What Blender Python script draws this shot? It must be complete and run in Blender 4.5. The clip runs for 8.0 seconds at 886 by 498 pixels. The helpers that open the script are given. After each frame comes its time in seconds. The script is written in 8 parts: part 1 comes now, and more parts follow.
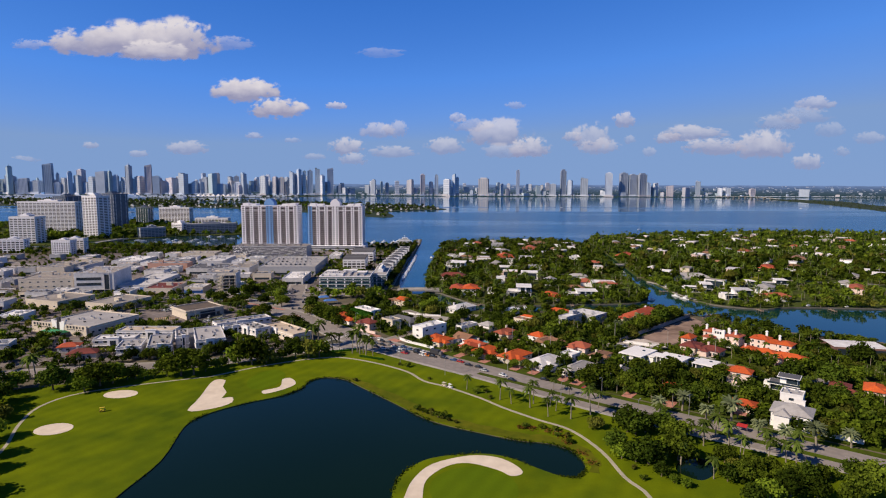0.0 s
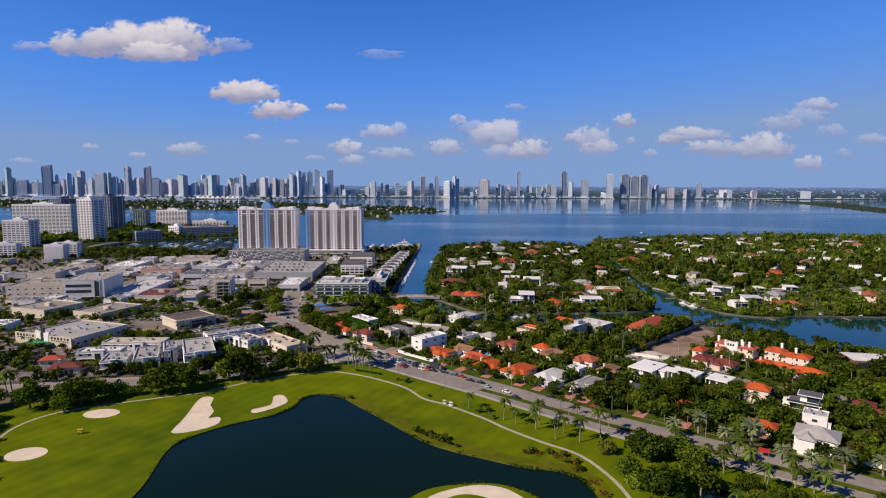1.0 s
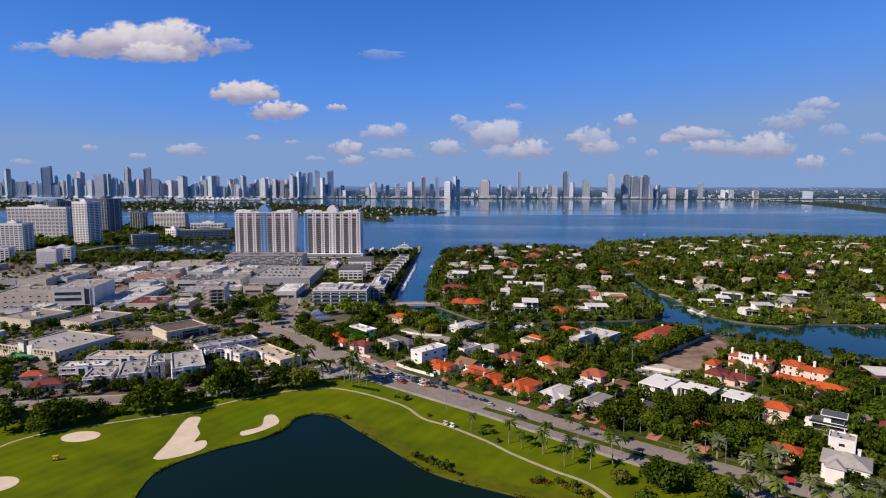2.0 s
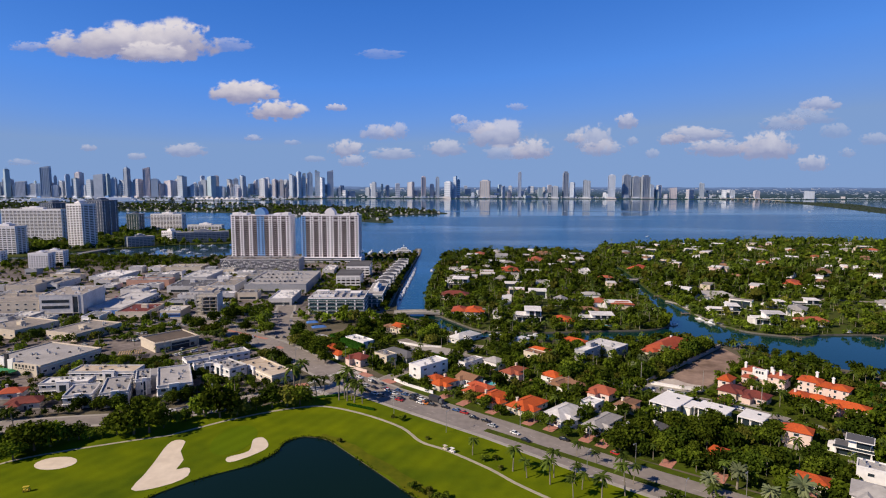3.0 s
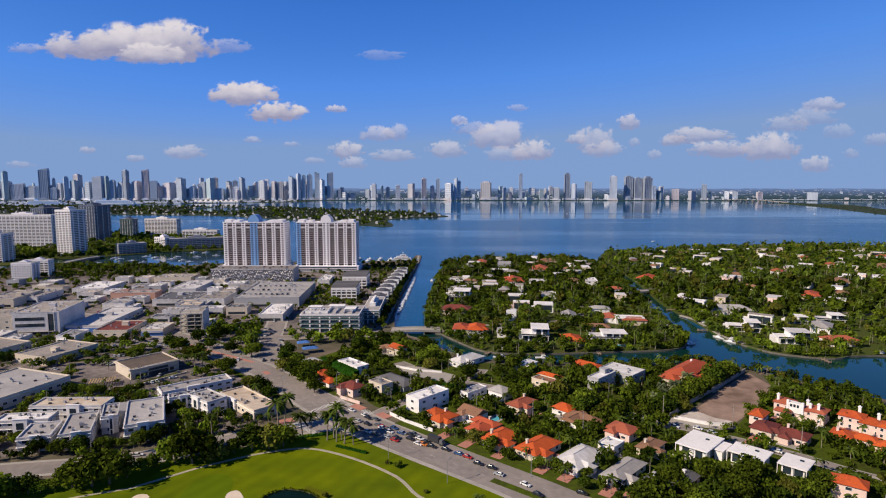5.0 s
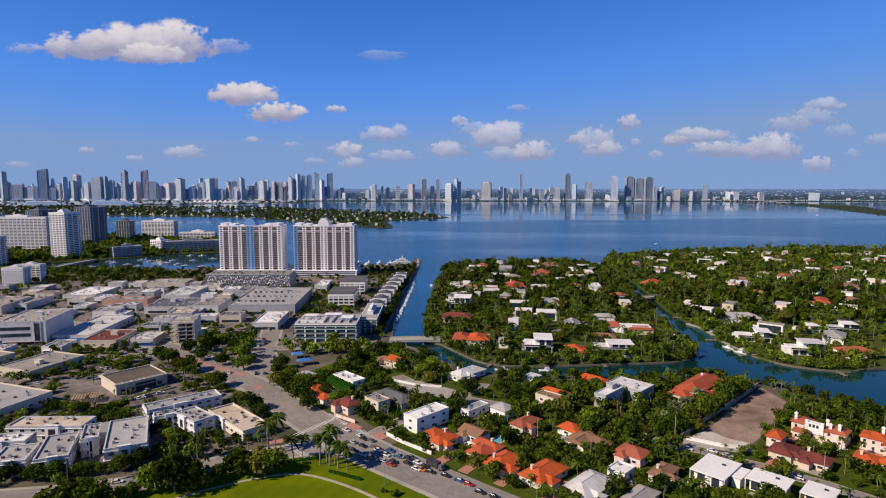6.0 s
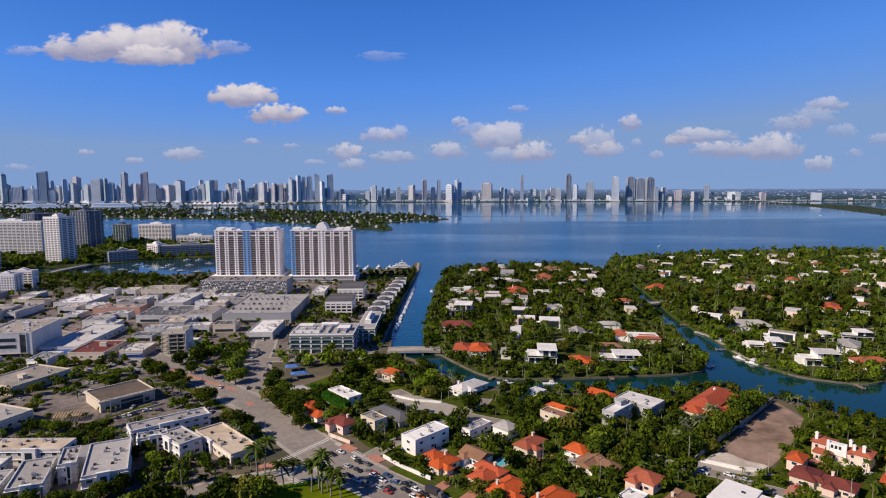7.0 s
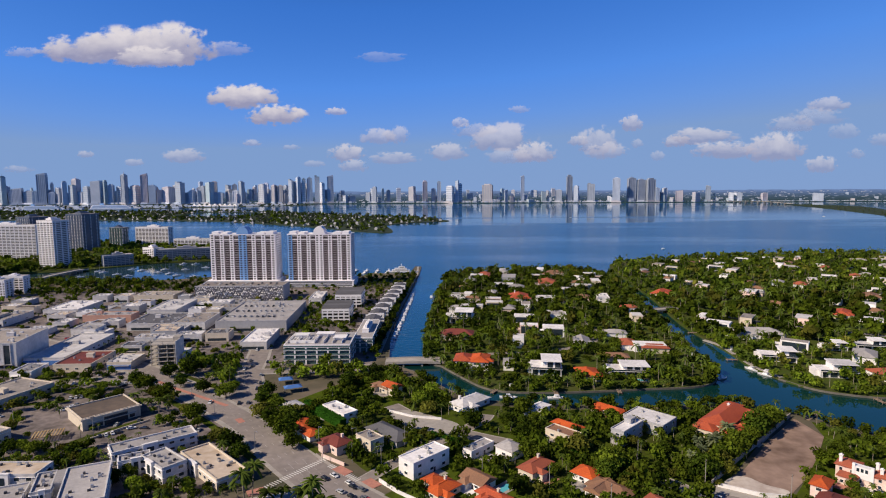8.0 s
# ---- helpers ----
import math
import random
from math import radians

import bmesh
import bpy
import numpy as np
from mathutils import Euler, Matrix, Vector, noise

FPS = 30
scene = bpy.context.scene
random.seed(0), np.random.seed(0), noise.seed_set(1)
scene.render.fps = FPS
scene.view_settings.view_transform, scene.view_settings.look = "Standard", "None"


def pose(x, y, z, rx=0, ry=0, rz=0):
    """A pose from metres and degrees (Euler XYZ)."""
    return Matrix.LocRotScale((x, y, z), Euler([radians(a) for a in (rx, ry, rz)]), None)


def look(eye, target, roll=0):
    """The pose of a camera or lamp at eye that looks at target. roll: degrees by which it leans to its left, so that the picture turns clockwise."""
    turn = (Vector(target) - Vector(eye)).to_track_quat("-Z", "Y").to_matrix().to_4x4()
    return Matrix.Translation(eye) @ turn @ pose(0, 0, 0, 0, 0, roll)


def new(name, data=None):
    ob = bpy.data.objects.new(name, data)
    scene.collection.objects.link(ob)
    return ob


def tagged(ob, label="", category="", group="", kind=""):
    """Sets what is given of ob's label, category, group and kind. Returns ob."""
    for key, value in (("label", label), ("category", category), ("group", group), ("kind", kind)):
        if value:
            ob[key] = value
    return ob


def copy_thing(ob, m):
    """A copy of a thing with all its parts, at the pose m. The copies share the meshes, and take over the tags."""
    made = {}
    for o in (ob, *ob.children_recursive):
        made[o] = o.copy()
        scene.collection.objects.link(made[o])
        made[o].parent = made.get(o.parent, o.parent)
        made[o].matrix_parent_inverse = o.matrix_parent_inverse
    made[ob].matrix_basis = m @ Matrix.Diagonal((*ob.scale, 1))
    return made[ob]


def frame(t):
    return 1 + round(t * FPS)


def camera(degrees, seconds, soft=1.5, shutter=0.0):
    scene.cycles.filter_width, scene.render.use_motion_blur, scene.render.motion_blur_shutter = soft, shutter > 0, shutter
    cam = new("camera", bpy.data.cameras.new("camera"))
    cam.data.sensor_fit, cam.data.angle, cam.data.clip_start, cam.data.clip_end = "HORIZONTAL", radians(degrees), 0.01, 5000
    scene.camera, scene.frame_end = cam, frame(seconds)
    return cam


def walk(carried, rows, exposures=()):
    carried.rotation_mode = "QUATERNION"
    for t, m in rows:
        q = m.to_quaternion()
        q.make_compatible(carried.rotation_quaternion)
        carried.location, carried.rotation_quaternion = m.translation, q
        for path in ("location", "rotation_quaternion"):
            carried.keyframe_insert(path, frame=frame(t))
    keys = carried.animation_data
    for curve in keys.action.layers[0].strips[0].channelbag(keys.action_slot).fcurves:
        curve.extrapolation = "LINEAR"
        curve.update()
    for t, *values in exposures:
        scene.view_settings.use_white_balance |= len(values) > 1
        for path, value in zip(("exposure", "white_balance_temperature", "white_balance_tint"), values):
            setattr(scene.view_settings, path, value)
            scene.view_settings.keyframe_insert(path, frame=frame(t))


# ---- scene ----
from mathutils import geometry

cam = camera(74.4, 8.0, 1.1)
PATH = [
    (0, (1.565, 2.863, 101.776), (1.52, 4.85, 101.554), 0.2),
    (0.5, (1.26, 11.06, 102.82), (1.214, 13.048, 102.601), 0.2),
    (1, (1.181, 19.216, 104.156), (1.135, 21.203, 103.939), 0.2),
    (1.5, (0.981, 27.457, 105.571), (0.933, 29.445, 105.355), 0.1),
    (3, (0.662, 52.368, 111.446), (0.613, 54.355, 111.228), 0.1),
    (3.5, (0.556, 60.577, 112.959), (0.506, 62.565, 112.742), 0.0),
    (4, (0.373, 68.666, 114.576), (0.322, 70.654, 114.359), 0.1),
    (4.5, (0.175, 76.894, 116.059), (0.124, 78.882, 115.844), 0.0),
    (6, (-0.11, 101.163, 121.719), (-0.162, 103.15, 121.504), -0.0),
    (6.5, (0.126, 109.309, 123.322), (0.072, 111.296, 123.108), -0.1),
    (7, (0.237, 117.318, 124.996), (0.182, 119.306, 124.783), -0.2),
    (7.5, (0.405, 125.377, 126.374), (0.349, 127.365, 126.162), -0.2),
    (8, (0.287, 134.041, 127.538), (0.23, 136.029, 127.328), -0.3),
]
walk(cam, [(t, look(eye, target, roll)) for t, eye, target, roll in PATH])

# ---- daylight ----
SUN_AWAY = Vector((-0.895, -0.445, 0.0)).normalized() * math.cos(radians(37)) + Vector((0, 0, math.sin(radians(37))))
sun = new("sun", bpy.data.lights.new("sun", "SUN"))
sun.data.energy, sun.data.angle, sun.data.color = 5.3, radians(0.5), (1.0, 0.842, 0.66)
sun.matrix_world = look(SUN_AWAY * 500, (0, 0, 0))
world = bpy.data.worlds.new("daylight")
scene.world = world
world.use_nodes = True
wn = world.node_tree.nodes
sky = wn.new("ShaderNodeTexSky")
sky.sky_type, sky.sun_disc = "NISHITA", False
sky.sun_elevation, sky.sun_rotation = radians(37), math.atan2(SUN_AWAY.x, SUN_AWAY.y)
sky.air_density, sky.dust_density, sky.ozone_density = 1.0, 0.0, 6.0
soft_sky, blue_sky, deep, parts, depth, tint = (wn.new("ShaderNodeMix"), wn.new("ShaderNodeMix"), wn.new("ShaderNodeMix"), wn.new("ShaderNodeSeparateColor"), wn.new("ShaderNodeMapRange"), wn.new("ShaderNodeValToRGB"))
for node, blend in ((soft_sky, "MULTIPLY"), (blue_sky, "ADD"), (deep, "MULTIPLY")):
    node.data_type, node.blend_type, node.inputs[0].default_value = "RGBA", blend, 1.0
soft_sky.inputs[7].default_value, deep.inputs[7].default_value = (0.04, 0.04, 0.04, 1), (12, 12, 12, 1)
depth.inputs["From Max"].default_value = 8.0
# deep blue overhead, clear blue lower down, pale grey-blue near the horizon
SKY_TONES = [(0.0, (4, 10, 32)), (0.07, (15, 40, 96)), (0.15, (62, 120, 212)), (0.24, (86, 145, 237)), (0.33, (106, 154, 231)), (0.45, (128, 160, 211))]
while len(tint.color_ramp.elements) < len(SKY_TONES):
    tint.color_ramp.elements.new(0.5)
for stop, (at, rgb) in zip(tint.color_ramp.elements, SKY_TONES):
    stop.position, stop.color = at, (*[(v / 255) ** 2.2 for v in rgb], 1)
links = world.node_tree.links
links.new(sky.outputs[0], parts.inputs[0])
links.new(parts.outputs[0], depth.inputs["Value"])
links.new(depth.outputs[0], tint.inputs[0])
links.new(tint.outputs[0], deep.inputs[6])
links.new(sky.outputs[0], soft_sky.inputs[6])
links.new(soft_sky.outputs[2], blue_sky.inputs[6])
links.new(deep.outputs[2], blue_sky.inputs[7])
links.new(blue_sky.outputs[2], wn["Background"].inputs[0])
wn["Background"].inputs[1].default_value = 0.075
scene.view_settings.exposure = 0.0


# ---- materials ----
def material(name, c1, c2=None, rough=0.8, scale=0.5, big=0.03, bump=0.0, metal=0.0, spread=0.0, spec=0.3):
    """Two-scale mottled surface: c1 to c2 by a fine and a broad noise; spread varies the value from object to object."""
    m = bpy.data.materials.new(name)
    m.use_nodes = True
    n, ln = m.node_tree.nodes, m.node_tree.links
    p = n["Principled BSDF"]
    p.inputs["Roughness"].default_value, p.inputs["Metallic"].default_value = rough, metal
    p.inputs["Specular IOR Level"].default_value = spec
    geo = n.new("ShaderNodeNewGeometry")
    fine, broad = n.new("ShaderNodeTexNoise"), n.new("ShaderNodeTexNoise")
    for node, s, det in ((fine, scale, 6), (broad, big, 3)):
        node.inputs["Scale"].default_value, node.inputs["Detail"].default_value = s, det
        ln.new(geo.outputs["Position"], node.inputs["Vector"])
    add = n.new("ShaderNodeMath")
    add.operation = "ADD"
    ln.new(fine.outputs["Fac"], add.inputs[0])
    ln.new(broad.outputs["Fac"], add.inputs[1])
    ramp = n.new("ShaderNodeMapRange")
    ramp.inputs["From Min"].default_value, ramp.inputs["From Max"].default_value = 0.7, 1.3
    ln.new(add.outputs[0], ramp.inputs["Value"])
    mix = n.new("ShaderNodeMix")
    mix.data_type = "RGBA"
    mix.inputs[6].default_value = (*c1, 1)
    mix.inputs[7].default_value = (*(c2 or [v * 0.75 for v in c1]), 1)
    ln.new(ramp.outputs[0], mix.inputs[0])
    out = mix.outputs[2]
    if spread:
        info, rng, hue = n.new("ShaderNodeObjectInfo"), n.new("ShaderNodeMapRange"), n.new("ShaderNodeHueSaturation")
        rng.inputs["To Min"].default_value, rng.inputs["To Max"].default_value = 1 - spread, 1 + spread
        ln.new(info.outputs["Random"], rng.inputs["Value"])
        ln.new(rng.outputs[0], hue.inputs["Value"])
        ln.new(out, hue.inputs["Color"])
        out = hue.outputs[0]
    ln.new(out, p.inputs["Base Color"])
    if bump:
        b = n.new("ShaderNodeBump")
        b.inputs["Strength"].default_value, b.inputs["Distance"].default_value = bump, 0.1
        ln.new(fine.outputs["Fac"], b.inputs["Height"])
        ln.new(b.outputs[0], p.inputs["Normal"])
    return m


def leaf_material(name, c1, c2, thin=0.3):
    """Leaves: colour varies clump by clump and tree by tree, and some light comes through."""
    m = bpy.data.materials.new(name)
    m.use_nodes = True
    n, ln = m.node_tree.nodes, m.node_tree.links
    n.remove(n["Principled BSDF"])
    geo, info = n.new("ShaderNodeNewGeometry"), n.new("ShaderNodeObjectInfo")
    mix, hue, rng = n.new("ShaderNodeMix"), n.new("ShaderNodeHueSaturation"), n.new("ShaderNodeMapRange")
    noise_node = n.new("ShaderNodeTexNoise")
    noise_node.inputs["Scale"].default_value = 0.06
    ln.new(geo.outputs["Position"], noise_node.inputs["Vector"])
    blend = n.new("ShaderNodeMath")
    blend.operation = "MULTIPLY_ADD"
    blend.inputs[1].default_value = 0.55
    ln.new(geo.outputs["Random Per Island"], blend.inputs[0])
    sub = n.new("ShaderNodeMapRange")
    sub.inputs["From Min"].default_value, sub.inputs["From Max"].default_value = 0.3, 0.7
    sub.inputs["To Min"].default_value, sub.inputs["To Max"].default_value = 0.0, 0.45
    ln.new(noise_node.outputs["Fac"], sub.inputs["Value"])
    ln.new(sub.outputs[0], blend.inputs[2])
    mix.data_type = "RGBA"
    mix.inputs[6].default_value, mix.inputs[7].default_value = (*c1, 1), (*c2, 1)
    ln.new(blend.outputs[0], mix.inputs[0])
    rng.inputs["To Min"].default_value, rng.inputs["To Max"].default_value = 0.55, 1.4
    ln.new(info.outputs["Random"], rng.inputs["Value"])
    ln.new(rng.outputs[0], hue.inputs["Value"])
    ln.new(mix.outputs[2], hue.inputs["Color"])
    dif, tra, ms = n.new("ShaderNodeBsdfDiffuse"), n.new("ShaderNodeBsdfTranslucent"), n.new("ShaderNodeMixShader")
    ln.new(hue.outputs[0], dif.inputs[0])
    ln.new(hue.outputs[0], tra.inputs[0])
    ms.inputs[0].default_value = thin
    ln.new(dif.outputs[0], ms.inputs[1])
    ln.new(tra.outputs[0], ms.inputs[2])
    ln.new(ms.outputs[0], n["Material Output"].inputs[0])
    return m


def water_material(name, c1, c2, rough, ripple, size, calm=1.0, ior=1.33):
    """Rippled water; calm below 1 leaves long smooth lanes between wind-ruffled bands."""
    m = material(name, c1, c2, rough, 0.01, 0.004, 0, 0, 0, 0.5)
    n, ln = m.node_tree.nodes, m.node_tree.links
    p = n["Principled BSDF"]
    p.inputs["IOR"].default_value = ior
    geo, wave, b = n.new("ShaderNodeNewGeometry"), n.new("ShaderNodeTexNoise"), n.new("ShaderNodeBump")
    wave.inputs["Scale"].default_value, wave.inputs["Detail"].default_value = size, 4
    ln.new(geo.outputs["Position"], wave.inputs["Vector"])
    b.inputs["Strength"].default_value, b.inputs["Distance"].default_value = ripple, 0.3
    if calm < 1:
        stretch, lanes, level = n.new("ShaderNodeMapping"), n.new("ShaderNodeTexNoise"), n.new("ShaderNodeMapRange")
        stretch.inputs["Scale"].default_value, stretch.inputs["Rotation"].default_value = (0.0009, 0.0036, 0.001), (0, 0, 0.06)
        lanes.inputs["Scale"].default_value, lanes.inputs["Detail"].default_value, lanes.inputs["Roughness"].default_value = 1.0, 5, 0.55
        level.inputs["From Min"].default_value, level.inputs["From Max"].default_value = 0.41, 0.63
        level.inputs["To Min"].default_value, level.inputs["To Max"].default_value = ripple * calm, ripple
        ln.new(geo.outputs["Position"], stretch.inputs["Vector"])
        ln.new(stretch.outputs[0], lanes.inputs["Vector"])
        place, near, both = n.new("ShaderNodeSeparateXYZ"), n.new("ShaderNodeMapRange"), n.new("ShaderNodeMath")
        ln.new(geo.outputs["Position"], place.inputs[0])
        near.inputs["From Min"].default_value, near.inputs["From Max"].default_value = 2750, 1900
        near.inputs["To Min"].default_value, near.inputs["To Max"].default_value = -0.15, 0.14
        ln.new(place.outputs["Y"], near.inputs["Value"])
        both.operation = "ADD"
        ln.new(lanes.outputs["Fac"], both.inputs[0])
        ln.new(near.outputs[0], both.inputs[1])
        ln.new(both.outputs[0], level.inputs["Value"])
        ln.new(level.outputs[0], b.inputs["Strength"])
        haze = n.new("ShaderNodeMapRange")
        haze.inputs["From Min"].default_value, haze.inputs["From Max"].default_value = 0.41, 0.63
        haze.inputs["To Min"].default_value, haze.inputs["To Max"].default_value = rough, 0.22
        ln.new(both.outputs[0], haze.inputs["Value"])
        ln.new(haze.outputs[0], p.inputs["Roughness"])
    ln.new(wave.outputs["Fac"], b.inputs["Height"])
    ln.new(b.outputs[0], p.inputs["Normal"])
    return m


WHITE = material("white_stucco", (0.86, 0.84, 0.82), (0.7, 0.68, 0.66), 0.8, 0.6, 0.05, 0.05)
SHELL = material("weathered_white_stucco", (0.68, 0.66, 0.65), (0.46, 0.45, 0.44), 0.85, 0.4, 0.04, 0.05, spread=0.12)
CREAM = material("cream_stucco", (0.66, 0.58, 0.47), (0.54, 0.47, 0.37), 0.85, 0.6, 0.05, 0.05)
PINK = material("pink_stucco", (0.78, 0.62, 0.55), (0.66, 0.5, 0.43), 0.85, 0.6, 0.05, 0.05)
SALMON = material("salmon_stucco", (0.56, 0.33, 0.25), (0.44, 0.25, 0.19), 0.85, 0.6, 0.05, 0.05)
GREY = material("grey_stucco", (0.42, 0.42, 0.43), (0.34, 0.34, 0.35), 0.85, 0.6, 0.05, 0.05)
UMBER = material("umber_stucco", (0.2, 0.11, 0.085), (0.14, 0.075, 0.06), 0.85, 0.6, 0.05, 0.05)
ORANGE = material("orange_tile", (0.58, 0.11, 0.02), (0.36, 0.06, 0.018), 0.8, 1.5, 0.1, 0.5, spread=0.15)
RED = material("red_tile", (0.52, 0.11, 0.042), (0.32, 0.06, 0.03), 0.8, 1.5, 0.1, 0.5, spread=0.12)
TERRA = material("terracotta_tile", (0.4, 0.11, 0.055), (0.29, 0.08, 0.045), 0.8, 1.5, 0.1, 0.5, spread=0.12)
MAROON = material("maroon_tile", (0.23, 0.055, 0.04), (0.13, 0.035, 0.028), 0.8, 1.5, 0.1, 0.5, spread=0.12)
BROWN = material("brown_tile", (0.3, 0.16, 0.09), (0.2, 0.11, 0.07), 0.85, 1.5, 0.1, 0.5, spread=0.12)
SILVER = material("grey_roofing", (0.41, 0.39, 0.375), (0.28, 0.265, 0.255), 0.8, 0.8, 0.08, 0.2, spread=0.15)
SLATE = material("dark_roofing", (0.12, 0.12, 0.13), (0.085, 0.085, 0.09), 0.8, 0.8, 0.08, 0.2, spread=0.15)
PALE = material("white_roofing", (0.82, 0.8, 0.78), (0.52, 0.5, 0.48), 0.75, 0.5, 0.08, 0.1, spread=0.2)
SAND = material("sand_roofing", (0.38, 0.335, 0.29), (0.22, 0.2, 0.18), 0.85, 0.4, 0.08, 0.1, spread=0.15)
GLASS = material("window_glass", (0.03, 0.045, 0.06), (0.02, 0.03, 0.04), 0.12, 0.3, 0.05, spec=0.6)
DARK = material("dark_metal", (0.05, 0.05, 0.055), rough=0.5)
STEEL = material("galvanised_steel", (0.5, 0.5, 0.5), rough=0.45, metal=0.6)
PATHWAY = material("cart_path_concrete", (0.46, 0.41, 0.31), (0.34, 0.31, 0.23), 0.9, 0.5, 0.08, 0.1)
CONCRETE = material("concrete", (0.42, 0.385, 0.34), (0.29, 0.27, 0.24), 0.9, 0.4, 0.06, 0.15)
ASPHALT = material("asphalt", (0.305, 0.268, 0.243), (0.21, 0.187, 0.17), 0.9, 0.3, 0.04, 0.1, spec=0.1)
PAVING = material("paving", (0.27, 0.23, 0.214), (0.085, 0.075, 0.068), 0.9, 0.25, 0.03, 0.1, spec=0.1)
BROWNROOF = material("worn_brown_roofing", (0.16, 0.122, 0.088), (0.09, 0.072, 0.058), 0.85, 0.3, 0.06, 0.2)
CREAMROOF = material("stained_cream_roofing", (0.66, 0.57, 0.46), (0.42, 0.32, 0.22), 0.85, 0.2, 0.08, 0.1)
MANGROVE = material("mangrove_ground", (0.02, 0.036, 0.012), (0.035, 0.05, 0.02), 0.95, 0.1, 0.02)
SEAWALL = material("weathered_sea_wall", (0.17, 0.155, 0.13), (0.09, 0.085, 0.07), 0.9, 0.5, 0.1, 0.2)
BRICKPAVE = material("red_paving", (0.5, 0.23, 0.17), (0.38, 0.17, 0.13), 0.9, 0.8, 0.1, 0.1)
PAINT = material("road_paint", (0.75, 0.74, 0.7), (0.55, 0.54, 0.5), 0.8, 1.0)
LAWN = material("lawn", (0.075, 0.115, 0.006), (0.045, 0.05, 0.014), 0.95, 0.4, 0.03, 0.2, spec=0.03)
EARTH = material("town_ground", (0.17, 0.14, 0.1), (0.07, 0.07, 0.045), 0.95, 0.06, 0.015, 0.2, spec=0.1)
WOODFLOOR = material("garden_ground", (0.05, 0.085, 0.01), (0.075, 0.075, 0.025), 0.95, 0.15, 0.03, 0.2, spec=0.05)
DIRT = material("bare_earth", (0.36, 0.255, 0.2), (0.15, 0.1, 0.075), 0.95, 0.16, 0.035, 0.3)
BUNKER = material("bunker_sand", (0.75, 0.64, 0.5), (0.62, 0.52, 0.4), 0.95, 0.3, 0.1, 0.2)
BARK = material("bark", (0.2, 0.15, 0.1), (0.12, 0.09, 0.06), 0.95, 2.0, 0.3, 0.3)
PALMBARK = material("palm_bark", (0.3, 0.26, 0.2), (0.2, 0.17, 0.13), 0.95, 2.0, 0.3, 0.3)
LEAF = leaf_material("broad_leaves", (0.01, 0.021, 0.003), (0.15, 0.2, 0.018), 0.2)
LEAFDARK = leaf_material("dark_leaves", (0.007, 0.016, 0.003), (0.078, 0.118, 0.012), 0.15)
LEAFBRIGHT = leaf_material("bright_leaves", (0.03, 0.058, 0.005), (0.21, 0.285, 0.024), 0.25)
LEAFWARM = leaf_material("warm_leaves", (0.03, 0.042, 0.007), (0.19, 0.19, 0.03), 0.18)
FROND = leaf_material("palm_fronds", (0.02, 0.037, 0.007), (0.135, 0.185, 0.032), 0.2)
DATEFROND = leaf_material("silver_fronds", (0.07, 0.1, 0.05), (0.27, 0.3, 0.15))
BAY = water_material("bay_water", (0.002, 0.06, 0.142), (0.003, 0.07, 0.16), 0.07, 1.7, 0.2, 0.035)
LAGOON = water_material("lagoon_water", (0.003, 0.026, 0.026), (0.006, 0.042, 0.034), 0.03, 0.06, 0.5, 1.0, 1.27)
MARINA = water_material("marina_water", (0.012, 0.035, 0.045), (0.02, 0.05, 0.058), 0.06, 0.12, 0.4, 1.0, 1.25)
LAKE = water_material("lake_water", (0.003, 0.012, 0.007), (0.005, 0.016, 0.009), 0.08, 0.05, 0.6, 1.0, 1.19)


# ---- mesh helpers ----
def mesh_from(name, verts, faces, mat, smooth=False):
    me = bpy.data.meshes.new(name)
    me.from_pydata([tuple(v) for v in verts], [], [tuple(f) for f in faces])
    me.materials.append(mat)
    if smooth:
        me.polygons.foreach_set("use_smooth", [True] * len(me.polygons))
    me.update()
    return me


BOX = [(0, 3, 2, 1), (4, 5, 6, 7), (0, 1, 5, 4), (1, 2, 6, 5), (2, 3, 7, 6), (3, 0, 4, 7)]


class Solid:
    """Collects boxes and prisms into one mesh."""

    def __init__(self):
        self.v, self.f = [], []

    def add(self, verts, faces):
        k = len(self.v)
        self.v += [tuple(p) for p in verts]
        self.f += [tuple(i + k for i in f) for f in faces]
        return self

    def box(self, x0, x1, y0, y1, z0, z1, taper=0.0):
        t = taper
        return self.add([(x0, y0, z0), (x1, y0, z0), (x1, y1, z0), (x0, y1, z0),
                         (x0 + t, y0 + t, z1), (x1 - t, y0 + t, z1), (x1 - t, y1 - t, z1), (x0 + t, y1 - t, z1)], BOX)

    def prism(self, ring, z0, z1):
        n = len(ring)
        self.add([(x, y, z0) for x, y in ring] + [(x, y, z1) for x, y in ring],
                 [tuple(range(n - 1, -1, -1)), tuple(range(n, 2 * n))] + [(i, (i + 1) % n, (i + 1) % n + n, i + n) for i in range(n)])
        return self

    def tube(self, points, radii, sides=6):
        k, m = len(self.v), len(points)
        for p, r in zip(points, radii):
            for s in range(sides):
                a = 2 * math.pi * s / sides
                self.v.append((p[0] + r * math.cos(a), p[1] + r * math.sin(a), p[2]))
        for i in range(m - 1):
            for s in range(sides):
                a, b = k + i * sides + s, k + i * sides + (s + 1) % sides
                self.f.append((a, b, b + sides, a + sides))
        self.f.append(tuple(k + (m - 1) * sides + s for s in range(sides)))
        return self


def part(name, solid, mat, parent, label="", at=None, mesh=None):
    ob = new(name, mesh or mesh_from(name, solid.v, solid.f, mat))
    ob.parent = parent
    if at is not None:
        ob.matrix_basis = at
    if label:
        ob["label"] = label
    return ob


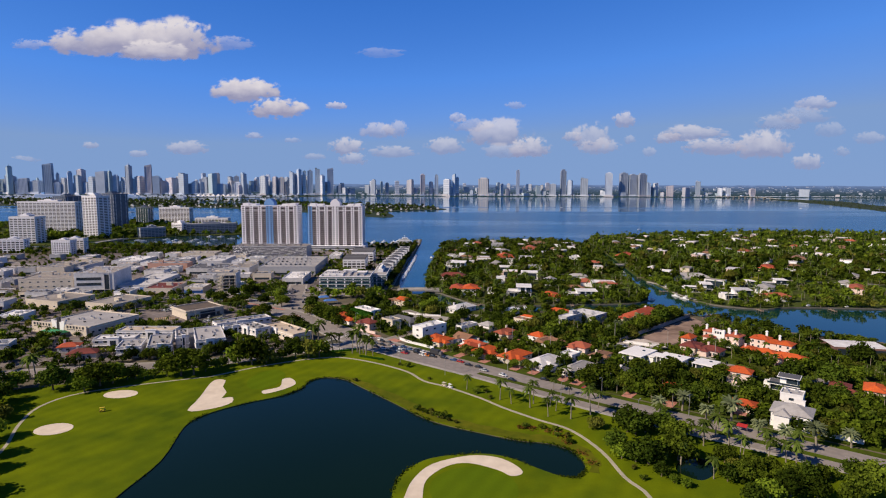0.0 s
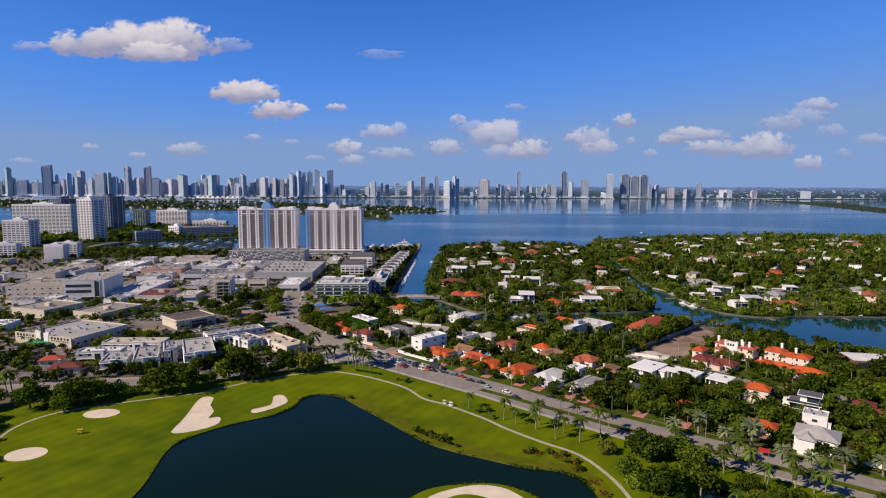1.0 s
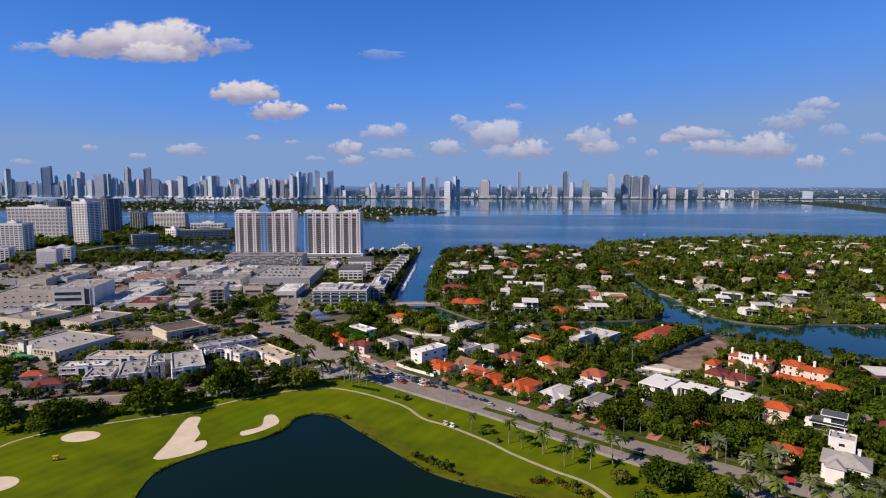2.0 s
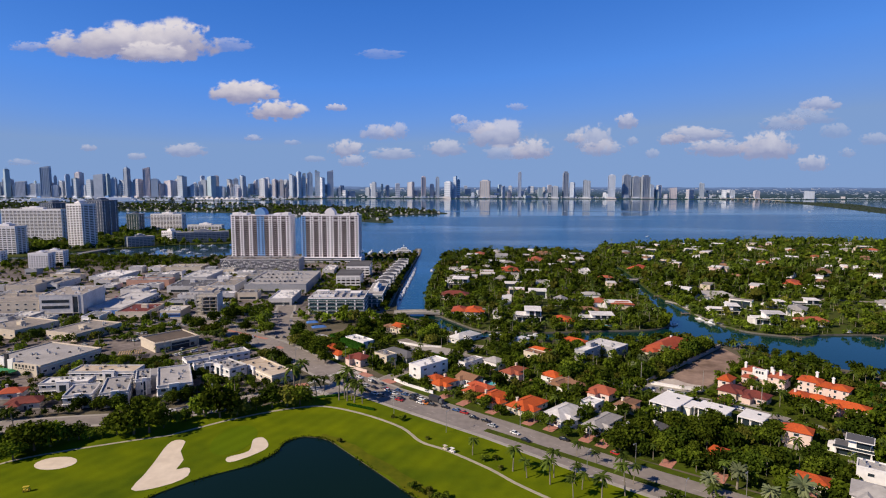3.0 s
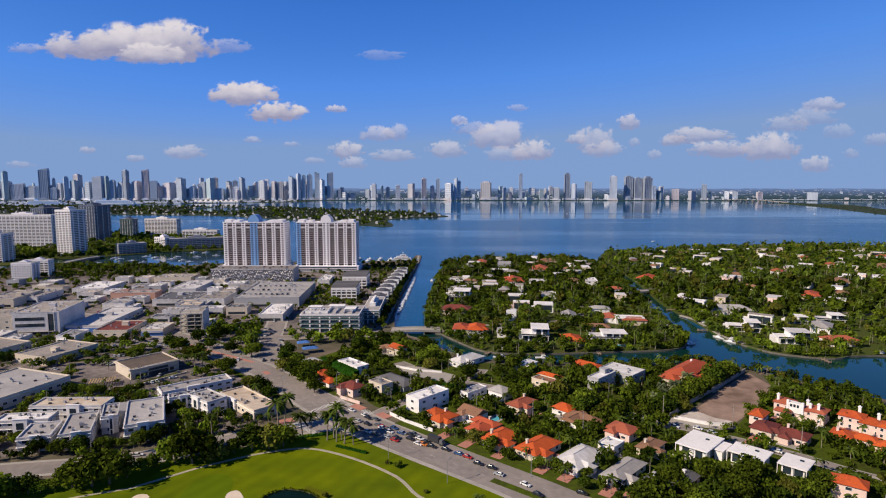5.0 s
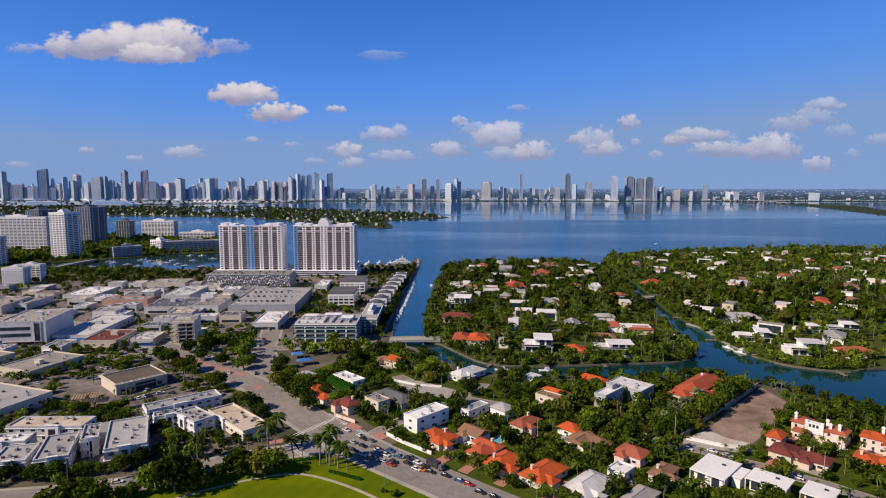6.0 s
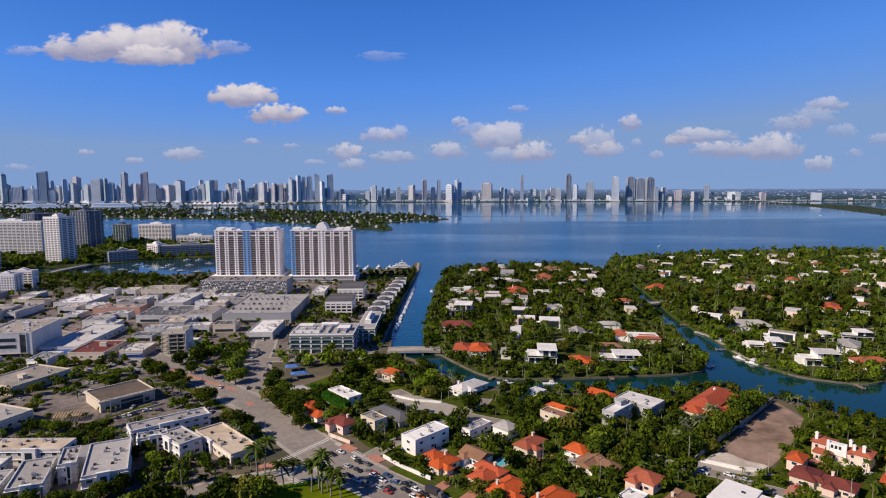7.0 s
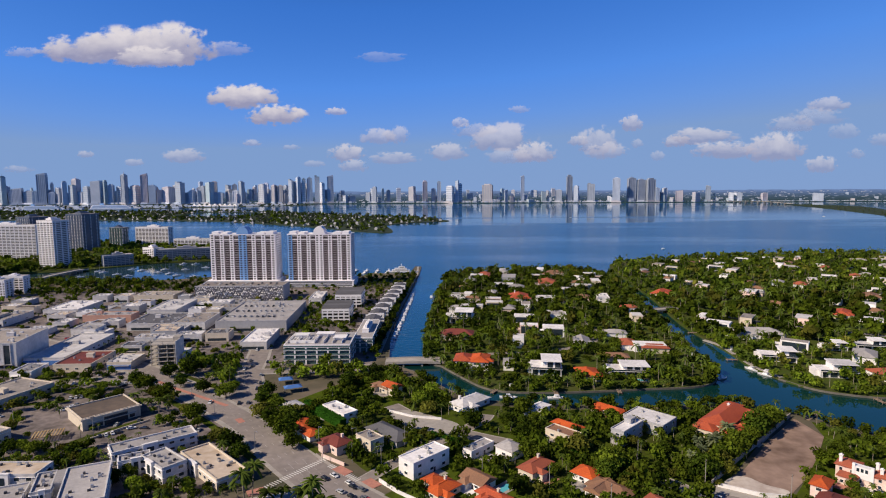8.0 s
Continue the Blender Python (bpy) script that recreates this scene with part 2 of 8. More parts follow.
def thing(name, x, y, z, rot, label, category, group="", kind=""):
    ob = new(name)
    ob.matrix_basis = pose(x, y, z, 0, 0, rot)
    return tagged(ob, label, category, group, kind)


def curve(points, closed=True, steps=4):
    """A smooth line through the points (Catmull-Rom)."""
    p = [Vector(q) for q in points]
    n, out = len(p), []
    for i in range(n if closed else n - 1):
        a, b, c, d = ((p[(i - 1) % n], p[i], p[(i + 1) % n], p[(i + 2) % n]) if closed
                      else (p[max(i - 1, 0)], p[i], p[i + 1], p[min(i + 2, n - 1)]))
        for s in range(steps):
            t = s / steps
            out.append(0.5 * (2 * b + (c - a) * t + (2 * a - 5 * b + 4 * c - d) * t * t + (3 * b - a - 3 * c + d) * t ** 3))
    if not closed:
        out.append(p[-1])
    return [(v.x, v.y) for v in out]


def sheet(name, outline, z, mat, holes=(), depth=2.5, kind="structure", label="", category=""):
    """A level piece of ground with its sides, and holes through it."""
    rings = [list(outline)] + [list(h) for h in holes]
    flat = [q for r in rings for q in r]
    tris = geometry.tessellate_polygon([[Vector((x, y, 0)) for x, y in r] for r in rings])
    s = Solid()
    k = len(flat)
    s.v = [(x, y, z) for x, y in flat] + [(x, y, z - depth) for x, y in flat]
    for a, b, c in tris:
        (ax, ay), (bx, by), (cx, cy) = flat[a], flat[b], flat[c]
        s.f.append((a, b, c) if (bx - ax) * (cy - ay) - (by - ay) * (cx - ax) > 0 else (a, c, b))
    i = 0
    for r in rings:
        area = sum(r[j][0] * r[(j + 1) % len(r)][1] - r[(j + 1) % len(r)][0] * r[j][1] for j in range(len(r)))
        outer = i == 0
        for j in range(len(r)):
            a, b = i + j, i + (j + 1) % len(r)
            if (area > 0) != outer:
                a, b = b, a
            s.f.append((b, a, a + k, b + k)[::-1])
        i += len(r)
    ob = new(name, mesh_from(name, s.v, s.f, mat))
    return tagged(ob, label, category, kind=kind)


def ribbon(name, line, width, z, mat, label="", category="", depth=0.12, widths=None):
    """A strip of even thickness along a line: road, path or kerb."""
    left, right = [], []
    for i, (x, y) in enumerate(line):
        x0, y0 = line[max(i - 1, 0)]
        x1, y1 = line[min(i + 1, len(line) - 1)]
        l = math.hypot(x1 - x0, y1 - y0) or 1
        w = (widths[i] if widths else width) / 2
        left.append((x - (y1 - y0) / l * w, y + (x1 - x0) / l * w))
        right.append((x + (y1 - y0) / l * w, y - (x1 - x0) / l * w))
    s = Solid()
    n = len(line)
    for ring, zz in ((left, z), (right, z), (left, z - depth), (right, z - depth)):
        s.v += [(x, y, zz) for x, y in ring]
    for i in range(n - 1):
        s.f += [(i, n + i, n + i + 1, i + 1), (i, i + 1, 2 * n + i + 1, 2 * n + i), (n + i + 1, n + i, 3 * n + i, 3 * n + i + 1)]
    ob = new(name, mesh_from(name, s.v, s.f, mat))
    return tagged(ob, label, category, kind="structure")


# ---- water and land ----
s = Solid()
s.add([(-6000, -1500, -1), (6000, -1500, -1), (6000, 5200, -1), (-6000, 5200, -1)], [(0, 1, 2, 3)])
tagged(new("water", mesh_from("water", s.v, s.f, BAY)), "calm blue bay water reaching to the skyline", "water", kind="structure")

LAKE_RING = curve([(-108.6, 150), (-108.6, 180), (-106.8, 206), (-112, 235), (-109.4, 248), (-96.9, 262), (-81.8, 273), (-75, 284), (-74, 294), (-67, 300), (-56, 297),
                   (-45.6, 286), (-26, 264), (-12, 248), (0, 239.5), (14, 232.6), (27.5, 226.6), (38.4, 224.4), (46, 218.7), (49, 210), (48, 202), (44, 197.5), (38, 199),
                   (31, 204.3), (21.7, 212), (11, 214.8), (-3.8, 212), (-12, 206.5), (-18, 196), (-19, 182), (-16, 150)])
POND_RING = curve([(81, 203), (84, 210), (90, 214), (95.5, 212), (96, 205), (91, 199), (86, 197)])
MAIN = [(-2600, -900), (2600, -900), (2600, 250), (420, 330), (330, 362), (280, 380), (233, 405), (214, 428), (196, 448), (187, 458), (160, 472), (134, 467), (78, 466), (46, 470),
        (12, 474), (-8, 493), (-28, 526), (-50, 546), (-53, 560), (-59, 617), (-61, 704), (-60, 830), (-60, 990), (-62, 1070), (-72, 1072), (-74, 995), (-130, 1000), (-150, 960),
        (-230, 985), (-330, 985), (-400, 940), (-470, 925), (-540, 925), (-620, 925), (-690, 880), (-800, 820), (-1000, 760), (-2600, 700)]
ISLAND = [(-13, 542), (3, 515), (20, 493), (48, 488), (84, 491), (121, 496), (150, 500), (168, 511), (179, 541), (182, 585), (186, 638), (196, 732), (207, 828), (218, 962),
          (200, 1010), (145, 1031), (40, 1020), (-15, 985), (-22, 912), (-28, 793), (-30, 704), (-30, 617), (-26, 556)]
ISLE_EAST = [(233, 1018), (225, 889), (217, 777), (205, 670), (206, 610), (207, 570), (206, 541), (212, 517), (223, 497), (239, 487), (259, 482), (285, 490), (360, 487),
             (500, 480), (900, 470), (1500, 500), (1500, 1150), (837, 1235), (716, 1264), (541, 1226), (369, 1170), (262, 1120)]
BELLE = [(-1900, 1000), (-760, 925), (-690, 985), (-640, 1010), (-600, 1030), (-580, 1060), (-545, 1095), (-520, 1120), (-440, 1150), (-415, 1200), (-470, 1330), (-560, 1450),
         (-700, 1500), (-900, 1510), (-1900, 1450)]
VENETIAN = [(-199, 1776), (-205, 1900), (-245, 2100), (-180, 2240), (-51, 2323), (-60, 2440), (-206, 2640), (-540, 2900), (-1180, 3330), (-2900, 3400), (-2900, 2650), (-1464, 2480),
            (-968, 2380), (-588, 2120), (-450, 1990), (-290, 1824)]
INLET = [(-1330, 2740), (-1040, 2720), (-930, 2960), (-1080, 3220), (-1400, 3230)]
PORT = [(-3900, 3250), (-2600, 3500), (-2050, 3800), (-1500, 4150), (-1100, 4500), (-1250, 4700), (-2000, 4600), (-4200, 4200)]
SPIT = [(2205, 4150), (2035, 3425), (1745, 2503), (1700, 2300), (2100, 2300), (2110, 2960), (2420, 3729), (2330, 4160)]
sheet("ground", MAIN, 0, EARTH, (LAKE_RING, POND_RING), label="sandy town ground with patches of grass", category="ground")
sheet("island_ground_1", curve(ISLAND, steps=3), 0, WOODFLOOR, label="garden ground of a leafy residential island", category="ground")
sheet("island_ground_2", curve(ISLE_EAST, steps=3), 0, WOODFLOOR, label="garden ground of a leafy residential island", category="ground")
sheet("island_ground_3", curve(BELLE, steps=3), 0, WOODFLOOR, label="green ground of an island with apartment blocks", category="ground")
sheet("island_ground_4", curve(VENETIAN, steps=3), 0, MANGROVE, (INLET,), label="ground of a low wooded island in the bay", category="ground")
sheet("island_ground_5", curve(PORT, steps=3), 0, MANGROVE, label="flat ground of the distant harbour island", category="ground")
sheet("island_ground_6", curve(SPIT, steps=3), 0, MANGROVE, label="long low causeway strip with trees", category="ground")
sheet("lake_water", LAKE_RING, -0.3, LAKE, depth=0.2, label="dark still water of the golf course lake", category="lake")
sheet("pond_water", POND_RING, -0.3, LAKE, depth=0.2, label="small dark pond between the trees", category="pond")
sheet("lagoon_water", [(-45, 440), (70, 440), (160, 440), (230, 360), (480, 300), (1600, 250), (1600, 560), (450, 560), (200, 560), (226, 889), (234, 1040), (190, 1040), (170, 520), (20, 520), (-24, 560), (-56, 560)],
      -0.94, LAGOON, depth=0.04, label="green-blue lagoon and canal water", category="water")

sheet("marina_water", [(-1200, 770), (-690, 860), (-540, 915), (-400, 930), (-330, 975), (-330, 1050), (-400, 1190), (-440, 1160), (-530, 1130), (-640, 1020), (-760, 935), (-1200, 960)],
      -0.95, MARINA, depth=0.04, label="grey-green sheltered water of the marina", category="water")

# distant shore: a self-lit backdrop of land, haze painted into its colour, that rises to the horizon behind the skyline
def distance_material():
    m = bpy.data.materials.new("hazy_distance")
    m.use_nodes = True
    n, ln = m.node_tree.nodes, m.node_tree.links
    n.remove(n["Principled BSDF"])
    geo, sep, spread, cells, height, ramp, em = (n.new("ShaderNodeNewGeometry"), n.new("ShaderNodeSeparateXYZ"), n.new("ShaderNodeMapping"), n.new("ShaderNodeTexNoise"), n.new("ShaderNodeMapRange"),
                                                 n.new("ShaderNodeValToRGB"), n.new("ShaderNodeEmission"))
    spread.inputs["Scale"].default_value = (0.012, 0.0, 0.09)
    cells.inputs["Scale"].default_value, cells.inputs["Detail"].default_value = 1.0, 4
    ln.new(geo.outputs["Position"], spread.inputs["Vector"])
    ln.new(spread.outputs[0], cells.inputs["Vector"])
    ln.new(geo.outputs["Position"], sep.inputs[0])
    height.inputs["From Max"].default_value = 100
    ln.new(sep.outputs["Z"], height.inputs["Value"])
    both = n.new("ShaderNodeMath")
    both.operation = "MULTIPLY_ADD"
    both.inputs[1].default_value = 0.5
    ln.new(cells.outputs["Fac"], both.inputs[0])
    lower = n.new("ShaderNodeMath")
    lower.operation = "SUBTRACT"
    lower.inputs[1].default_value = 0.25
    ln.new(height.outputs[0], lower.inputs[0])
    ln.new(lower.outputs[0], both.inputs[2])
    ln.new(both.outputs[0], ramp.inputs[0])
    # painted haze: emitted tones turn bluer and paler with height
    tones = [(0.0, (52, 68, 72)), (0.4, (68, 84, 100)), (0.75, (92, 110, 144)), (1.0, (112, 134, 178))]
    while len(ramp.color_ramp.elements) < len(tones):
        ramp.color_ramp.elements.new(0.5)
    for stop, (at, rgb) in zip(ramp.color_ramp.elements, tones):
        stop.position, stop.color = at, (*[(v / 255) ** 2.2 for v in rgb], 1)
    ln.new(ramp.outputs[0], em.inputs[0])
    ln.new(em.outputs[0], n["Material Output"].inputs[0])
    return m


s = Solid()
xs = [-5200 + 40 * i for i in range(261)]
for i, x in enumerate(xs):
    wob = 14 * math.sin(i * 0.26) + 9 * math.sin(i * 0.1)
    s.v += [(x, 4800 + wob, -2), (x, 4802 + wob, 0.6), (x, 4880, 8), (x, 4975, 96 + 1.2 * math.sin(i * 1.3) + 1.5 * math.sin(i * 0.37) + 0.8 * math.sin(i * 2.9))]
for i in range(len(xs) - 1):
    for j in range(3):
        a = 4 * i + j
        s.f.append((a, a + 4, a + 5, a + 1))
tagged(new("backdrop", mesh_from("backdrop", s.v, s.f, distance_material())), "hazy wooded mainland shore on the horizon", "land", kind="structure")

# ---- golf course ----
def mown_material(name, c1, c2):
    """Short grass: soft broad tones, faint mowing stripes about 7 m wide and a fine grain."""
    m = material(name, c1, c2, 0.95, 0.07, 0.014, 0, spec=0.03)
    n, ln = m.node_tree.nodes, m.node_tree.links
    geo, turn, wave, grain, mix, low = (n.new("ShaderNodeNewGeometry"), n.new("ShaderNodeMapping"), n.new("ShaderNodeTexWave"), n.new("ShaderNodeTexNoise"), n.new("ShaderNodeMath"), n.new("ShaderNodeMapRange"))
    turn.inputs["Rotation"].default_value = (0, 0, 0.5)
    wave.inputs["Scale"].default_value, wave.inputs["Distortion"].default_value, wave.inputs["Detail"].default_value = 0.045, 3.0, 1.0
    wave.inputs["Detail Scale"].default_value = 0.15
    grain.inputs["Scale"].default_value, grain.inputs["Detail"].default_value = 1.6, 3
    ln.new(geo.outputs["Position"], turn.inputs["Vector"])
    ln.new(turn.outputs[0], wave.inputs["Vector"])
    ln.new(geo.outputs["Position"], grain.inputs["Vector"])
    mix.operation = "MULTIPLY_ADD"
    mix.inputs[1].default_value = 0.3
    ln.new(wave.outputs["Fac"], mix.inputs[0])
    ln.new(grain.outputs["Fac"], mix.inputs[2])
    low.inputs["From Max"].default_value = 1.3
    low.inputs["To Min"].default_value, low.inputs["To Max"].default_value = 0.78, 1.2
    ln.new(mix.outputs[0], low.inputs["Value"])
    hue = n.new("ShaderNodeHueSaturation")
    p = n["Principled BSDF"]
    ln.new(p.inputs["Base Color"].links[0].from_socket, hue.inputs["Color"])
    ln.new(low.outputs[0], hue.inputs["Value"])
    ln.new(hue.outputs[0], p.inputs["Base Color"])
    return m


FAIRWAY = mown_material("fairway_grass", (0.15, 0.185, 0.003), (0.062, 0.098, 0.004))
GREEN = mown_material("putting_green", (0.105, 0.155, 0.004), (0.08, 0.13, 0.004))
ROUGH = material("rough_grass", (0.135, 0.135, 0.008), (0.075, 0.095, 0.006), 0.95, 0.3, 0.05, 0.3, spec=0.03)
GOLF = [(-420, -300), (-330, 120), (-300, 235), (-240, 268), (-205, 281), (-160, 305), (-128, 320), (-100, 334), (-80, 347), (-66, 355), (-45, 347), (-20, 325), (12, 301), (42, 276),
        (70, 254), (98, 234), (124, 216), (148, 198), (200, 155), (240, 120), (420, -300)]
sheet("golf_grass", GOLF, 0.06, FAIRWAY, (LAKE_RING, POND_RING), 0.1, label="mown bright green golf fairway", category="grass")


CROOK = curve([(-16, 176), (-14.9, 182.7), (-13, 194), (-6.7, 205.8), (6.9, 212.9), (17.4, 211.8), (24, 205.4), (25.6, 200), (21.4, 197.9), (16.8, 202.2), (6.7, 207), (-1.5, 204.2), (-8.2, 194.3), (-8.9, 183), (-9, 176)])
BUNKERS = [CROOK, curve([(-123.5, 292.9), (-121.1, 295), (-117.3, 293.1), (-115.2, 284.1), (-110.3, 276.4), (-109.6, 268.4), (-107, 269.8), (-104.4, 269.2), (-102.6, 263.5), (-105.6, 257.9), (-113.4, 252.7), (-118.9, 253.1), (-119.8, 263.6), (-121.4, 275.4), (-123.3, 286.1)], steps=2),
           curve([(-93.4, 279), (-86.7, 285), (-88.6, 296), (-84.7, 298), (-79.9, 289.3), (-84, 281), (-90.7, 275)])]
for cx, cy, a, b in ((-160.3, 272.2, 8, 5.5), (-165, 231.5, 7.5, 6)):
    BUNKERS.append([(cx + a * math.cos(k * 0.3142), cy + b * math.sin(k * 0.3142)) for k in range(20)])
for ring in BUNKERS:
    sheet("bunker", ring, 0.11, BUNKER, depth=0.1, label="pale sand bunker on the golf course", category="bunker")
sheet("putting_green", [(8 + 15 * math.cos(k * 0.2094), 189 + 15 * math.sin(k * 0.2094)) for k in range(30)], 0.1, GREEN, depth=0.08, label="close-mown putting green", category="grass")
sheet("putting_green_far", [(-97 + 9 * math.cos(k * 0.2094), 296 + 15 * math.sin(k * 0.2094)) for k in range(30)], 0.1, GREEN, depth=0.08, label="close-mown putting green", category="grass")
bank = curve([(-60, 301), (-52, 297), (-42, 287), (-23, 267), (-10, 252), (2, 243.5), (16, 236), (29, 230), (40, 228), (49, 221), (53, 210), (51, 201)], False)
ribbon("lake_bank", bank, 7, 0.1, ROUGH, "rough brownish grass along the lake bank", "grass", 0.1, [3 + 4 * math.sin(math.pi * i / (len(bank) - 1)) + 1.2 * math.sin(i * 1.9) for i in range(len(bank))])
CART_PATH = curve([(62, 160), (65.4, 185), (61, 198), (57.8, 217.7), (49.7, 237), (37, 248), (23.4, 261), (13.5, 272.6), (-3, 287.7), (-14.8, 296), (-25, 311), (-45.6, 326.5), (-67, 335.5), (-85, 331), (-105, 319), (-118, 308), (-128, 299)], False)
CART_PATH_WEST = curve([(-128, 299), (-146, 291.4), (-179, 274), (-188, 255.5), (-182, 234), (-171, 211), (-160, 170)], False)
ribbon("cart_path", CART_PATH, 1.5, 0.12, PATHWAY, "narrow pale concrete cart path", "path")
ribbon("cart_path_west", CART_PATH_WEST, 1.3, 0.12, PATHWAY, "narrow pale concrete cart path", "path")

# ---- roads ----
ROADS = []


def road(line, width, label, z=0.08, walk_width=2.0, name="road"):
    line = curve(line, False, 3)
    ROADS.append((line, width / 2 + walk_width))
    if walk_width:
        ribbon("pavement", line, width + 2 * walk_width, z + 0.1, CONCRETE, "pale concrete pavement beside the road", "pavement", 0.2)
    return ribbon(name, line, width, z + 0.14 if walk_width else z, ASPHALT, label, "road")


AVENUE = [(330, 75), (250, 135), (190, 180), (131, 225), (105.5, 242.5), (76, 263), (50, 284), (21, 309), (-10, 333), (-38, 355), (-66, 381), (-90, 408)]
AVENUE_WEST = [(-62, 377), (-90, 408), (-115, 436), (-137, 457), (-157, 476), (-187, 501), (-224, 530), (-265, 553), (-330, 590), (-460, 660), (-700, 800)]
road(AVENUE, 20, "wide grey asphalt avenue with several lanes", 0.08)
road(AVENUE_WEST, 16, "grey asphalt avenue beyond the junction", 0.084, 3.0)
ribbon("grass_verge", curve([(-30, 366), (-2, 343), (29, 318), (58, 293.5), (84, 272), (113.5, 251.5), (139, 234), (200, 189)], False), 4.5, 0.2, LAWN, "grass verge between avenue and gardens", "grass")
road([(-52, 366), (-79, 356), (-101, 347), (-130, 328), (-157, 318), (-196, 310), (-260, 292), (-420, 240), (-900, 100)], 11, "asphalt side street beside the golf course", 0.03)
road([(-108, 438), (-124, 462), (-132, 490.7), (-145.7, 524.8), (-152, 558), (-166, 616), (-180, 679), (-195, 760)], 14, "asphalt side street with parked cars", 0.02)
road([(-62, 540), (-100, 531), (-140, 527), (-260, 505), (-420, 480)], 9, "narrow asphalt street", 0.0)
road([(-40, 465), (-18, 440), (5, 425), (25, 415)], 8, "quiet residential street", 0.0, 1.0)
road([(-45, 372), (-25, 400), (10, 440), (16, 452)], 6, "quiet residential street", -0.01, 0.8)
road([(88, 380), (100, 368), (112.4, 363), (123.4, 353), (131, 348.5), (141, 340), (152, 331), (170, 314), (200, 300)], 6.5, "quiet residential street", -0.01, 0.8)
ribbon("median", curve([(14, 309), (31, 296), (50, 281), (76, 260.5), (105, 240), (130, 222.5), (190, 178), (250, 133)], False), 3.4, 0.34, LAWN, "raised grass median between the carriageways", "median", 0.2)

road([(-14, 550), (20, 572), (70, 582), (112, 612), (122, 700), (110, 820), (100, 930)], 6, "quiet island street under trees", 0.02, 0.0)
road([(230, 737), (275, 690), (340, 640), (430, 610), (600, 600)], 6, "quiet island street under trees", 0.02, 0.0)
for green in ([(-98, 396), (-128, 428), (-150, 449), (-171, 467), (-200, 489)], [(-68, 403), (-94, 431), (-108, 448)], [(-141, 484), (-163, 499), (-196, 523)]):
    ribbon("planting_strip", curve(green, False), 4.0, 0.2, LAWN, "strip of grass and trees beside the avenue", "grass")
sheet("turning_circle", curve([(-39, 450), (-30, 458), (-10, 446), (0, 437), (-3, 427), (-18, 424), (-30, 437)]), 0.2, CONCRETE, depth=0.2, label="wide pale paved turning area of a quiet street", category="road")
ROADS.append(([(-15, 437), (-25, 444), (-33, 449), (-8, 434)], 8.5))

# ---- buildings ----
def rich(name, layers):
    """One mesh with several materials: (solid, material) pairs."""
    me = bpy.data.meshes.new(name)
    v, f, ids = [], [], []
    for i, (s, m) in enumerate(layers):
        f += [tuple(k + len(v) for k in q) for q in s.f]
        ids += [i] * len(s.f)
        v += s.v
        me.materials.append(m)
    me.from_pydata(v, [], f)
    me.polygons.foreach_set("material_index", ids)
    me.update()
    return me


FOOT = []


def taken(x, y, w, d, rot):
    FOOT.append((x, y, w / 2, d / 2, math.cos(radians(rot)), math.sin(radians(rot))))


def clear(x, y, r, roads=True):
    for cx, cy, a, b, c, s in FOOT:
        dx, dy = x - cx, y - cy
        if abs(dx) < 60 and abs(dy) < 60 and abs(dx * c + dy * s) < a + r and abs(dy * c - dx * s) < b + r:
            return False
    for line, half in ROADS if roads else ():
        for px, py in line:
            if abs(px - x) < half + r and abs(py - y) < half + r and math.hypot(px - x, py - y) < half + r:
                return False
    return True


WINDOW = rich("window", [(Solid().box(-0.5, 0.5, -0.1, 0.02, 0, 0.08).box(-0.5, 0.5, -0.1, 0.02, 0.92, 1).box(-0.5, -0.43, -0.1, 0.02, 0.08, 0.92).box(0.43, 0.5, -0.1, 0.02, 0.08, 0.92), WHITE),
                         (Solid().box(-0.43, 0.43, -0.05, 0.02, 0.08, 0.92), GLASS)])


def windows(parent, w, d, h, storeys, pitch, size):
    """Rows of framed windows on the sides of a box that do not face away to the far bay."""
    step = h / storeys
    turn = parent.matrix_basis.to_euler().z
    for length, off, rot in ((w, d / 2, 0), (d, w / 2, 90), (w, d / 2, 180), (d, w / 2, -90)):
        if math.cos(turn + radians(rot)) < -0.25:
            continue
        n = max(1, int(length / pitch))
        for j in range(storeys):
            for i in range(n):
                u = (i + 0.5) / n * length - length / 2
                part("window", None, None, parent, mesh=WINDOW, at=pose(0, 0, 0, 0, 0, rot) @ pose(u, -off, j * step + step * 0.32) @ Matrix.Diagonal((size[0], 1, size[1], 1)))


def roof_clutter(parent, w, d, h, n, rng):
    for _ in range(n):
        x, y, a = rng.uniform(-0.38, 0.38) * w, rng.uniform(-0.36, 0.36) * d, rng.uniform(1.0, 2.2)
        part("air_conditioner", Solid().box(-a / 2, a / 2, -0.6, 0.6, 0, 0.25).box(-a / 2 + 0.1, a / 2 - 0.1, -0.5, 0.5, 0.25, 1.2, 0.06), STEEL, parent, at=pose(x, y, h + 0.02, 0, 0, rng.choice((0, 90))))


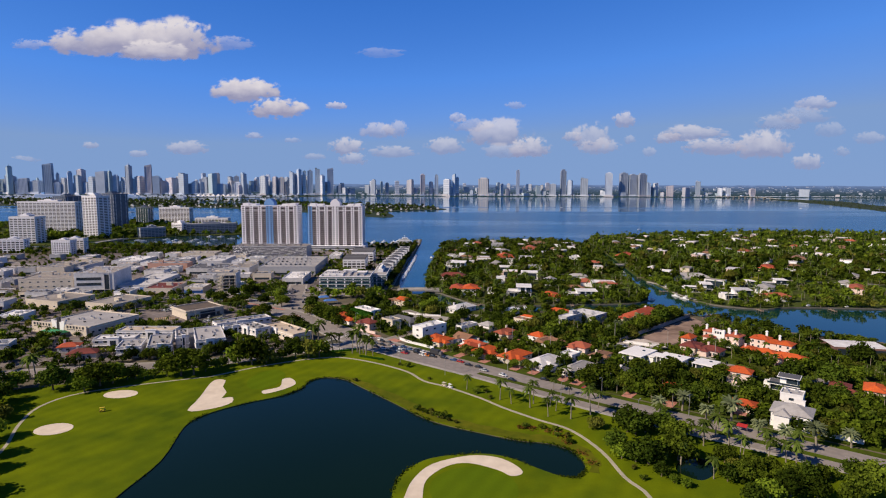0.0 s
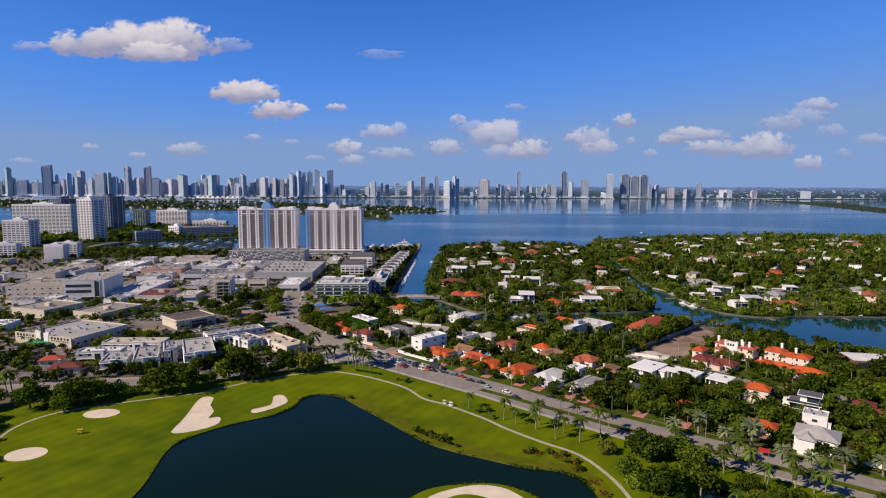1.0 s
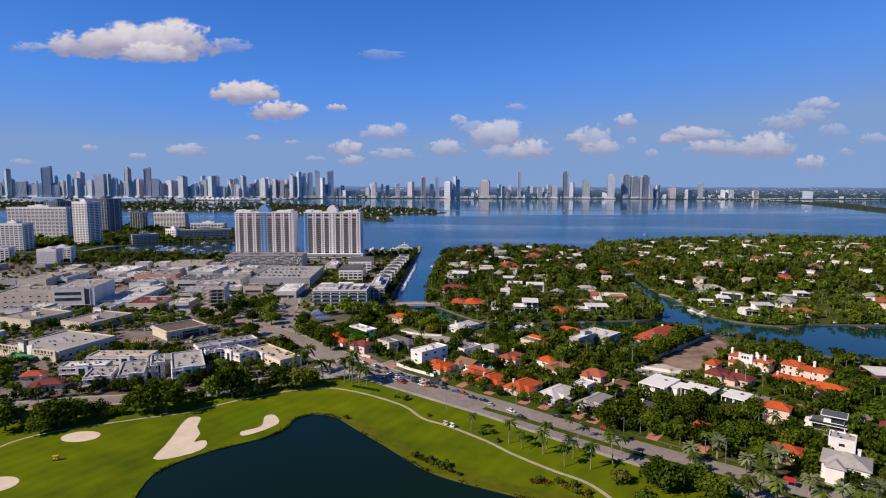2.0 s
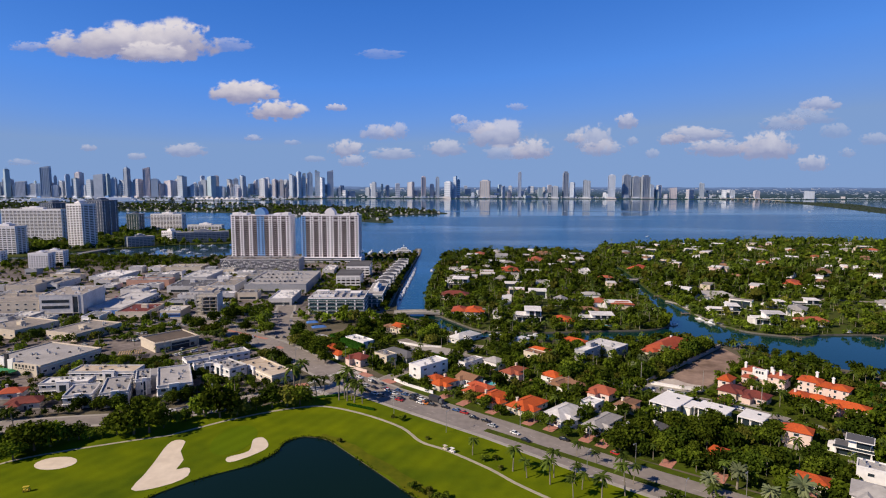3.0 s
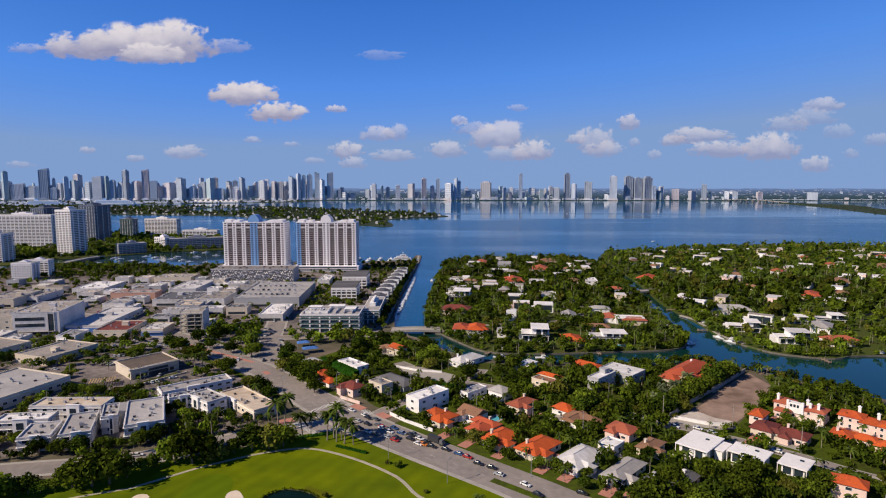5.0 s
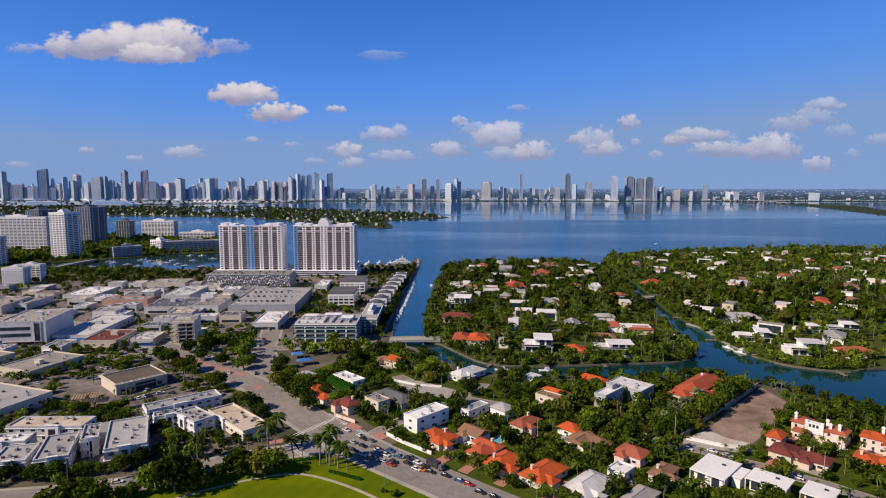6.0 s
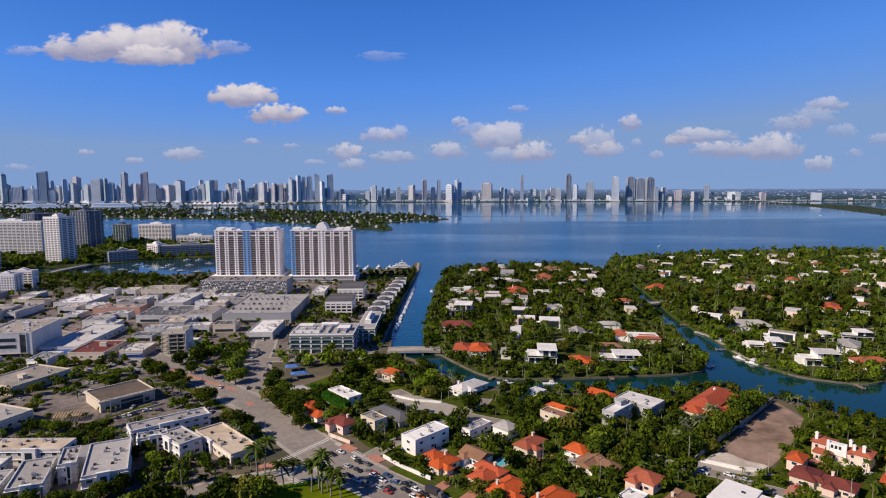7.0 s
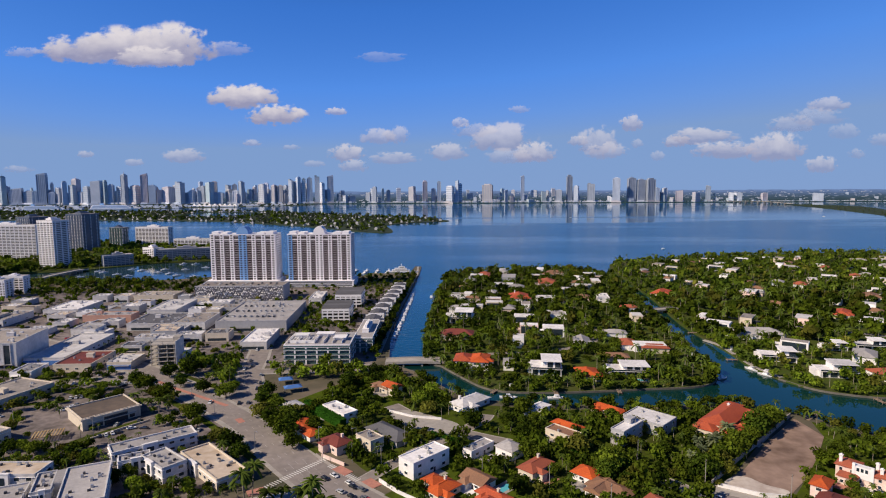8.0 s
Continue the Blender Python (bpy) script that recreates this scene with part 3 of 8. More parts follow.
def house(x, y, w, d, h, rot, roof, wall, cover, detail=True, rise=None):
    rng = random.Random(int(x * 31 + y * 17))
    taken(x, y, w, d, rot)
    hue = wall.name.split("_")[0]
    tone = cover.name.replace("_", " ")
    ob = thing("house", x, y, 0, rot, f"{hue} stucco house with {'a flat' if roof == 'flat' else 'a pitched'} {tone} roof", "house")
    a, b = w / 2, d / 2
    if roof == "flat":
        part("wall", Solid().box(-a, a, -b, b, -0.3, h), wall, ob)
        t = 0.35
        cover_top = Solid().box(-a + t, a - t, -b + t, b - t, h, h + 0.08)
        s = Solid().box(-a - 0.1, a + 0.1, -b - 0.1, -b + t, h, h + 0.55).box(-a - 0.1, a + 0.1, b - t, b + 0.1, h, h + 0.55)
        s.box(-a - 0.1, -a + t, -b + t, b - t, h, h + 0.55).box(a - t, a + 0.1, -b + t, b - t, h, h + 0.55)
        if detail:
            part("parapet", s, wall, ob)
        part("roof", cover_top, cover, ob)
        if not detail:
            part("terrace_room", Solid().box(-a - 4, -a + 0.5, -b * 0.6, b * 0.5, -0.3, h * 0.55), wall, ob)
            part("glazing", Solid().box(-a * 0.85, a * 0.85, -b - 0.06, -b + 0.02, 0.5, h - 1.0), GLASS, ob)
        if detail:
            roof_clutter(ob, w * 0.9, d * 0.9, h + 0.08, rng.randint(1, 4), rng)
            if w > 14 and rng.random() < 0.35:
                k = rng.uniform(0.2, 0.35) * w
                part("upper_room", Solid().box(-k / 2, k / 2, -b * 0.5, b * 0.5, 0, 2.4), wall, ob, at=pose(rng.uniform(-0.25, 0.25) * w, b * 0.3, h + 0.08))
    else:
        e = h * 0.72 if rise is None else h - rise
        over = 0.7
        part("wall", Solid().box(-a, a, -b, b, -0.3, e), wall, ob)
        A, B = a + over, b + over
        r = 0 if roof == "gable" else min(B, A - 0.5)
        top = max(h, e + B * 0.42)
        s = Solid().add([(-A, -B, e - 0.1), (A, -B, e - 0.1), (A, B, e - 0.1), (-A, B, e - 0.1), (-A, -B, e + 0.15), (A, -B, e + 0.15), (A, B, e + 0.15), (-A, B, e + 0.15),
                         (-A + r, 0, top), (A - r, 0, top)],
                        [(0, 3, 2, 1), (0, 1, 5, 4), (1, 2, 6, 5), (2, 3, 7, 6), (3, 0, 4, 7), (4, 5, 9, 8), (6, 7, 8, 9), (5, 6, 9), (7, 4, 8)])
        roof_part = part("roof", s, cover, ob)
        if detail:
            part("ridge", Solid().box(-A + r, A - r, -0.18, 0.18, top - 0.1, top + 0.12), cover, roof_part)
            if rng.random() < 0.3:
                part("chimney", Solid().box(-0.5, 0.5, -0.5, 0.5, e, top + 0.9).box(-0.65, 0.65, -0.65, 0.65, top + 0.9, top + 1.15), wall, roof_part, at=pose(rng.uniform(-0.3, 0.3) * w, b * 0.4, 0))
            if w > 11:
                k = d * 0.45
                g = Solid().box(-k / 2, k / 2, -b - 3.2, -b, -0.3, e - 0.3)
                wing = part("wing", g, wall, ob, at=pose(-a * 0.4, 0, 0))
                m = k / 2 + over
                part("wing_roof", Solid().add([(-m, -b - 3.8, e - 0.35), (m, -b - 3.8, e - 0.35), (m, 0, e - 0.35), (-m, 0, e - 0.35), (0, -b - 3.8 + m * 0.9, e + m * 0.42), (0, -b * 0.2, e + m * 0.42)],
                                              [(0, 3, 2, 1), (0, 1, 4), (1, 2, 5, 4), (3, 0, 4, 5), (2, 3, 5)]), cover, wing)
    if detail:
        hh = (h if roof == "flat" else h * 0.72)
        windows(ob, w, d, hh, 2 if hh > 4.8 else 1, 5.8, (2.3, 1.4))
        part("door", Solid().box(-0.55, 0.55, -0.08, 0.08, 0, 2.1), DARK, ob, at=pose(a * 0.15, -b - 0.02, 0))
    return ob


def villa(x, y, w, d, h, rot, cover=PALE, wall=WHITE, label="white modern villa with roof terraces and wide glazing"):
    """Stacked white volumes: glazed ground floor, cantilevered terrace, set-back upper floor and a thin roof slab."""
    rng = random.Random(int(x * 3 + y))
    taken(x, y, w + 2, d + 4, rot)
    ob = thing("villa", x, y, 0, rot, label, "house")
    a, b, m = w / 2, d / 2, h * 0.5
    k = rng.uniform(-0.25, 0.1) * w
    part("ground_floor", Solid().box(-a, a, -b + 1.6, b, -0.3, m - 0.3), wall, ob)
    part("side_wing", Solid().box(-a - 2.5, -a, -b * 0.4, b * 0.8, -0.3, m - 0.6), wall, ob)
    part("terrace_slab", Solid().box(-a - 0.6, a + 0.6, -b - 0.6, b + 0.3, m - 0.3, m), wall, ob)
    part("upper_floor", Solid().box(k, a - 0.8, -b + 2.2, b - 0.4, m, h - 0.3), wall, ob)
    part("roof_slab", Solid().box(k - 1.2, a + 0.4, -b + 0.4, b, h - 0.3, h), wall, ob)
    part("roof", Solid().box(k - 0.9, a + 0.1, -b + 0.7, b - 0.3, h, h + 0.06), cover, ob)
    part("terrace_floor", Solid().box(-a, k - 0.1, -b, b, m, m + 0.05), cover, ob)
    part("railing", Solid().box(-a - 0.5, a + 0.5, -b - 0.5, -b - 0.44, m, m + 1.0), GLASS, ob)
    n = max(2, int(w / 5))
    for i in range(n):
        u = -a + (i + 0.5) * w / n
        part("window", Solid().box(u - w / n * 0.38, u + w / n * 0.38, -b + 1.5, -b + 1.62, 0.3, m - 0.7), GLASS, ob)
        if u > k + 1:
            part("window", Solid().box(u - w / n * 0.36, u + w / n * 0.36, -b + 2.1, -b + 2.22, m + 0.4, h - 0.8), GLASS, ob)
    for u in (-a + 0.4, a - 0.4):
        part("column", Solid().box(u - 0.2, u + 0.2, -b - 0.4, -b, -0.3, m - 0.3), wall, ob)
    return ob


def slab_house(x, y, w, d, h, rot, wings=()):
    """Low modern house: glazed walls under a broad thin white roof slab, with a carport on posts."""
    taken(x, y, w, d, rot)
    ob = thing("flat_roof_house", x, y, 0, rot, "low white modern house under a broad flat white roof", "house")
    a, b = w / 2, d / 2
    part("wall", Solid().box(-a + 1.4, a - 1.2, -b + 1.6, b - 1.0, -0.3, h - 0.35), WHITE, ob)
    part("roof", Solid().box(-a, a, -b, b, h - 0.35, h), WHITE, ob)
    part("roof_cover", Solid().box(-a + 0.3, a - 0.3, -b + 0.3, b - 0.3, h, h + 0.05), WHITE, ob)
    n = max(2, int(w / 5))
    for i in range(n):
        u = -a + 1.4 + (i + 0.5) * (w - 2.6) / n
        part("window", Solid().box(u - 1.5, u + 1.5, -b + 1.5, -b + 1.62, 0.4, h - 0.9), GLASS, ob)
    part("side_window", Solid().box(-a + 1.3, -a + 1.42, -b * 0.5, b * 0.4, 0.4, h - 0.9), GLASS, ob)
    for u in (-a + 0.25, 0, a - 0.25):
        part("post", Solid().box(u - 0.12, u + 0.12, -b + 0.15, -b + 0.4, -0.3, h - 0.35), WHITE, ob)
    for x0, y0, x1, y1, z in wings:
        wing = part("wing", Solid().box(x0 + 0.6, x1 - 0.6, y0 + 0.6, y1 - 0.6, -0.3, z - 0.3), WHITE, ob)
        part("wing_roof", Solid().box(x0, x1, y0, y1, z - 0.3, z), WHITE, wing)
    part("skylight", Solid().box(-0.8, 0.8, -0.5, 0.5, h + 0.05, h + 0.5, 0.1), GLASS, ob, at=pose(a * 0.3, b * 0.3, 0))
    return ob


def mansion(x, y, rot, blocks, wall, cover, label, chimneys=(), dormer=None):
    """A villa of several hipped volumes with chimneys; blocks are (u, v, w, d, h)."""
    ob = thing("mansion", x, y, 0, rot, label, "house")
    c, sn = math.cos(radians(rot)), math.sin(radians(rot))
    for u, v, w, d, h in blocks:
        taken(x + u * c - v * sn, y + u * sn + v * c, w, d, rot)
        e, r, over = h * 0.74, min(w, d) / 2 + 0.1, 0.6
        body = part("wall", Solid().box(-w / 2, w / 2, -d / 2, d / 2, -0.3, e), wall, ob, at=pose(u, v, 0))
        A, B, top = w / 2 + over, d / 2 + over, e + min(w, d) * 0.24
        ra, rb = (r, B) if w >= d else (A, r)
        s = Solid().add([(-A, -B, e - 0.1), (A, -B, e - 0.1), (A, B, e - 0.1), (-A, B, e - 0.1), (-A, -B, e + 0.15), (A, -B, e + 0.15), (A, B, e + 0.15), (-A, B, e + 0.15),
                         (-A + ra, -B + rb, top), (A - ra, -B + rb, top), (A - ra, B - rb, top + 0.001), (-A + ra, B - rb, top + 0.001)],
                        [(0, 3, 2, 1), (0, 1, 5, 4), (1, 2, 6, 5), (2, 3, 7, 6), (3, 0, 4, 7), (4, 5, 9, 8), (5, 6, 10, 9), (6, 7, 11, 10), (7, 4, 8, 11), (8, 9, 10, 11)])
        part("roof", s, cover, body)
        n = max(1, int(w / 3.2))
        for i in range(n):
            for j in range(2 if e > 4.6 else 1):
                part("window", None, None, body, mesh=WINDOW, at=pose((i + 0.5) / n * w - w / 2, -d / 2, 0.8 + 2.9 * j) @ Matrix.Diagonal((1.3, 1, 1.6, 1)))
        for j in range(2 if e > 4.6 else 1):
            part("window", None, None, body, mesh=WINDOW, at=pose(-w / 2, 0, 0.8 + 2.9 * j, 0, 0, -90) @ Matrix.Diagonal((1.6, 1, 1.6, 1)))
    for u, v, z in chimneys:
        part("chimney", Solid().box(-0.6, 0.6, -0.5, 0.5, 1, z).box(-0.8, 0.8, -0.7, 0.7, z, z + 0.35).box(-0.35, 0.35, -0.3, 0.3, z + 0.35, z + 0.8), WHITE, ob, at=pose(u, v, 0))
    if dormer:
        u, v, w, h = dormer
        upper = part("dormer", Solid().box(u - w / 2, u + w / 2, v - 1.6, v + 1.6, 3, h).box(u - w / 2 - 0.4, u - w / 2 + 0.7, v - 1.9, v - 0.8, 3, h + 1.0).box(u + w / 2 - 0.7, u + w / 2 + 0.4, v - 1.9, v - 0.8, 3, h + 1.0), WHITE, ob)
        for i in range(3):
            part("dormer_window", Solid().box(u - w / 2 + 1.2 + i * (w - 2.4) / 3, u - w / 2 + 0.7 + (i + 1) * (w - 2.4) / 3, v - 1.66, v - 1.5, h - 2.2, h - 0.7), GLASS, upper)
    return ob


house(-16, 388, 22, 10, 7.5, 46, "flat", WHITE, PALE)
house(-11, 370, 7, 7, 6, 46, "hip", CREAM, ORANGE)
house(-7, 366, 13, 8, 4.5, 46, "hip", CREAM, ORANGE)
house(8, 374, 12, 9, 4.5, -44, "gable", WHITE, BROWN)
house(24, 402, 10, 9, 6.5, -44, "hip", WHITE, SILVER)
house(9, 404, 16, 6, 4, 46, "flat", WHITE, SILVER)
house(34, 384, 15, 8, 6, 46, "hip", CREAM, TERRA)
house(56, 380, 10, 9, 4.5, -44, "hip", WHITE, ORANGE)
house(6, 465, 23, 11, 5, 46, "hip", WHITE, PALE)
house(44, 454, 15, 7, 5.5, 46, "hip", WHITE, PALE)
house(57, 432, 16, 6, 4, -44, "hip", CREAM, ORANGE)
house(53, 421, 17, 8, 4, -44, "flat", CREAM, BROWN)
house(84, 455, 18, 7, 4.5, -44, "hip", CREAM, ORANGE)
house(14, 360, 14, 6, 4.5, -44, "hip", CREAM, RED)
house(59, 367, 12, 8, 4, 46, "gable", WHITE, BROWN)
house(-83, 429, 12, 9, 6, 46, "hip", WHITE, ORANGE)
house(-76, 420, 9, 7, 4, -44, "hip", WHITE, ORANGE)
house(-60, 407, 13, 9, 6.5, -44, "hip", PINK, MAROON)
house(-44, 408, 12, 8, 6.5, -44, "flat", CREAM, SAND)
house(-36, 421, 25, 11, 4.5, -44, "hip", GREY, SLATE)
house(-67, 448, 21, 9, 5, -44, "flat", WHITE, PALE)
house(-42, 486, 10, 8, 7, -44, "gable", CREAM, ORANGE)
house(-48, 490, 15, 6, 5, -44, "hip", CREAM, BROWN)
house(-97, 456, 11, 9, 5, 46, "hip", CREAM, PALE)
house(85, 421, 20, 7, 7.5, 46, "flat", GREY, PALE)
house(101, 436, 22, 16, 6, -44, "flat", GREY, PALE)
mansion(144, 438, 46, [(0, 2, 33, 14, 7.6), (-15, -8, 13, 12, 6.4), (11, -6, 12, 9, 6.6), (19, 6, 11, 9, 5.8), (-3, -9, 8, 8, 5.2), (-19, 5, 9, 10, 5.6)], CREAM, RED, "large cream villa with sprawling red tile roofs", [(9, 4, 8.6)], None)
house(147, 357, 13, 9, 5.5, 46, "hip", CREAM, MAROON)
house(156, 349, 12, 9, 5, -44, "hip", PINK, MAROON)
house(149, 367, 9, 6, 8.5, 46, "hip", PINK, ORANGE)
mansion(175, 378, -46, [(-7, 1.5, 8, 9, 8.2), (0.5, 0, 9, 7.5, 7), (7.5, 0.5, 9, 9, 8), (-5.5, -6, 6.5, 5.5, 5)], PINK, TERRA, "pale pink villa with red tile roofs, white chimneys and a dormer", [(-9.6, -1, 9.8), (3.0, 2.6, 8.8), (9, -2, 9.4), (5.4, -2.2, 8.8)], (-0.8, -2.8, 7, 8.2))
mansion(197, 361, -44, [(-6, 2, 10, 9, 8.2), (2.5, 0, 9, 8, 7), (9, -1, 8, 9, 7.8), (-1, 5.5, 7, 6, 6)], PINK, ORANGE, "pale pink villa with several orange tile roofs and white chimneys", [(-3.5, 4, 10), (4.5, 2.2, 9)], None)
house(178, 349, 10, 8, 5.5, 46, "hip", PINK, ORANGE)
house(186, 345, 10, 7, 5, -44, "hip", PINK, ORANGE)
house(194, 335, 17, 8, 5, -44, "hip", PINK, ORANGE)
slab_house(108, 337, 14, 20, 5.2, -44, [(6.5, -3, 11, 8, 4.6)])
slab_house(125, 327, 15, 12, 5.2, -44, [(-13, -5, -7.5, 4, 4.2)])
slab_house(140, 319, 11, 13, 4.6, -44)
house(149, 300, 11, 7, 8.5, -36, "hip", PINK, ORANGE)
villa(166, 289, 13, 9, 7.5, -36, cover=SLATE, label="white modern villa with dark roof terraces")
house(92, 309, 9, 6, 4, 46, "hip", WHITE, SLATE)
house(52, 324, 22, 12, 4.5, 46, "hip", WHITE, PALE)
house(68, 314, 22, 8, 4.2, 46, "hip", WHITE, SILVER)
house(78, 304, 10, 7, 4, -44, "hip", GREY, SLATE)
house(20, 344, 16, 11, 4.5, 46, "hip", CREAM, ORANGE)
house(36, 335, 19, 11, 4.5, 46, "hip", CREAM, ORANGE)
house(63, 367, 18, 9, 4, -44, "hip", CREAM, BROWN)
house(78, 352, 12, 10, 6, -44, "hip", PINK, TERRA)
house(86, 336, 13, 7, 5, 46, "hip", CREAM, BROWN)
house(69, 338, 9, 8, 3.5, 46, "flat", WHITE, PALE)
house(11, 354, 11, 9, 4, 46, "hip", CREAM, RED)
house(145.5, 246, 14.5, 12.5, 9, -36, "hip", WHITE, SILVER)
house(155, 263, 9, 8, 8.0, -36, "flat", WHITE, SILVER)
house(188, 281, 16, 8, 6, 54, "hip", CREAM, MAROON)
house(204, 280, 13, 8, 6.5, 54, "hip", PINK, ORANGE)
house(241, 350, 30, 18, 7, -10, "flat", UMBER, PALE, False)
house(3, 545, 18, 12, 7.5, 84, "hip", WHITE, RED)
house(15, 541, 20, 12, 8.5, 84, "hip", WHITE, ORANGE)
house(35, 539, 15, 7, 6, 84, "hip", WHITE, SILVER)
villa(60, 530, 20, 20, 10, -6)
house(85, 517, 18, 14, 5.5, 84, "hip", CREAM, ORANGE)
villa(116, 529, 26, 16, 6.5, -4)
villa(0, 684, 26, 22, 11, -6)
house(-2, 622, 27, 15, 6, -6, "hip", CREAM, MAROON)
house(66, 782, 30, 21, 8, 84, "hip", WHITE, RED)
house(99, 783, 26, 12, 5, -6, "flat", WHITE, PALE)
house(94, 700, 20, 20, 4.5, 84, "flat", WHITE, SILVER)
house(99, 598, 22, 12, 5, 84, "gable", WHITE, SILVER)
house(161, 788, 30, 13, 5, 84, "flat", WHITE, PALE)
house(66, 912, 28, 18, 9, 84, "flat", GREY, SILVER)
house(114, 888, 30, 22, 7, 84, "hip", PINK, TERRA)
house(5, 798, 29, 12, 5, -6, "flat", WHITE, SAND)
villa(234, 561, 23, 16, 8.5, -14)
villa(253, 524, 22, 15, 9.5, -10)
house(284, 518, 22, 11, 6.5, 2, "hip", WHITE, TERRA)
house(250, 628, 44, 18, 5.5, -6, "hip", WHITE, SILVER)
villa(322, 592, 22, 14, 7.5, -10)
villa(293, 589, 15, 12, 6.5, -10)
house(373, 704, 29, 13, 6, 55, "hip", CREAM, RED)
house(235, 812, 30, 16, 7, 55, "hip", CREAM, RED)
house(461, 794, 30, 15, 6, 55, "hip", CREAM, BROWN)
house(107, 281, 12, 8, 5, 46, "hip", CREAM, ORANGE)
house(133, 262, 10, 7, 4.5, -36, "hip", CREAM, ORANGE)
house(-215.7, 330.7, 15, 9, 4.8, 15, "hip", CREAM, MAROON)
house(-233.3, 344.4, 11, 8, 4.5, 15, "hip", SHELL, RED)


TOWN = [(-900, 240), (-300, 295), (-210, 315), (-160, 325), (-105, 352), (-85, 375), (-125, 440), (-145, 520), (-60, 545), (-62, 800), (-70, 980), (-330, 980), (-480, 920), (-620, 915), (-900, 780)]


def inside(x, y, ring):
    c = False
    for i in range(len(ring)):
        (x0, y0), (x1, y1) = ring[i - 1], ring[i]
        if (y0 > y) != (y1 > y) and x < (x1 - x0) * (y - y0) / (y1 - y0) + x0:
            c = not c
    return c


def spots(ring, pitch, rng, clearance=1.5, keep=1.0):
    xs, ys = [p[0] for p in ring], [p[1] for p in ring]
    out = []
    y = min(ys)
    while y < max(ys):
        x = min(xs)
        while x < max(xs):
            px, py = x + rng.uniform(-0.5, 0.5) * pitch, y + rng.uniform(-0.5, 0.5) * pitch
            if rng.random() < keep and inside(px, py, ring) and clear(px, py, clearance):
                out.append((px, py))
            x += pitch
        y += pitch
    return out


# ---- shops and apartment blocks of the harbour quarter ----
BLUE = material("blue_stucco", (0.08, 0.2, 0.5), (0.06, 0.15, 0.4), 0.7, 0.4, 0.1)


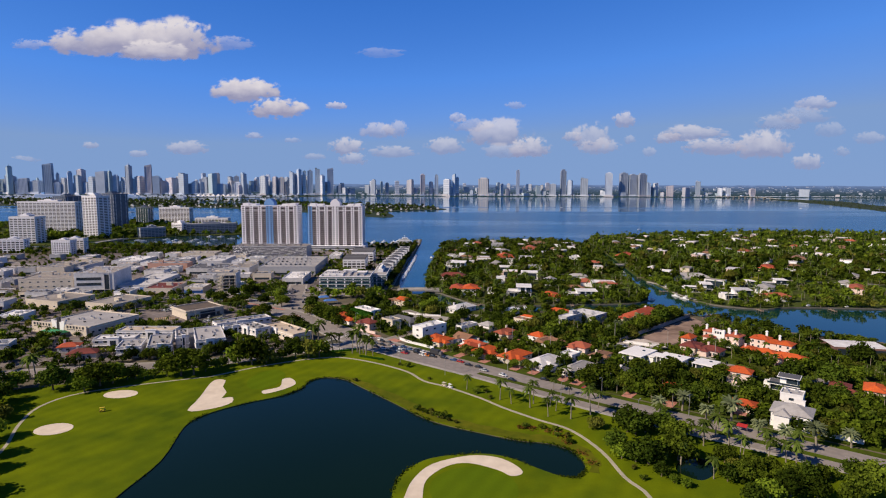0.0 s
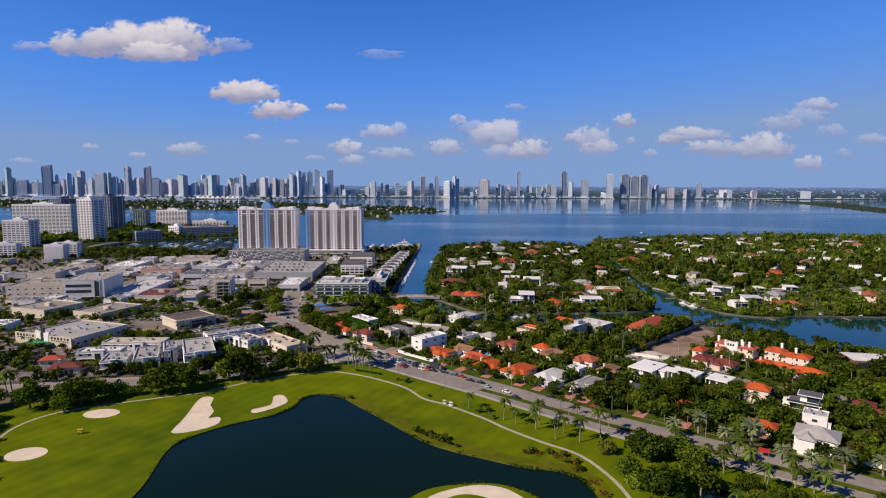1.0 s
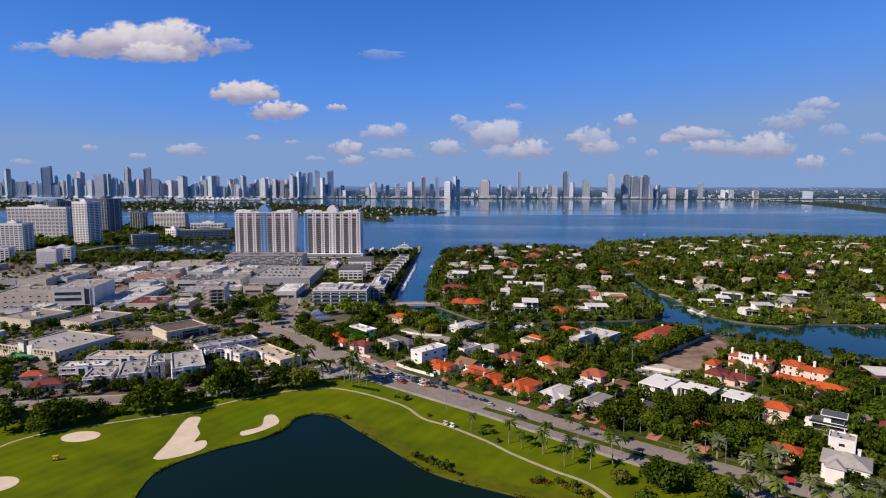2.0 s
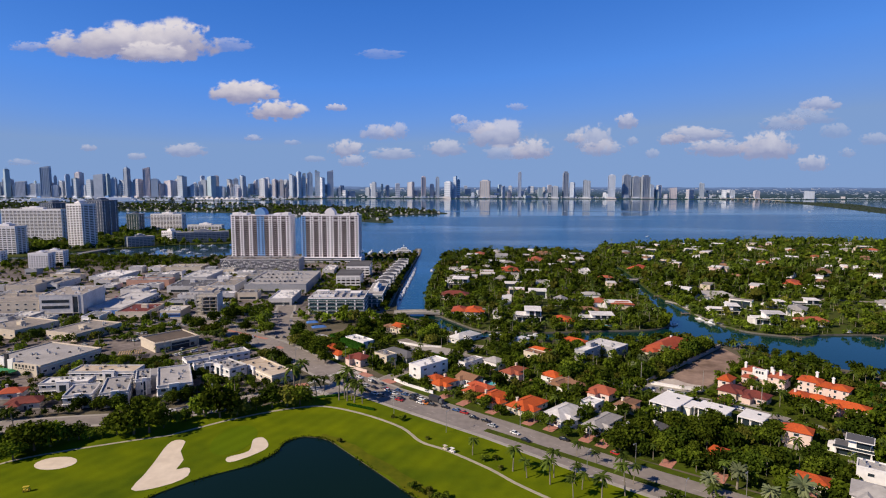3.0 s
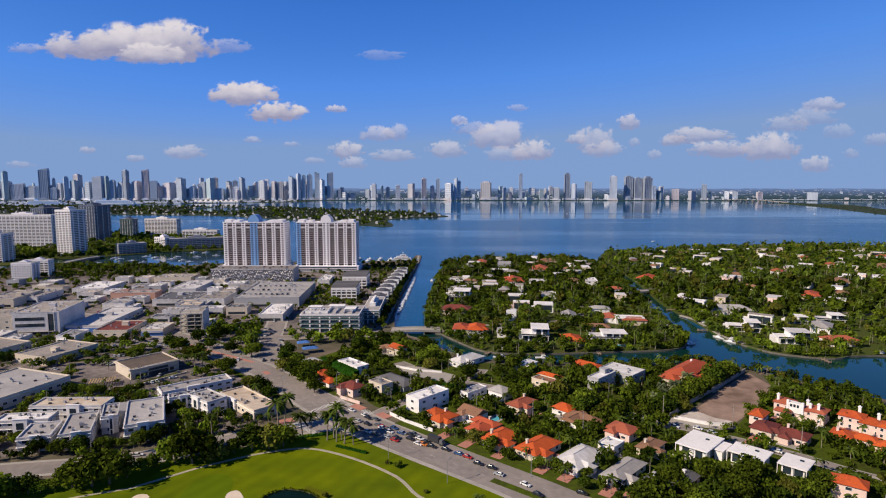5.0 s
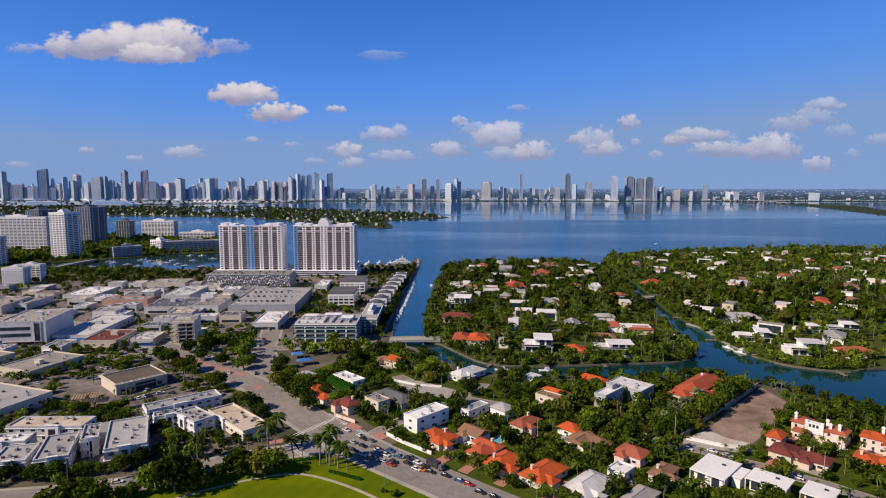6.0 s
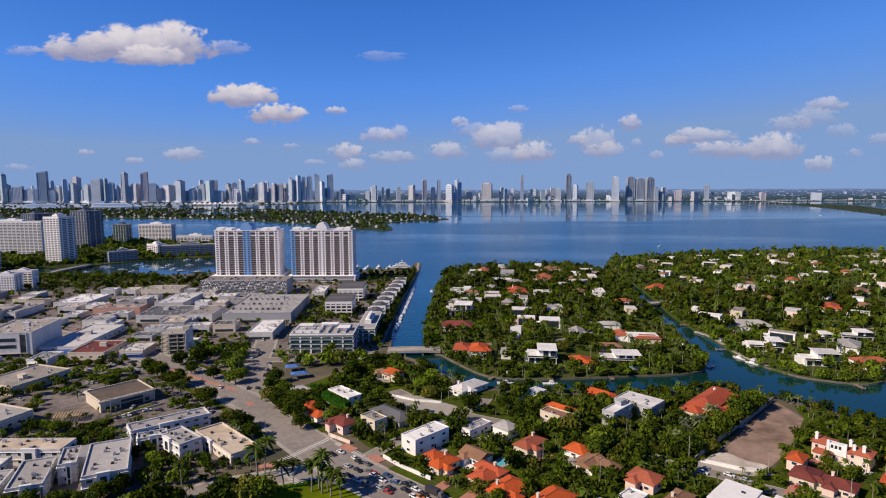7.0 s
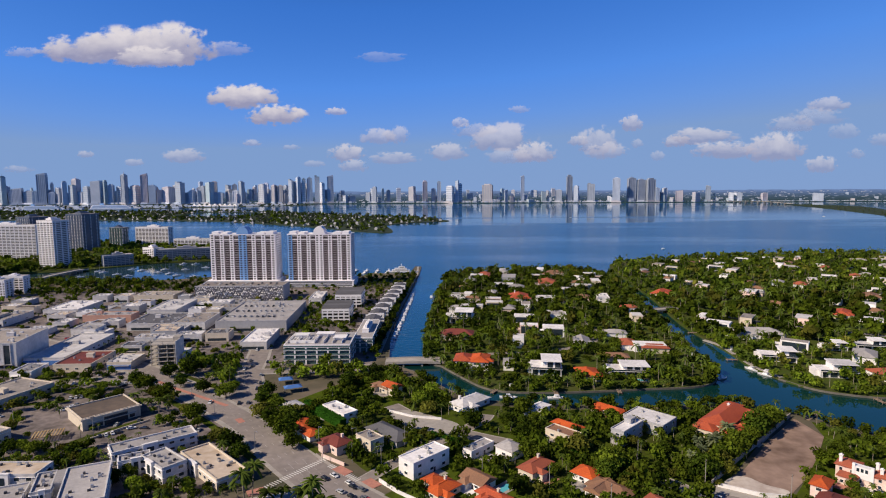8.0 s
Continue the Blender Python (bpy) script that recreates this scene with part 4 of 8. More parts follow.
def block(x, y, w, d, h, rot, wall, cover, storeys=2, clutter=5, pitch=6.5, size=(2.5, 1.3), label="", plain=False):
    rng = random.Random(int(x * 13 + y * 7))
    taken(x, y, w, d, rot)
    ob = thing("commercial_building", x, y, 0, rot, label or f"low {wall.name.split('_')[0]} flat-roofed building with {cover.name.replace('_', ' ')}", "building")
    a, b, t = w / 2, d / 2, 0.4
    plain = plain or y > 590
    part("wall", Solid().box(-a, a, -b, b, -0.3, h), wall, ob)
    s = Solid().box(-a - 0.1, a + 0.1, -b - 0.1, -b + t, h, h + 0.8).box(-a - 0.1, a + 0.1, b - t, b + 0.1, h, h + 0.8)
    s.box(-a - 0.1, -a + t, -b + t, b - t, h, h + 0.8).box(a - t, a + 0.1, -b + t, b - t, h, h + 0.8)
    part("parapet", s, wall, ob)
    part("roof", Solid().box(-a + t, a - t, -b + t, b - t, h, h + 0.1), cover, ob)
    if cover is BROWNROOF:
        pass
    elif plain:
        s = Solid()
        for _ in range(6 + int(w * d / 120)):
            u, v, r, g = rng.uniform(-a + 1.5, a - 1.5), rng.uniform(-b + 1.5, b - 1.5), rng.uniform(0.4, 1.4), rng.uniform(0.4, 1.0)
            s.box(u - r, u + r, v - g, v + g, h + 0.1, h + rng.uniform(0.6, 1.7))
        tagged(part("rooftop_clutter", s, rng.choice((STEEL, GREY, SHELL)), ob), kind="stuff")
    else:
        roof_clutter(ob, w, d, h + 0.1, clutter if w * d > 250 else min(clutter, 3), rng)
    k = min(5, w * 0.2)
    if (w > 22 or d > 22 or not plain) and cover is not BROWNROOF and y > 412:
        part("stair_house", Solid().box(-k / 2, k / 2, -1.6, 1.6, 0, 2.6).box(-k / 2 - 0.15, k / 2 + 0.15, -1.75, 1.75, 2.6, 2.8), wall, ob, at=pose(rng.uniform(-0.3, 0.3) * w, rng.uniform(-0.2, 0.3) * d, h + 0.1))
    if plain:
        part("shop_window", Solid().box(-a * 0.8, a * 0.8, -b - 0.08, -b + 0.02, 0.6, 2.8), GLASS, ob)
        if y < 560:
            part("canopy", Solid().box(-a * 0.85, a * 0.85, -b - 1.4, -b - 0.02, 3.0, 3.2), rng.choice((wall, SILVER, DARK)), ob)
    else:
        front = y < 412
        windows(ob, w, d, h, storeys, 4.6 if front else pitch, (2.6, 1.7) if front else size)
        if front:
            for j in range(storeys):
                z = (j + 1) * h / storeys - 0.62
                part("ledge", Solid().box(-a - 0.45, a + 0.45, -b - 0.45, -b - 0.01, z, z + 0.16).box(-a - 0.45, -a - 0.01, -b - 0.01, b, z, z + 0.16).box(a + 0.01, a + 0.45, -b - 0.01, b, z, z + 0.16), WHITE, ob)
            k = min(3.2, w * 0.14)
            bay = part("entrance_bay", Solid().box(-k, k, -b - 1.2, -b - 0.02, -0.3, h + 1.3).box(-k - 0.3, k + 0.3, -b - 1.4, -b - 0.02, h + 1.3, h + 1.5), WHITE, ob, at=pose(rng.uniform(-0.2, 0.2) * w, 0, 0))
            part("bay_glazing", Solid().box(-k * 0.5, k * 0.5, -b - 1.27, -b - 1.15, 2.6, h - 0.4).box(-k * 0.4, k * 0.4, -b - 1.27, -b - 1.15, 0, 2.2), GLASS, bay)
            part("rooftop_units", Solid().box(-a * 0.6, -a * 0.6 + 1.2, -b * 0.4, -b * 0.4 + 0.9, h + 0.1, h + 0.9).box(a * 0.2, a * 0.2 + 1.2, -b * 0.5, -b * 0.5 + 0.9, h + 0.1, h + 0.9)
                 .box(a * 0.5, a * 0.5 + 0.9, b * 0.3, b * 0.3 + 1.2, h + 0.1, h + 0.9).box(-a * 0.2, -a * 0.2 + 0.9, b * 0.5, b * 0.5 + 1.2, h + 0.1, h + 0.9), DARK, ob)
    return ob


office = block(-338, 552, 34, 46, 18, 11, SHELL, SAND, 1, plain=True, label="white office building with blank side walls and a glazed stair")
part("stair_glazing", Solid().box(9, 13, -23.2, -23, 1, 17).box(-15, 6, -23.15, -23, 12, 14.5).box(-15, 6, -23.15, -23, 7, 9.5), GLASS, office)
part("stair_frame", Solid().box(8.4, 9, -23.5, -23, -0.3, 18.4).box(13, 13.6, -23.5, -23, -0.3, 18.4), SHELL, office)
block(-380, 545, 46, 40, 13, 11, CREAM, SAND, 3)
block(-273, 542, 26, 34, 5, 4, CREAM, MAROON, 1)
corner_shop = block(-242, 541, 17, 22, 5, 4, CREAM, PALE, 1, plain=True, label="low cream shop with a bright blue front")
part("blue_front", Solid().box(-8.3, 8.3, -11.3, -11.05, 0.1, 3.6), BLUE, corner_shop, "bright blue shop front")
block(-450, 656, 28, 49, 8, 8, CREAM, SAND, 2)
block(-149, 403, 37.5, 11, 6, 39, SHELL, SILVER, 2)
block(-165, 604, 21, 45, 6, 4, SHELL, PALE, 1)
block(-190, 688, 63, 93, 9, 4, GREY, SILVER, 2)
block(-161, 786, 14, 42, 6, 4, SHELL, PALE, 2)
block(-405, 727, 34, 49, 6, 4, SHELL, PALE, 1)
block(-335, 677, 45, 17, 8, 4, SALMON, SILVER, 2)
block(-299, 726, 29, 56, 7, 4, SHELL, PALE, 1)
block(-282, 666, 40, 45, 6, 4, SHELL, SLATE, 1)
block(-246, 665, 29, 41, 7, 4, SHELL, SAND, 1)
block(-347, 790, 44, 29, 7, 4, CREAM, SAND, 1)
block(-434, 677, 15, 44, 6, 4, SHELL, SAND, 2)
shop = block(-305, 575, 29, 71, 5, 4, SHELL, PALE, 1, label="long white shop with a bright blue front")
part("blue_front", Solid().box(-14.4, 14.4, -35.9, -35.62, 0.2, 3.6), BLUE, shop, "bright blue shop front")
court = block(-153, 357, 16.6, 34, 8, 27, SHELL, SILVER, 2, label="white two-storey apartment building round a narrow court")
part("link_wall", Solid().box(-11.9, -8.4, 4, 16.8, -0.3, 8.6), SHELL, court)
part("link_roof", Solid().box(-11.9, -8.4, 4.4, 16.4, 8.6, 8.75), SILVER, court)
block(-170.2, 357.2, 7, 18, 8, 27, SHELL, SILVER, 2)
block(-177.2, 344, 12.6, 26, 7, 24, SHELL, SILVER, 2)
block(-191, 337, 13, 17, 6.5, 18, SHELL, SILVER, 2)
block(-209, 352.5, 24, 10, 6.2, 10, SHELL, PALE, 2)
block(-198, 370, 36, 12, 7, 2, SHELL, CREAMROOF, 2)
block(-132.7, 381.2, 20, 11, 7, -38, SHELL, SILVER, 2)
block(-147.5, 383.4, 13, 7, 6.6, 30, SHELL, SILVER, 2)
block(-111.6, 383.4, 38, 13.5, 5, -43, CREAM, CREAMROOF, 1)
block(-256, 402, 44, 40, 6, -18, CREAM, SILVER, 1, 9)
brown = block(-199.5, 445, 29, 25, 6, 49, CREAM, BROWNROOF, 1, 0, plain=True, label="low cream building with a worn brown flat roof")
# flat dark panel stands for the shade inside the garage opening
part("garage_opening", Solid().box(-4, 8, -12.62, -12.4, 0.1, 4.6), DARK, brown)
part("roof_edge", Solid().box(-15.3, 15.3, -13.6, -12.65, 5.7, 6.5).box(-15.5, -14.65, -12.6, 13.2, 5.7, 6.5), CREAM, brown)
for k in (-14.2, -9.3, -4.4, 8.4, 14.2):
    part("pilaster", Solid().box(k - 0.35, k + 0.35, -13.1, -12.5, -0.3, 5.7), CREAM, brown)
block(-330, 478, 36, 34, 6, -18, CREAM, SAND, 1)
block(-278, 474, 30, 38, 5, -18, CREAM, SAND, 1)
# closely built low blocks between the named ones
rng = random.Random(14)
QUARTER = [(-520, 470), (-420, 440), (-330, 420), (-300, 430), (-280, 500), (-215, 545), (-175, 565), (-178, 640), (-215, 760), (-330, 790), (-420, 800), (-600, 760)]
for x, y in spots(QUARTER, 24, rng, 9.5, 0.9):
    if x < -375 and round(x + y) % 5 < 3:
        continue  # tree-filled yards
    block(round(x), round(y), rng.randint(13, 21), rng.randint(12, 20), rng.uniform(4, 7.5), 5 + rng.uniform(-2, 2), rng.choice([SHELL, SHELL, SHELL, CREAM, GREY, GREY, WHITE]), rng.choice([PALE, PALE, PALE, PALE, SILVER, SAND, SLATE, CREAMROOF, BROWNROOF]), 1, 1, plain=True)
MARGIN = [(-420, 260), (-300, 300), (-225, 325), (-235, 360), (-330, 400), (-480, 430)]
for x, y in spots(MARGIN, 30, rng, 10, 0.8):
    block(round(x), round(y), rng.randint(15, 23), rng.randint(12, 16), rng.uniform(4.5, 7), 18, rng.choice([SHELL, CREAM]), rng.choice([PALE, SILVER, SAND]), 1, 1, plain=True)
sheet("town_paving", [(-600, 300), (-300, 300), (-215, 318), (-110, 352), (-95, 385), (-150, 465), (-150, 540), (-64, 545), (-64, 860), (-330, 880), (-600, 800)], 0.025, PAVING, depth=0.1, label="grey paved yards and car parks of the harbour quarter", category="ground")

# ---- twin apartment towers ----
TOWERGLASS = material("bronze_glass", (0.05, 0.04, 0.04), (0.03, 0.025, 0.025), 0.25, 0.3, 0.05, spec=0.5)
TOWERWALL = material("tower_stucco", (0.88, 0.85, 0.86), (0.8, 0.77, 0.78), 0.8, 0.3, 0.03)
SKYBLUE = material("blue_tower_stucco", (0.2, 0.38, 0.68), (0.16, 0.32, 0.6), 0.75, 0.3, 0.05)
RAILING = material("bronze_railing", (0.3, 0.25, 0.245), (0.23, 0.19, 0.185), 0.5, 0.3, 0.05)
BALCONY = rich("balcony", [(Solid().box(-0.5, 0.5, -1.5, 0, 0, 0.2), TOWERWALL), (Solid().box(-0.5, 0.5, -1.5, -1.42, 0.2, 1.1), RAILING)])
TOWERPANE = rich("tower_window", [(Solid().box(-0.5, 0.5, -0.12, 0, 0, 1), TOWERGLASS)])


def twin_tower(x0, x1, front, accent_side, accent_middle):
    w, d, base, top, floors = x1 - x0, 26, 8.0, 67.5, 20
    cx = (x0 + x1) / 2
    taken(cx, front + d / 2, w + 8, d + 8, 1)
    ob = thing("apartment_tower", cx, front, 0, 1.0, "tall white and bronze apartment tower with balconies" + (" and blue painted bays" if accent_side or accent_middle else ""), "tower", "twin towers")
    a = w / 2
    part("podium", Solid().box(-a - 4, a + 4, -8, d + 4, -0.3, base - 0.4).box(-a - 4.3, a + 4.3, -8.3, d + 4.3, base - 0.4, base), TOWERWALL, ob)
    for j in range(3):
        part("podium_opening", Solid().box(-a - 2, a + 2, -8.12, -8, 0.9 + j * 2.4, 2.2 + j * 2.4), GLASS, ob)
    part("core", Solid().box(-a + 0.6, a - 0.6, 1.2, d, base, top), TOWERGLASS, ob, "dark recessed glazing")
    step = (top - base) / floors
    piers = [(0.0, 0.07), (0.15, 0.21), (0.3, 0.36), (0.44, 0.56), (0.64, 0.7), (0.79, 0.85), (0.93, 1.0)]
    for k, (p, q) in enumerate(piers):
        u0, u1 = -a + p * w, -a + q * w
        mat = SKYBLUE if (k == 0 and accent_side) or (k == 3 and accent_middle) else TOWERWALL
        part("pier", Solid().box(u0, u1, -0.6, 1.4, base, top), mat, ob)
        n = 2 if k == 3 else 1
        for j in range(floors):
            for i in range(n):
                ww = (u1 - u0) / n
                part("window", None, None, ob, mesh=TOWERPANE, at=pose(u0 + (i + 0.5) * ww, -0.58, base + j * step + 0.9) @ Matrix.Diagonal((ww * 0.5, 1, step * 0.5, 1)))
    for (p0, q0), (p1, q1) in zip(piers, piers[1:]):
        u0, u1 = -a + q0 * w, -a + p1 * w
        for j in range(1, floors):
            part("balcony", None, None, ob, mesh=BALCONY, at=pose((u0 + u1) / 2, 1.25, base + j * step) @ Matrix.Diagonal((u1 - u0 - 0.3, 1, 1, 1)))
        for j in (floors - 3, floors - 1):
            part("lintel", Solid().box(u0, u1, -0.5, 1.3, base + (j + 1) * step - 1.0, base + (j + 1) * step - 0.2), TOWERWALL, ob)
    for sx in (1, -1):
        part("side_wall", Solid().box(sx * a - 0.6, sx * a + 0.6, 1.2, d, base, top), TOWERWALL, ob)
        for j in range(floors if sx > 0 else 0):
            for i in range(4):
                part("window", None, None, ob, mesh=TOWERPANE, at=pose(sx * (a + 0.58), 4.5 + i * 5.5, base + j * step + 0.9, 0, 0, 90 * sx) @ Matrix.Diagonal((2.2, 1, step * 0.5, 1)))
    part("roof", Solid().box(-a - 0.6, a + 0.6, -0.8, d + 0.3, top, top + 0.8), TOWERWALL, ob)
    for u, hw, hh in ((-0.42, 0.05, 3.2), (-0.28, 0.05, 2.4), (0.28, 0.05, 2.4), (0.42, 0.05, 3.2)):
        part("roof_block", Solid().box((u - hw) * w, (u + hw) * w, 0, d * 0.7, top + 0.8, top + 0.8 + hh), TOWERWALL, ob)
    arch = [(-0.09 * w, 0), (0.09 * w, 0), (0.085 * w, 4.5), (0.06 * w, 7.5), (0.03 * w, 9.6), (0, 10.2), (-0.03 * w, 9.6), (-0.06 * w, 7.5), (-0.085 * w, 4.5)]
    s = Solid()
    n = len(arch)
    s.add([(u, -0.7, top + 0.8 + v) for u, v in arch] + [(u, d * 0.6, top + 0.8 + v) for u, v in arch],
          [tuple(range(n)), tuple(range(2 * n - 1, n - 1, -1))] + [((i + 1) % n, i, i + n, (i + 1) % n + n) for i in range(n)])
    part("arched_penthouse", s, SKYBLUE if accent_middle else TOWERWALL, ob)
    return ob


twin_tower(-325, -240, 884, False, True)
twin_tower(-223, -141, 884, True, False)

# ---- apartment blocks with long balconies ----
CONDO = material("condo_stucco", (0.86, 0.84, 0.85), (0.76, 0.74, 0.76), 0.8, 0.3, 0.03)
TEALGLASS = material("teal_glass", (0.09, 0.15, 0.15), (0.06, 0.11, 0.11), 0.2, 0.3, 0.05, spec=0.5)
CONDODARK = material("blue_glass", (0.11, 0.14, 0.2), (0.08, 0.1, 0.15), 0.3, 0.3, 0.03, spec=0.5)


def condo(x, y, w, d, h, rot, floors, wall=CONDO, glass=TOWERGLASS, bays=8, label="white apartment block with long balconies", rail=None, piers=None, roof_room=1.0):
    taken(x, y, w, d, rot)
    ob = thing("apartment_block", x, y, 0, rot, label, "building")
    a, b, step = w / 2, d / 2, h / floors
    part("core", Solid().box(-a + 1.2, a - 1.2, -b + 1.2, b - 1.2, -0.3, h), glass, ob, "recessed dark glazing")
    slab = rich("balcony_band", [(Solid().box(-a, a, -b, b, -0.15, 0.12), wall), (Solid().box(-a, a, -b, -b + 0.12, 0.12, 1.2).box(-a, -a + 0.12, -b, b, 0.12, 1.2).box(a - 0.12, a, -b, b, 0.12, 1.2), rail or wall)])
    for j in range(1, floors + 1):
        part("balcony", None, None, ob, mesh=slab, at=pose(0, 0, j * step - (1.2 if j == floors else 0)))
    for i in range(bays + 1):
        u = -a + i * w / bays
        part("pier", Solid().box(max(u - 0.5, -a + 0.03), min(u + 0.5, a - 0.03), -b + 0.06, -b + 1.8, -0.3, h - 0.2), piers or wall, ob)
    for sx in (-1, 1):
        for i in range(3):
            v = -b + (i + 0.5) / 3 * d
            part("pier", Solid().box(sx * (a - 0.9) - 0.8, sx * (a - 0.9) + 0.8, v - 0.9, v + 0.9, -0.3, h - 0.2), piers or wall, ob)
    part("roof", Solid().box(-a, a, -b, b, h, h + 0.9), wall, ob)
    part("roof_cover", Solid().box(-a + 0.5, a - 0.5, -b + 0.5, b - 0.5, h + 0.9, h + 0.96), SILVER, ob)
    if roof_room:
        part("plant_room", Solid().box(-a * 0.35, a * 0.35, -b * 0.5, b * 0.5, h + 0.9, h + 0.9 + 3.0 * roof_room).box(-a * 0.12, a * 0.12, -b * 0.4, b * 0.4, h + 0.9 + 3.0 * roof_room, h + 1.4 + 4.5 * roof_room), wall, ob)
    return ob


def dark_roofs(ob, w, d):
    """Rows of dark low-pitched roofs between white party walls on top of a terrace."""
    for i in range(4):
        v0, v1 = -d / 2 + 0.8 + i * (d - 1) / 4, -d / 2 - 0.6 + (i + 1) * (d - 1) / 4
        part("dark_roof", Solid().add([(-w / 2, v0, 14), (w / 2, v0, 14), (w / 2, v1, 14), (-w / 2, v1, 14), (-w / 2, v0, 14.6), (w / 2, v0, 14.6), (w / 2, v1, 16.2), (-w / 2, v1, 16.2)], BOX), SLATE, ob)


condo(-841, 1196, 118, 24, 62, 2, 22, bays=15)
condo(-664, 1069, 33, 31, 77, -14, 26, bays=5, label="tall white corner apartment tower")
for x, w, h in ((-791, 42, 76), (-899, 36, 70)):
    condo(x, 1338, w, 44, h, -14, 25, CONDODARK, CONDODARK, 6, "tall dark blue glass apartment tower with white fins", piers=CONDO)
condo(-725, 975, 42, 30, 44, 4, 15, bays=6)
condo(-759, 1412, 32, 22, 42, -8, 14, CONDODARK, TEALGLASS, 5, "slim blue glass apartment block", TEALGLASS, CONDO)
condo(-702, 1455, 78, 22, 40, -2, 13, bays=10)
# grey walls on these two waterfront blocks put front shade into the wall colour
condo(-577, 1096, 45, 20, 17, 42, 6, GREY, CONDODARK, 7, "low apartment building beside the water")
condo(-493, 1170, 94, 20, 20, 24, 6, GREY, CONDODARK, 12, "long low apartment building beside the water")
condo(-562, 1184, 34, 20, 20, -30, 6, bays=5, label="low cream apartment building beside the water")
condo(-590, 1408, 80, 20, 17, 2, 5, bays=10, label="long low white apartment building")
front_block = condo(-104, 562, 48, 36, 14, 2, 4, TOWERWALL, TEALGLASS, 6, "four-storey white apartment building with teal glass balconies", TEALGLASS, roof_room=0)
for i in range(7):
    part("roof_screen", Solid().box(-22 + 6.6 * i, -21.8 + 6.6 * i, -15, 12 - (i % 3) * 5, 14.9, 16.6), WHITE, front_block)
for u, v, w, d in ((-15, 4, 9, 7), (2, 8, 12, 6), (15, -3, 8, 8)):
    part("roof_pavilion", Solid().box(u - w / 2, u + w / 2, v - d / 2, v + d / 2, 14.9, 17.2).box(u - w / 2 - 0.8, u + w / 2 + 0.8, v - d / 2 - 1.5, v + d / 2, 17.2, 17.5), WHITE, front_block)
for i in range(9):
    part("pergola_beam", Solid().box(-20 + 2.2 * i, -19.7 + 2.2 * i, -14, -5, 17.3, 17.6), WHITE, front_block)
part("pergola_frame", Solid().box(-20.4, -1.8, -14.2, -13.9, 14.9, 17.3).box(-20.4, -1.8, -5.2, -4.9, 17.0, 17.3).box(-20.4, -20.1, -5.2, -4.9, 14.9, 17.0).box(-2.1, -1.8, -5.2, -4.9, 14.9, 17.0), WHITE, front_block)
condo(-76, 606, 15, 60, 11, 2, 3, WHITE, TEALGLASS, 3, "three-storey white and glass apartment building", TEALGLASS)
dark_roofs(condo(-118, 690, 26, 34, 13, 3, 4, WHITE, TOWERGLASS, 5, "white four-storey terrace with dark roof", roof_room=0), 26, 34)
dark_roofs(condo(-120, 765, 28, 38, 13, 3, 4, WHITE, TOWERGLASS, 5, "white four-storey terrace with dark roof", roof_room=0), 28, 38)
condo(-549, 806, 25, 18, 21, 6, 7, bays=8, label="cream six-storey apartment block", roof_room=0.5)
condo(-550, 833, 28, 14, 21, 6, 7, bays=5, label="white six-storey apartment block", roof_room=0.5)
condo(-645, 838, 34, 18, 19, 10, 6, bays=6, label="white six-storey apartment block", roof_room=0.5)

# ---- car park with a folded white panel front ----
ob = thing("parking_garage", -252, 798, 0, 2, "grey parking garage with a front of small white folded panels", "garage")
taken(-252, 798, 104, 32, 2)
part("structure", Solid().box(-50, 50, -14, 16, -0.3, 16.4), material("garage_screen", (0.12, 0.12, 0.14), (0.08, 0.08, 0.095), 0.8), ob)
part("deck", Solid().box(-49, 49, -13, 15, 16.4, 16.6), ASPHALT, ob)
part("parapet", Solid().box(-50, 50, -14.3, -13.9, 16.2, 17.4).box(-50, 50, 15.9, 16.3, 16.2, 17.4), GREY, ob)
part("end_wall", Solid().box(50, 50.4, -14, 16, -0.3, 17.4), GREY, ob)
PANEL = mesh_from("panel", [(-0.9, 0, 0), (0.9, 0, 0), (0, -0.5, 1.5), (0, 0.1, 0.2)], [(0, 1, 2), (1, 3, 2), (3, 0, 2), (0, 3, 1)], WHITE)
for j in range(8):
    for i in range(36):
        part("panel", None, None, ob, mesh=PANEL, at=pose(-48.2 + 2.75 * i + (j % 2) * 1.3, -14.2, 1.4 + j * 2.05 + 0.5 * math.sin(i * 7.3 + j * 3.1), 0, (i * i * 37 + j * 53 + i * j * 11) % 11 * 33, 0) @ Matrix.Scale(0.7 + 0.6 * ((i * i * 29 + j * 17) % 7) / 6, 4))
